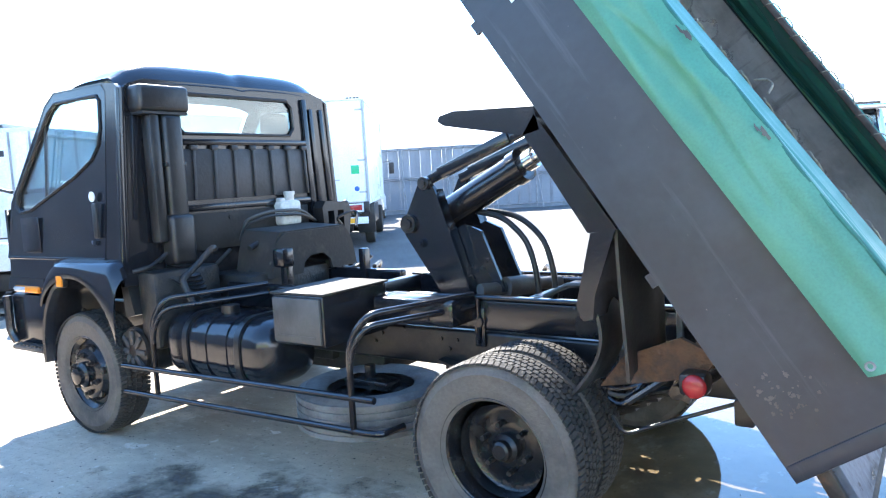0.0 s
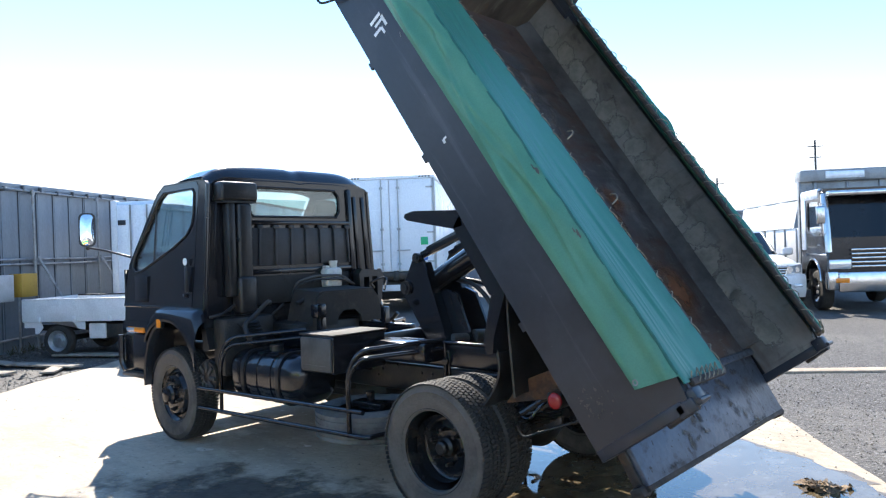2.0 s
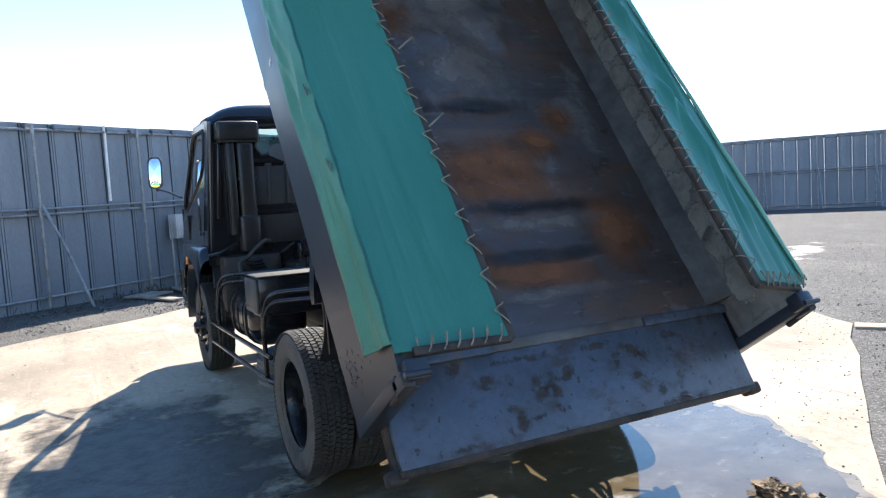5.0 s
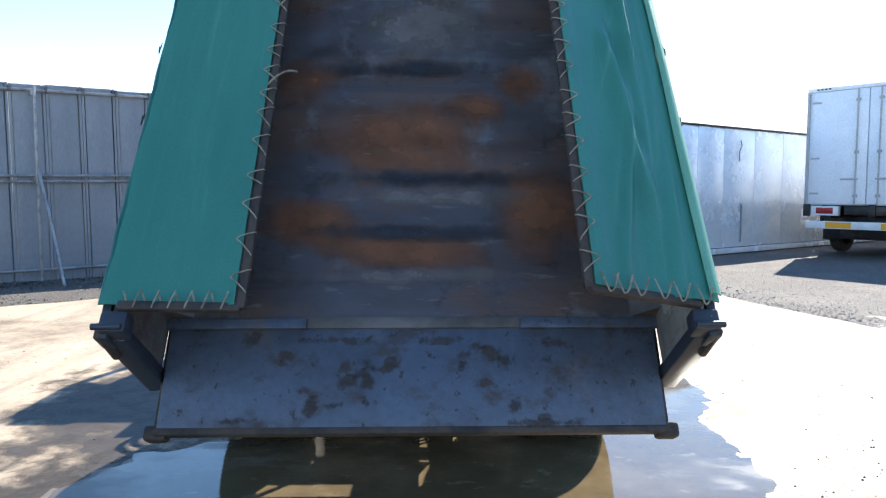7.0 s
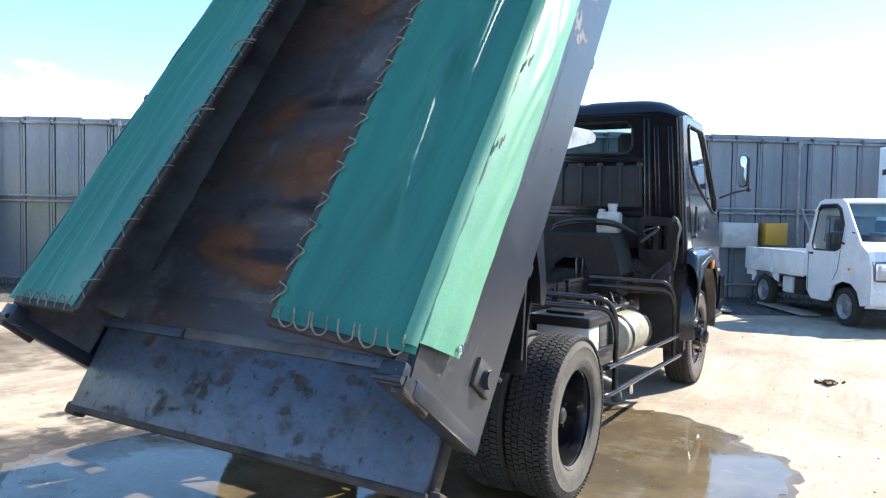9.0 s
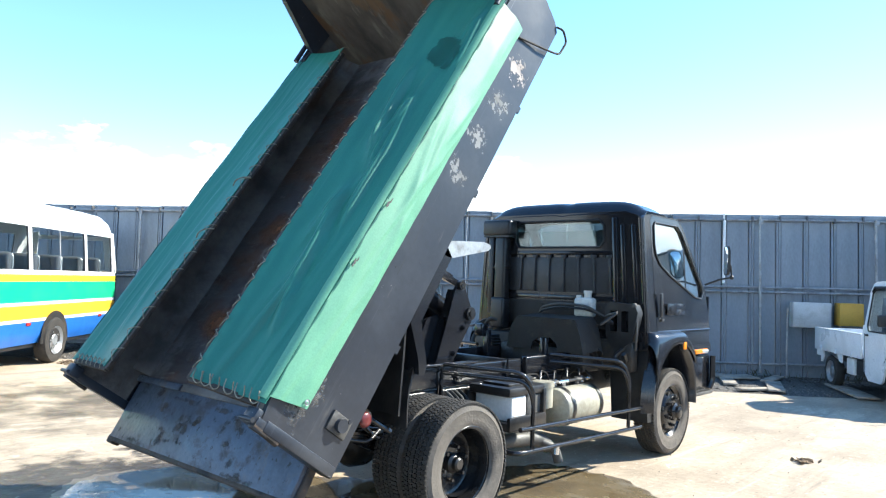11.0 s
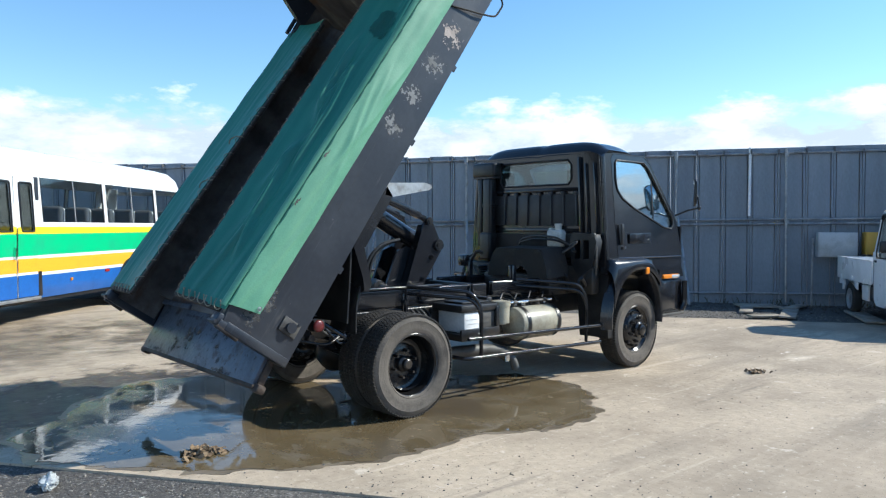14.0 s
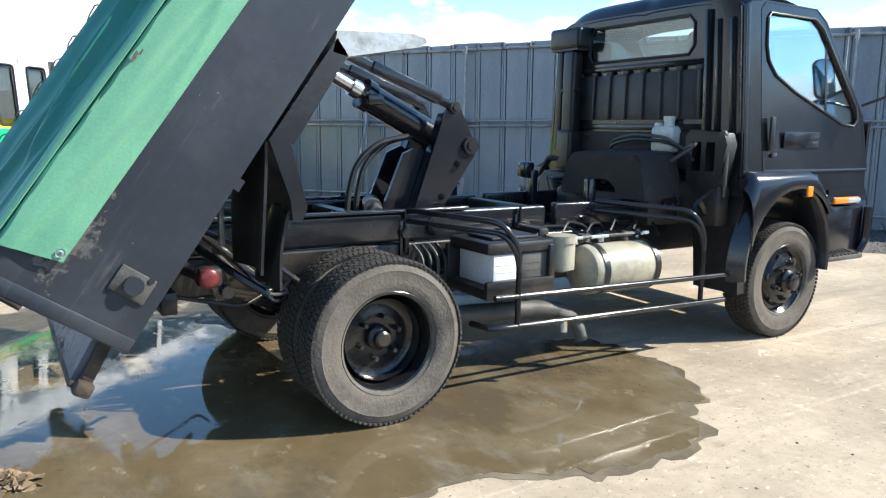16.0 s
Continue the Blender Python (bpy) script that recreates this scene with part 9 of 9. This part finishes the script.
# ---- large dark tipper facing the yard ----
def dark_tipper():
    m = Matrix.Translation((0.28, -13.17, 0)) @ Matrix.Rotation(radians(121.0), 4, "Z") @ Matrix.Scale(0.88, 4)
    c = thing("tipper_lorry", m, "large black lorry with chrome trim and a long white sheeted body", "lorry")
    side = [(0.02, 0.55), (0.04, 1.35), (-0.10, 1.75), (-0.38, 2.90), (-0.55, 2.98), (-1.9, 2.98), (-1.95, 1.0), (-1.6, 1.0)]
    side += [(-1.05 - 0.55 * math.cos(math.pi * k / 8), 0.75 + 0.50 * math.sin(math.pi * k / 8)) for k in range(9)]
    win = [(-0.32, 1.85), (-0.55, 2.70), (-1.35, 2.72), (-1.38, 2.0), (-0.9, 1.85)]
    for s in (1, -1):
        bm = B()
        plate(bm, side, [win], "y", s * 1.18, s * 0.05)
        cs = part("cab_side", bm, BLACK, c, "gloss black cab side")
        bm = B()
        plate(bm, win, (), "y", s * 1.20, s * 0.006)
        part("cab_window", bm, GLASS_SIDE, cs)
        bm = B()
        span(bm, (-0.15, s * 1.0, 0.55), (0.10, s * 1.235, 1.0), None, 0.04)
        part("bumper_corner", bm, CHROME, c, "chrome bumper corner")
        bm = B()
        span(bm, (-0.05, s * 0.70, 1.05), (0.07, s * 1.20, 1.28), None, 0.03)
        part("headlamp", bm, LENS_W, c)
        bm = B()
        box(bm, (0.10, s * 0.92, 0.78), (0.03, 0.30, 0.11), None, 0.03)
        part("fog_lamp", bm, LENS_O, c)
        bm = B()
        box(bm, (0.15, s * 1.38, 2.35), (0.10, 0.20, 0.42), None, 0.04, 3)
        pipe(bm, [(-0.25, s * 1.2, 2.62), (0.12, s * 1.38, 2.62), (0.12, s * 1.38, 2.1), (-0.1, s * 1.22, 1.8)], 0.014)
        part("side_mirror", bm, CHROME, c)
        bm = B()
        pipe(bm, [(-1.05 - 0.58 * math.cos(math.pi * k / 12), s * 1.225, 0.75 + 0.53 * math.sin(math.pi * k / 12)) for k in range(13)], 0.03, 8)
        part("arch_trim", bm, CHROME, c)
        bm = B()
        for j in range(7):
            box(bm, (-2.05, s * 1.12, 1.0 + 0.3 * j), (0.05, 0.25, 0.03))
        for y in (1.02, 1.22):
            box(bm, (-2.05, s * y, 2.0), (0.04, 0.03, 2.3))
        part("side_ladder", bm, GALV, c)
        for x in (-1.05, -3.3, -7.7, -9.0):
            simple_wheel(c, x, s * 1.03, s, 0.50, 0.29, CHROME, "wheel", 0.58)
    bm = B()
    plate(bm, [(-1.18, 0.55), (-1.2, 1.35), (1.2, 1.35), (1.18, 0.55)], (), "x", -0.02, 0.06)
    plate(bm, [(-1.18, 1.35), (-1.18, 1.80), (1.18, 1.80), (1.18, 1.35)], (), "x", -0.10, 0.08)
    plate(bm, [(-1.18, 2.85), (-1.18, 3.0), (1.18, 3.0), (1.18, 2.85)], (), "x", -0.45, 0.14)
    span(bm, (-1.9, -1.18, 2.94), (-0.4, 1.18, 3.0), None, 0.02), span(bm, (-1.95, -1.18, 1.0), (-1.88, 1.18, 2.98))
    part("cab_front", bm, BLACK, c)
    bm = B()
    vs = [bm.verts.new(p) for p in ((-0.06, -1.14, 1.78), (-0.06, 1.14, 1.78), (-0.36, 1.10, 2.86), (-0.36, -1.10, 2.86))]
    bm.faces.new(vs)
    part("windscreen", bm, GLASS_SMOKED, c)
    bm = B()
    span(bm, (-0.35, -1.15, 2.80), (0.05, 1.15, 2.92), None, 0.03)
    part("sun_visor", bm, CHROME, c, "bright steel sun visor")
    for s in (1, -1):
        bm = B()
        pipe(bm, [(-0.04, s * 1.17, 1.45), (-0.08, s * 1.17, 1.85), (-0.36, s * 1.14, 2.86)], 0.085, 10)
        part("windscreen_pillar", bm, CHROME, c, "chrome covered pillar")
        bm = B()
        span(bm, (-1.9, s * 1.12, 2.76), (-0.5, s * 1.245, 3.02), None, 0.05, 3)
        part("roof_edge", bm, SILVER, c, "silver roof edge")
        bm = B()
        span(bm, (-1.86, s * 1.20, 1.5), (-1.52, s * 1.25, 2.80), None, 0.03)
        part("cab_fairing", bm, SILVER, c, "silver fairing behind the door")
    for j in range(5):
        bm = B()
        span(bm, (0.03, -0.70, 1.08 + 0.10 * j), (0.075, 0.70, 1.13 + 0.10 * j), None, 0.01)
        part("grille_bar", bm, CHROME, c)
    bm = B()
    span(bm, (0.0, -1.0, 0.5), (0.09, 1.0, 0.98), None, 0.04)
    part("bumper", bm, CHROME, c, "chrome front bumper")
    bm = B()
    span(bm, (-10.3, -0.5, 0.6), (-1.8, 0.5, 1.0))
    part("lorry_frame", bm, CHASSIS, c)
    bm = B()
    span(bm, (-2.35, -1.2, 1.0), (-2.15, 1.2, 3.35), None, 0.03)
    bd = part("head_board", bm, BODYGREY, c, "grey steel headboard behind the cab")
    bm = B()
    span(bm, (-9.85, -1.1, 1.02), (-2.38, 1.1, 2.10), None, 0.02)
    wb = part("lorry_body", bm, WHITE, c, "white lorry body side")
    for s in (1, -1):
        bm = surface(B(), lambda u, v: (-9.75 + 6.80 * u, s * (1.13 - 0.16 * v + 0.012 * math.sin(19 * u)), 2.10 + (0.86 - 0.08 * u) * v), 32, 6, 0.02)
        part("side_sheet", bm, WHITE, wb, "pale sheet stretched over the side", 60)
        bm = B()
        pipe(bm, [(-9.76, s * 0.97, 2.97), (-2.94, s * 0.97, 2.89)], 0.04, 8)
        part("sheet_rail", bm, GALV, wb)
        for k in range(7):
            bm = B()
            span(bm, (-9.75 + 1.15 * k, s * 1.1, 1.04), (-9.68 + 1.15 * k, s * 1.135, 2.08), None, 0.006)
            part("body_post", bm, BODYGREY, wb)
        bm = B()
        span(bm, (-7.6, s * 0.86, 0.52), (-4.2, s * 1.08, 0.92), None, 0.02)
        part("side_guard", bm, GALV, c)
        bm = B()
        span(bm, (-0.62, s * 1.23, 1.62), (-0.42, s * 1.245, 1.66), None, 0.004)
        part("door_handle", bm, CHROME, c)
        bm = B()
        span(bm, (-1.55, s * 1.23, 1.38), (0.0, s * 1.242, 1.43), None, 0.004)
        part("side_trim", bm, CHROME, c, "chrome waist strip")
    bm = surface(B(), lambda u, v: (-9.73 + 6.76 * u, -0.97 + 1.94 * v, 2.95 - 0.08 * u - 0.05 * math.sin(math.pi * v)), 8, 8, 0.02)
    part("sheet_top", bm, WHITE, wb, "", 60)
    for y in (-0.8, 0.0, 0.8):
        bm = B()
        box(bm, (-2.13, y, 2.4), (0.06, 0.07, 1.8), None, 0.01)
        part("front_rib", bm, GALV, bd)
    bm = B()
    span(bm, (-2.0, -1.2, 3.30), (-2.5, 1.2, 3.62), None, 0.05)
    part("cab_guard", bm, BODYGREY, bd)
    bm = B()
    box(bm, (-1.99, -0.1, 3.46), (0.03, 0.95, 0.20), None, 0.06, 3)
    part("guard_window", bm, SILVER, bd)
    return c


dark_tipper()

# small white van far off by the side fence
vn = thing("small_van", Matrix.Translation((17.95, -19.2, -0.012)) @ Matrix.Rotation(radians(-58.7), 4, "Z") @ Matrix.Scale(0.95, 4), "small white van parked far off by the fence", "van")
bm = B()
plate(bm, [(-1.6, 0.35), (-1.62, 1.75), (0.7, 1.78), (1.35, 1.1), (1.75, 0.95), (1.78, 0.4)], (), "y", -0.72, 1.44)
part("van_body", bm, WHITE, vn)
bm = B()
plate(bm, [(0.72, 1.70), (1.30, 1.13), (1.34, 1.13), (0.76, 1.72)], (), "y", -0.62, 1.24)
for s in (1, -1):
    plate(bm, [(0.0, 1.12), (0.0, 1.62), (0.62, 1.62), (1.1, 1.12)], (), "y", s * 0.722, s * 0.006)
part("van_glass", bm, GLASS_SMOKED, vn)
for x in (-1.1, 1.15):
    for s in (1, -1):
        simple_wheel(vn, x, s * 0.66, s, 0.28, 0.16, GALV, "wheel", 0.62)

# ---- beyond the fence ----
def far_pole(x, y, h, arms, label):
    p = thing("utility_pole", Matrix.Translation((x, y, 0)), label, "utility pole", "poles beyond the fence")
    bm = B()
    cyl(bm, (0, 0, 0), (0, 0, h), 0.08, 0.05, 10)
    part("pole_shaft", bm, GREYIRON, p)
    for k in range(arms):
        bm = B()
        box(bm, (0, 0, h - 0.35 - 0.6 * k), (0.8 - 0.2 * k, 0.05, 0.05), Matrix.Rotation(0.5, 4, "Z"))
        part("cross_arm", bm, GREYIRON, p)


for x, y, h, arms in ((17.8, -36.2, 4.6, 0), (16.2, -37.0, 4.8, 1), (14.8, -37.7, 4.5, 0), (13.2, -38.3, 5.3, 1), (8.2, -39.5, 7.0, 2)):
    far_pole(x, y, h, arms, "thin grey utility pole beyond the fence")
tk = thing("water_tank", Matrix.Translation((12.8, -36.5, -0.3)), "blue water tank on a stand beyond the fence", "tank")
bm = B()
cyl(bm, (0, 0, 3.4), (0, 0, 4.1), 0.5, seg=20)
part("tank_drum", bm, BLUE, tk)
for x in (-0.35, 0.35):
    for y in (-0.35, 0.35):
        bm = B()
        cyl(bm, (x, y, 0), (x, y, 3.4), 0.05)
        part("tank_leg", bm, GALV, tk)

# ---- cloud bank on the horizon ----
bm = B()
n = 240
R = 2400.0
rings = []
for z in (-20.0, 600.0):
    rings.append([bm.verts.new((R * math.cos(2 * math.pi * k / n), R * math.sin(2 * math.pi * k / n), z)) for k in range(n)])
for k in range(n):
    bm.faces.new((rings[0][k], rings[0][(k + 1) % n], rings[1][(k + 1) % n], rings[1][k]))
ob = tagged(part("backdrop", bm, CLOUD), "low white cumulus bank along the horizon", "clouds", kind="structure")
ob.visible_shadow = False
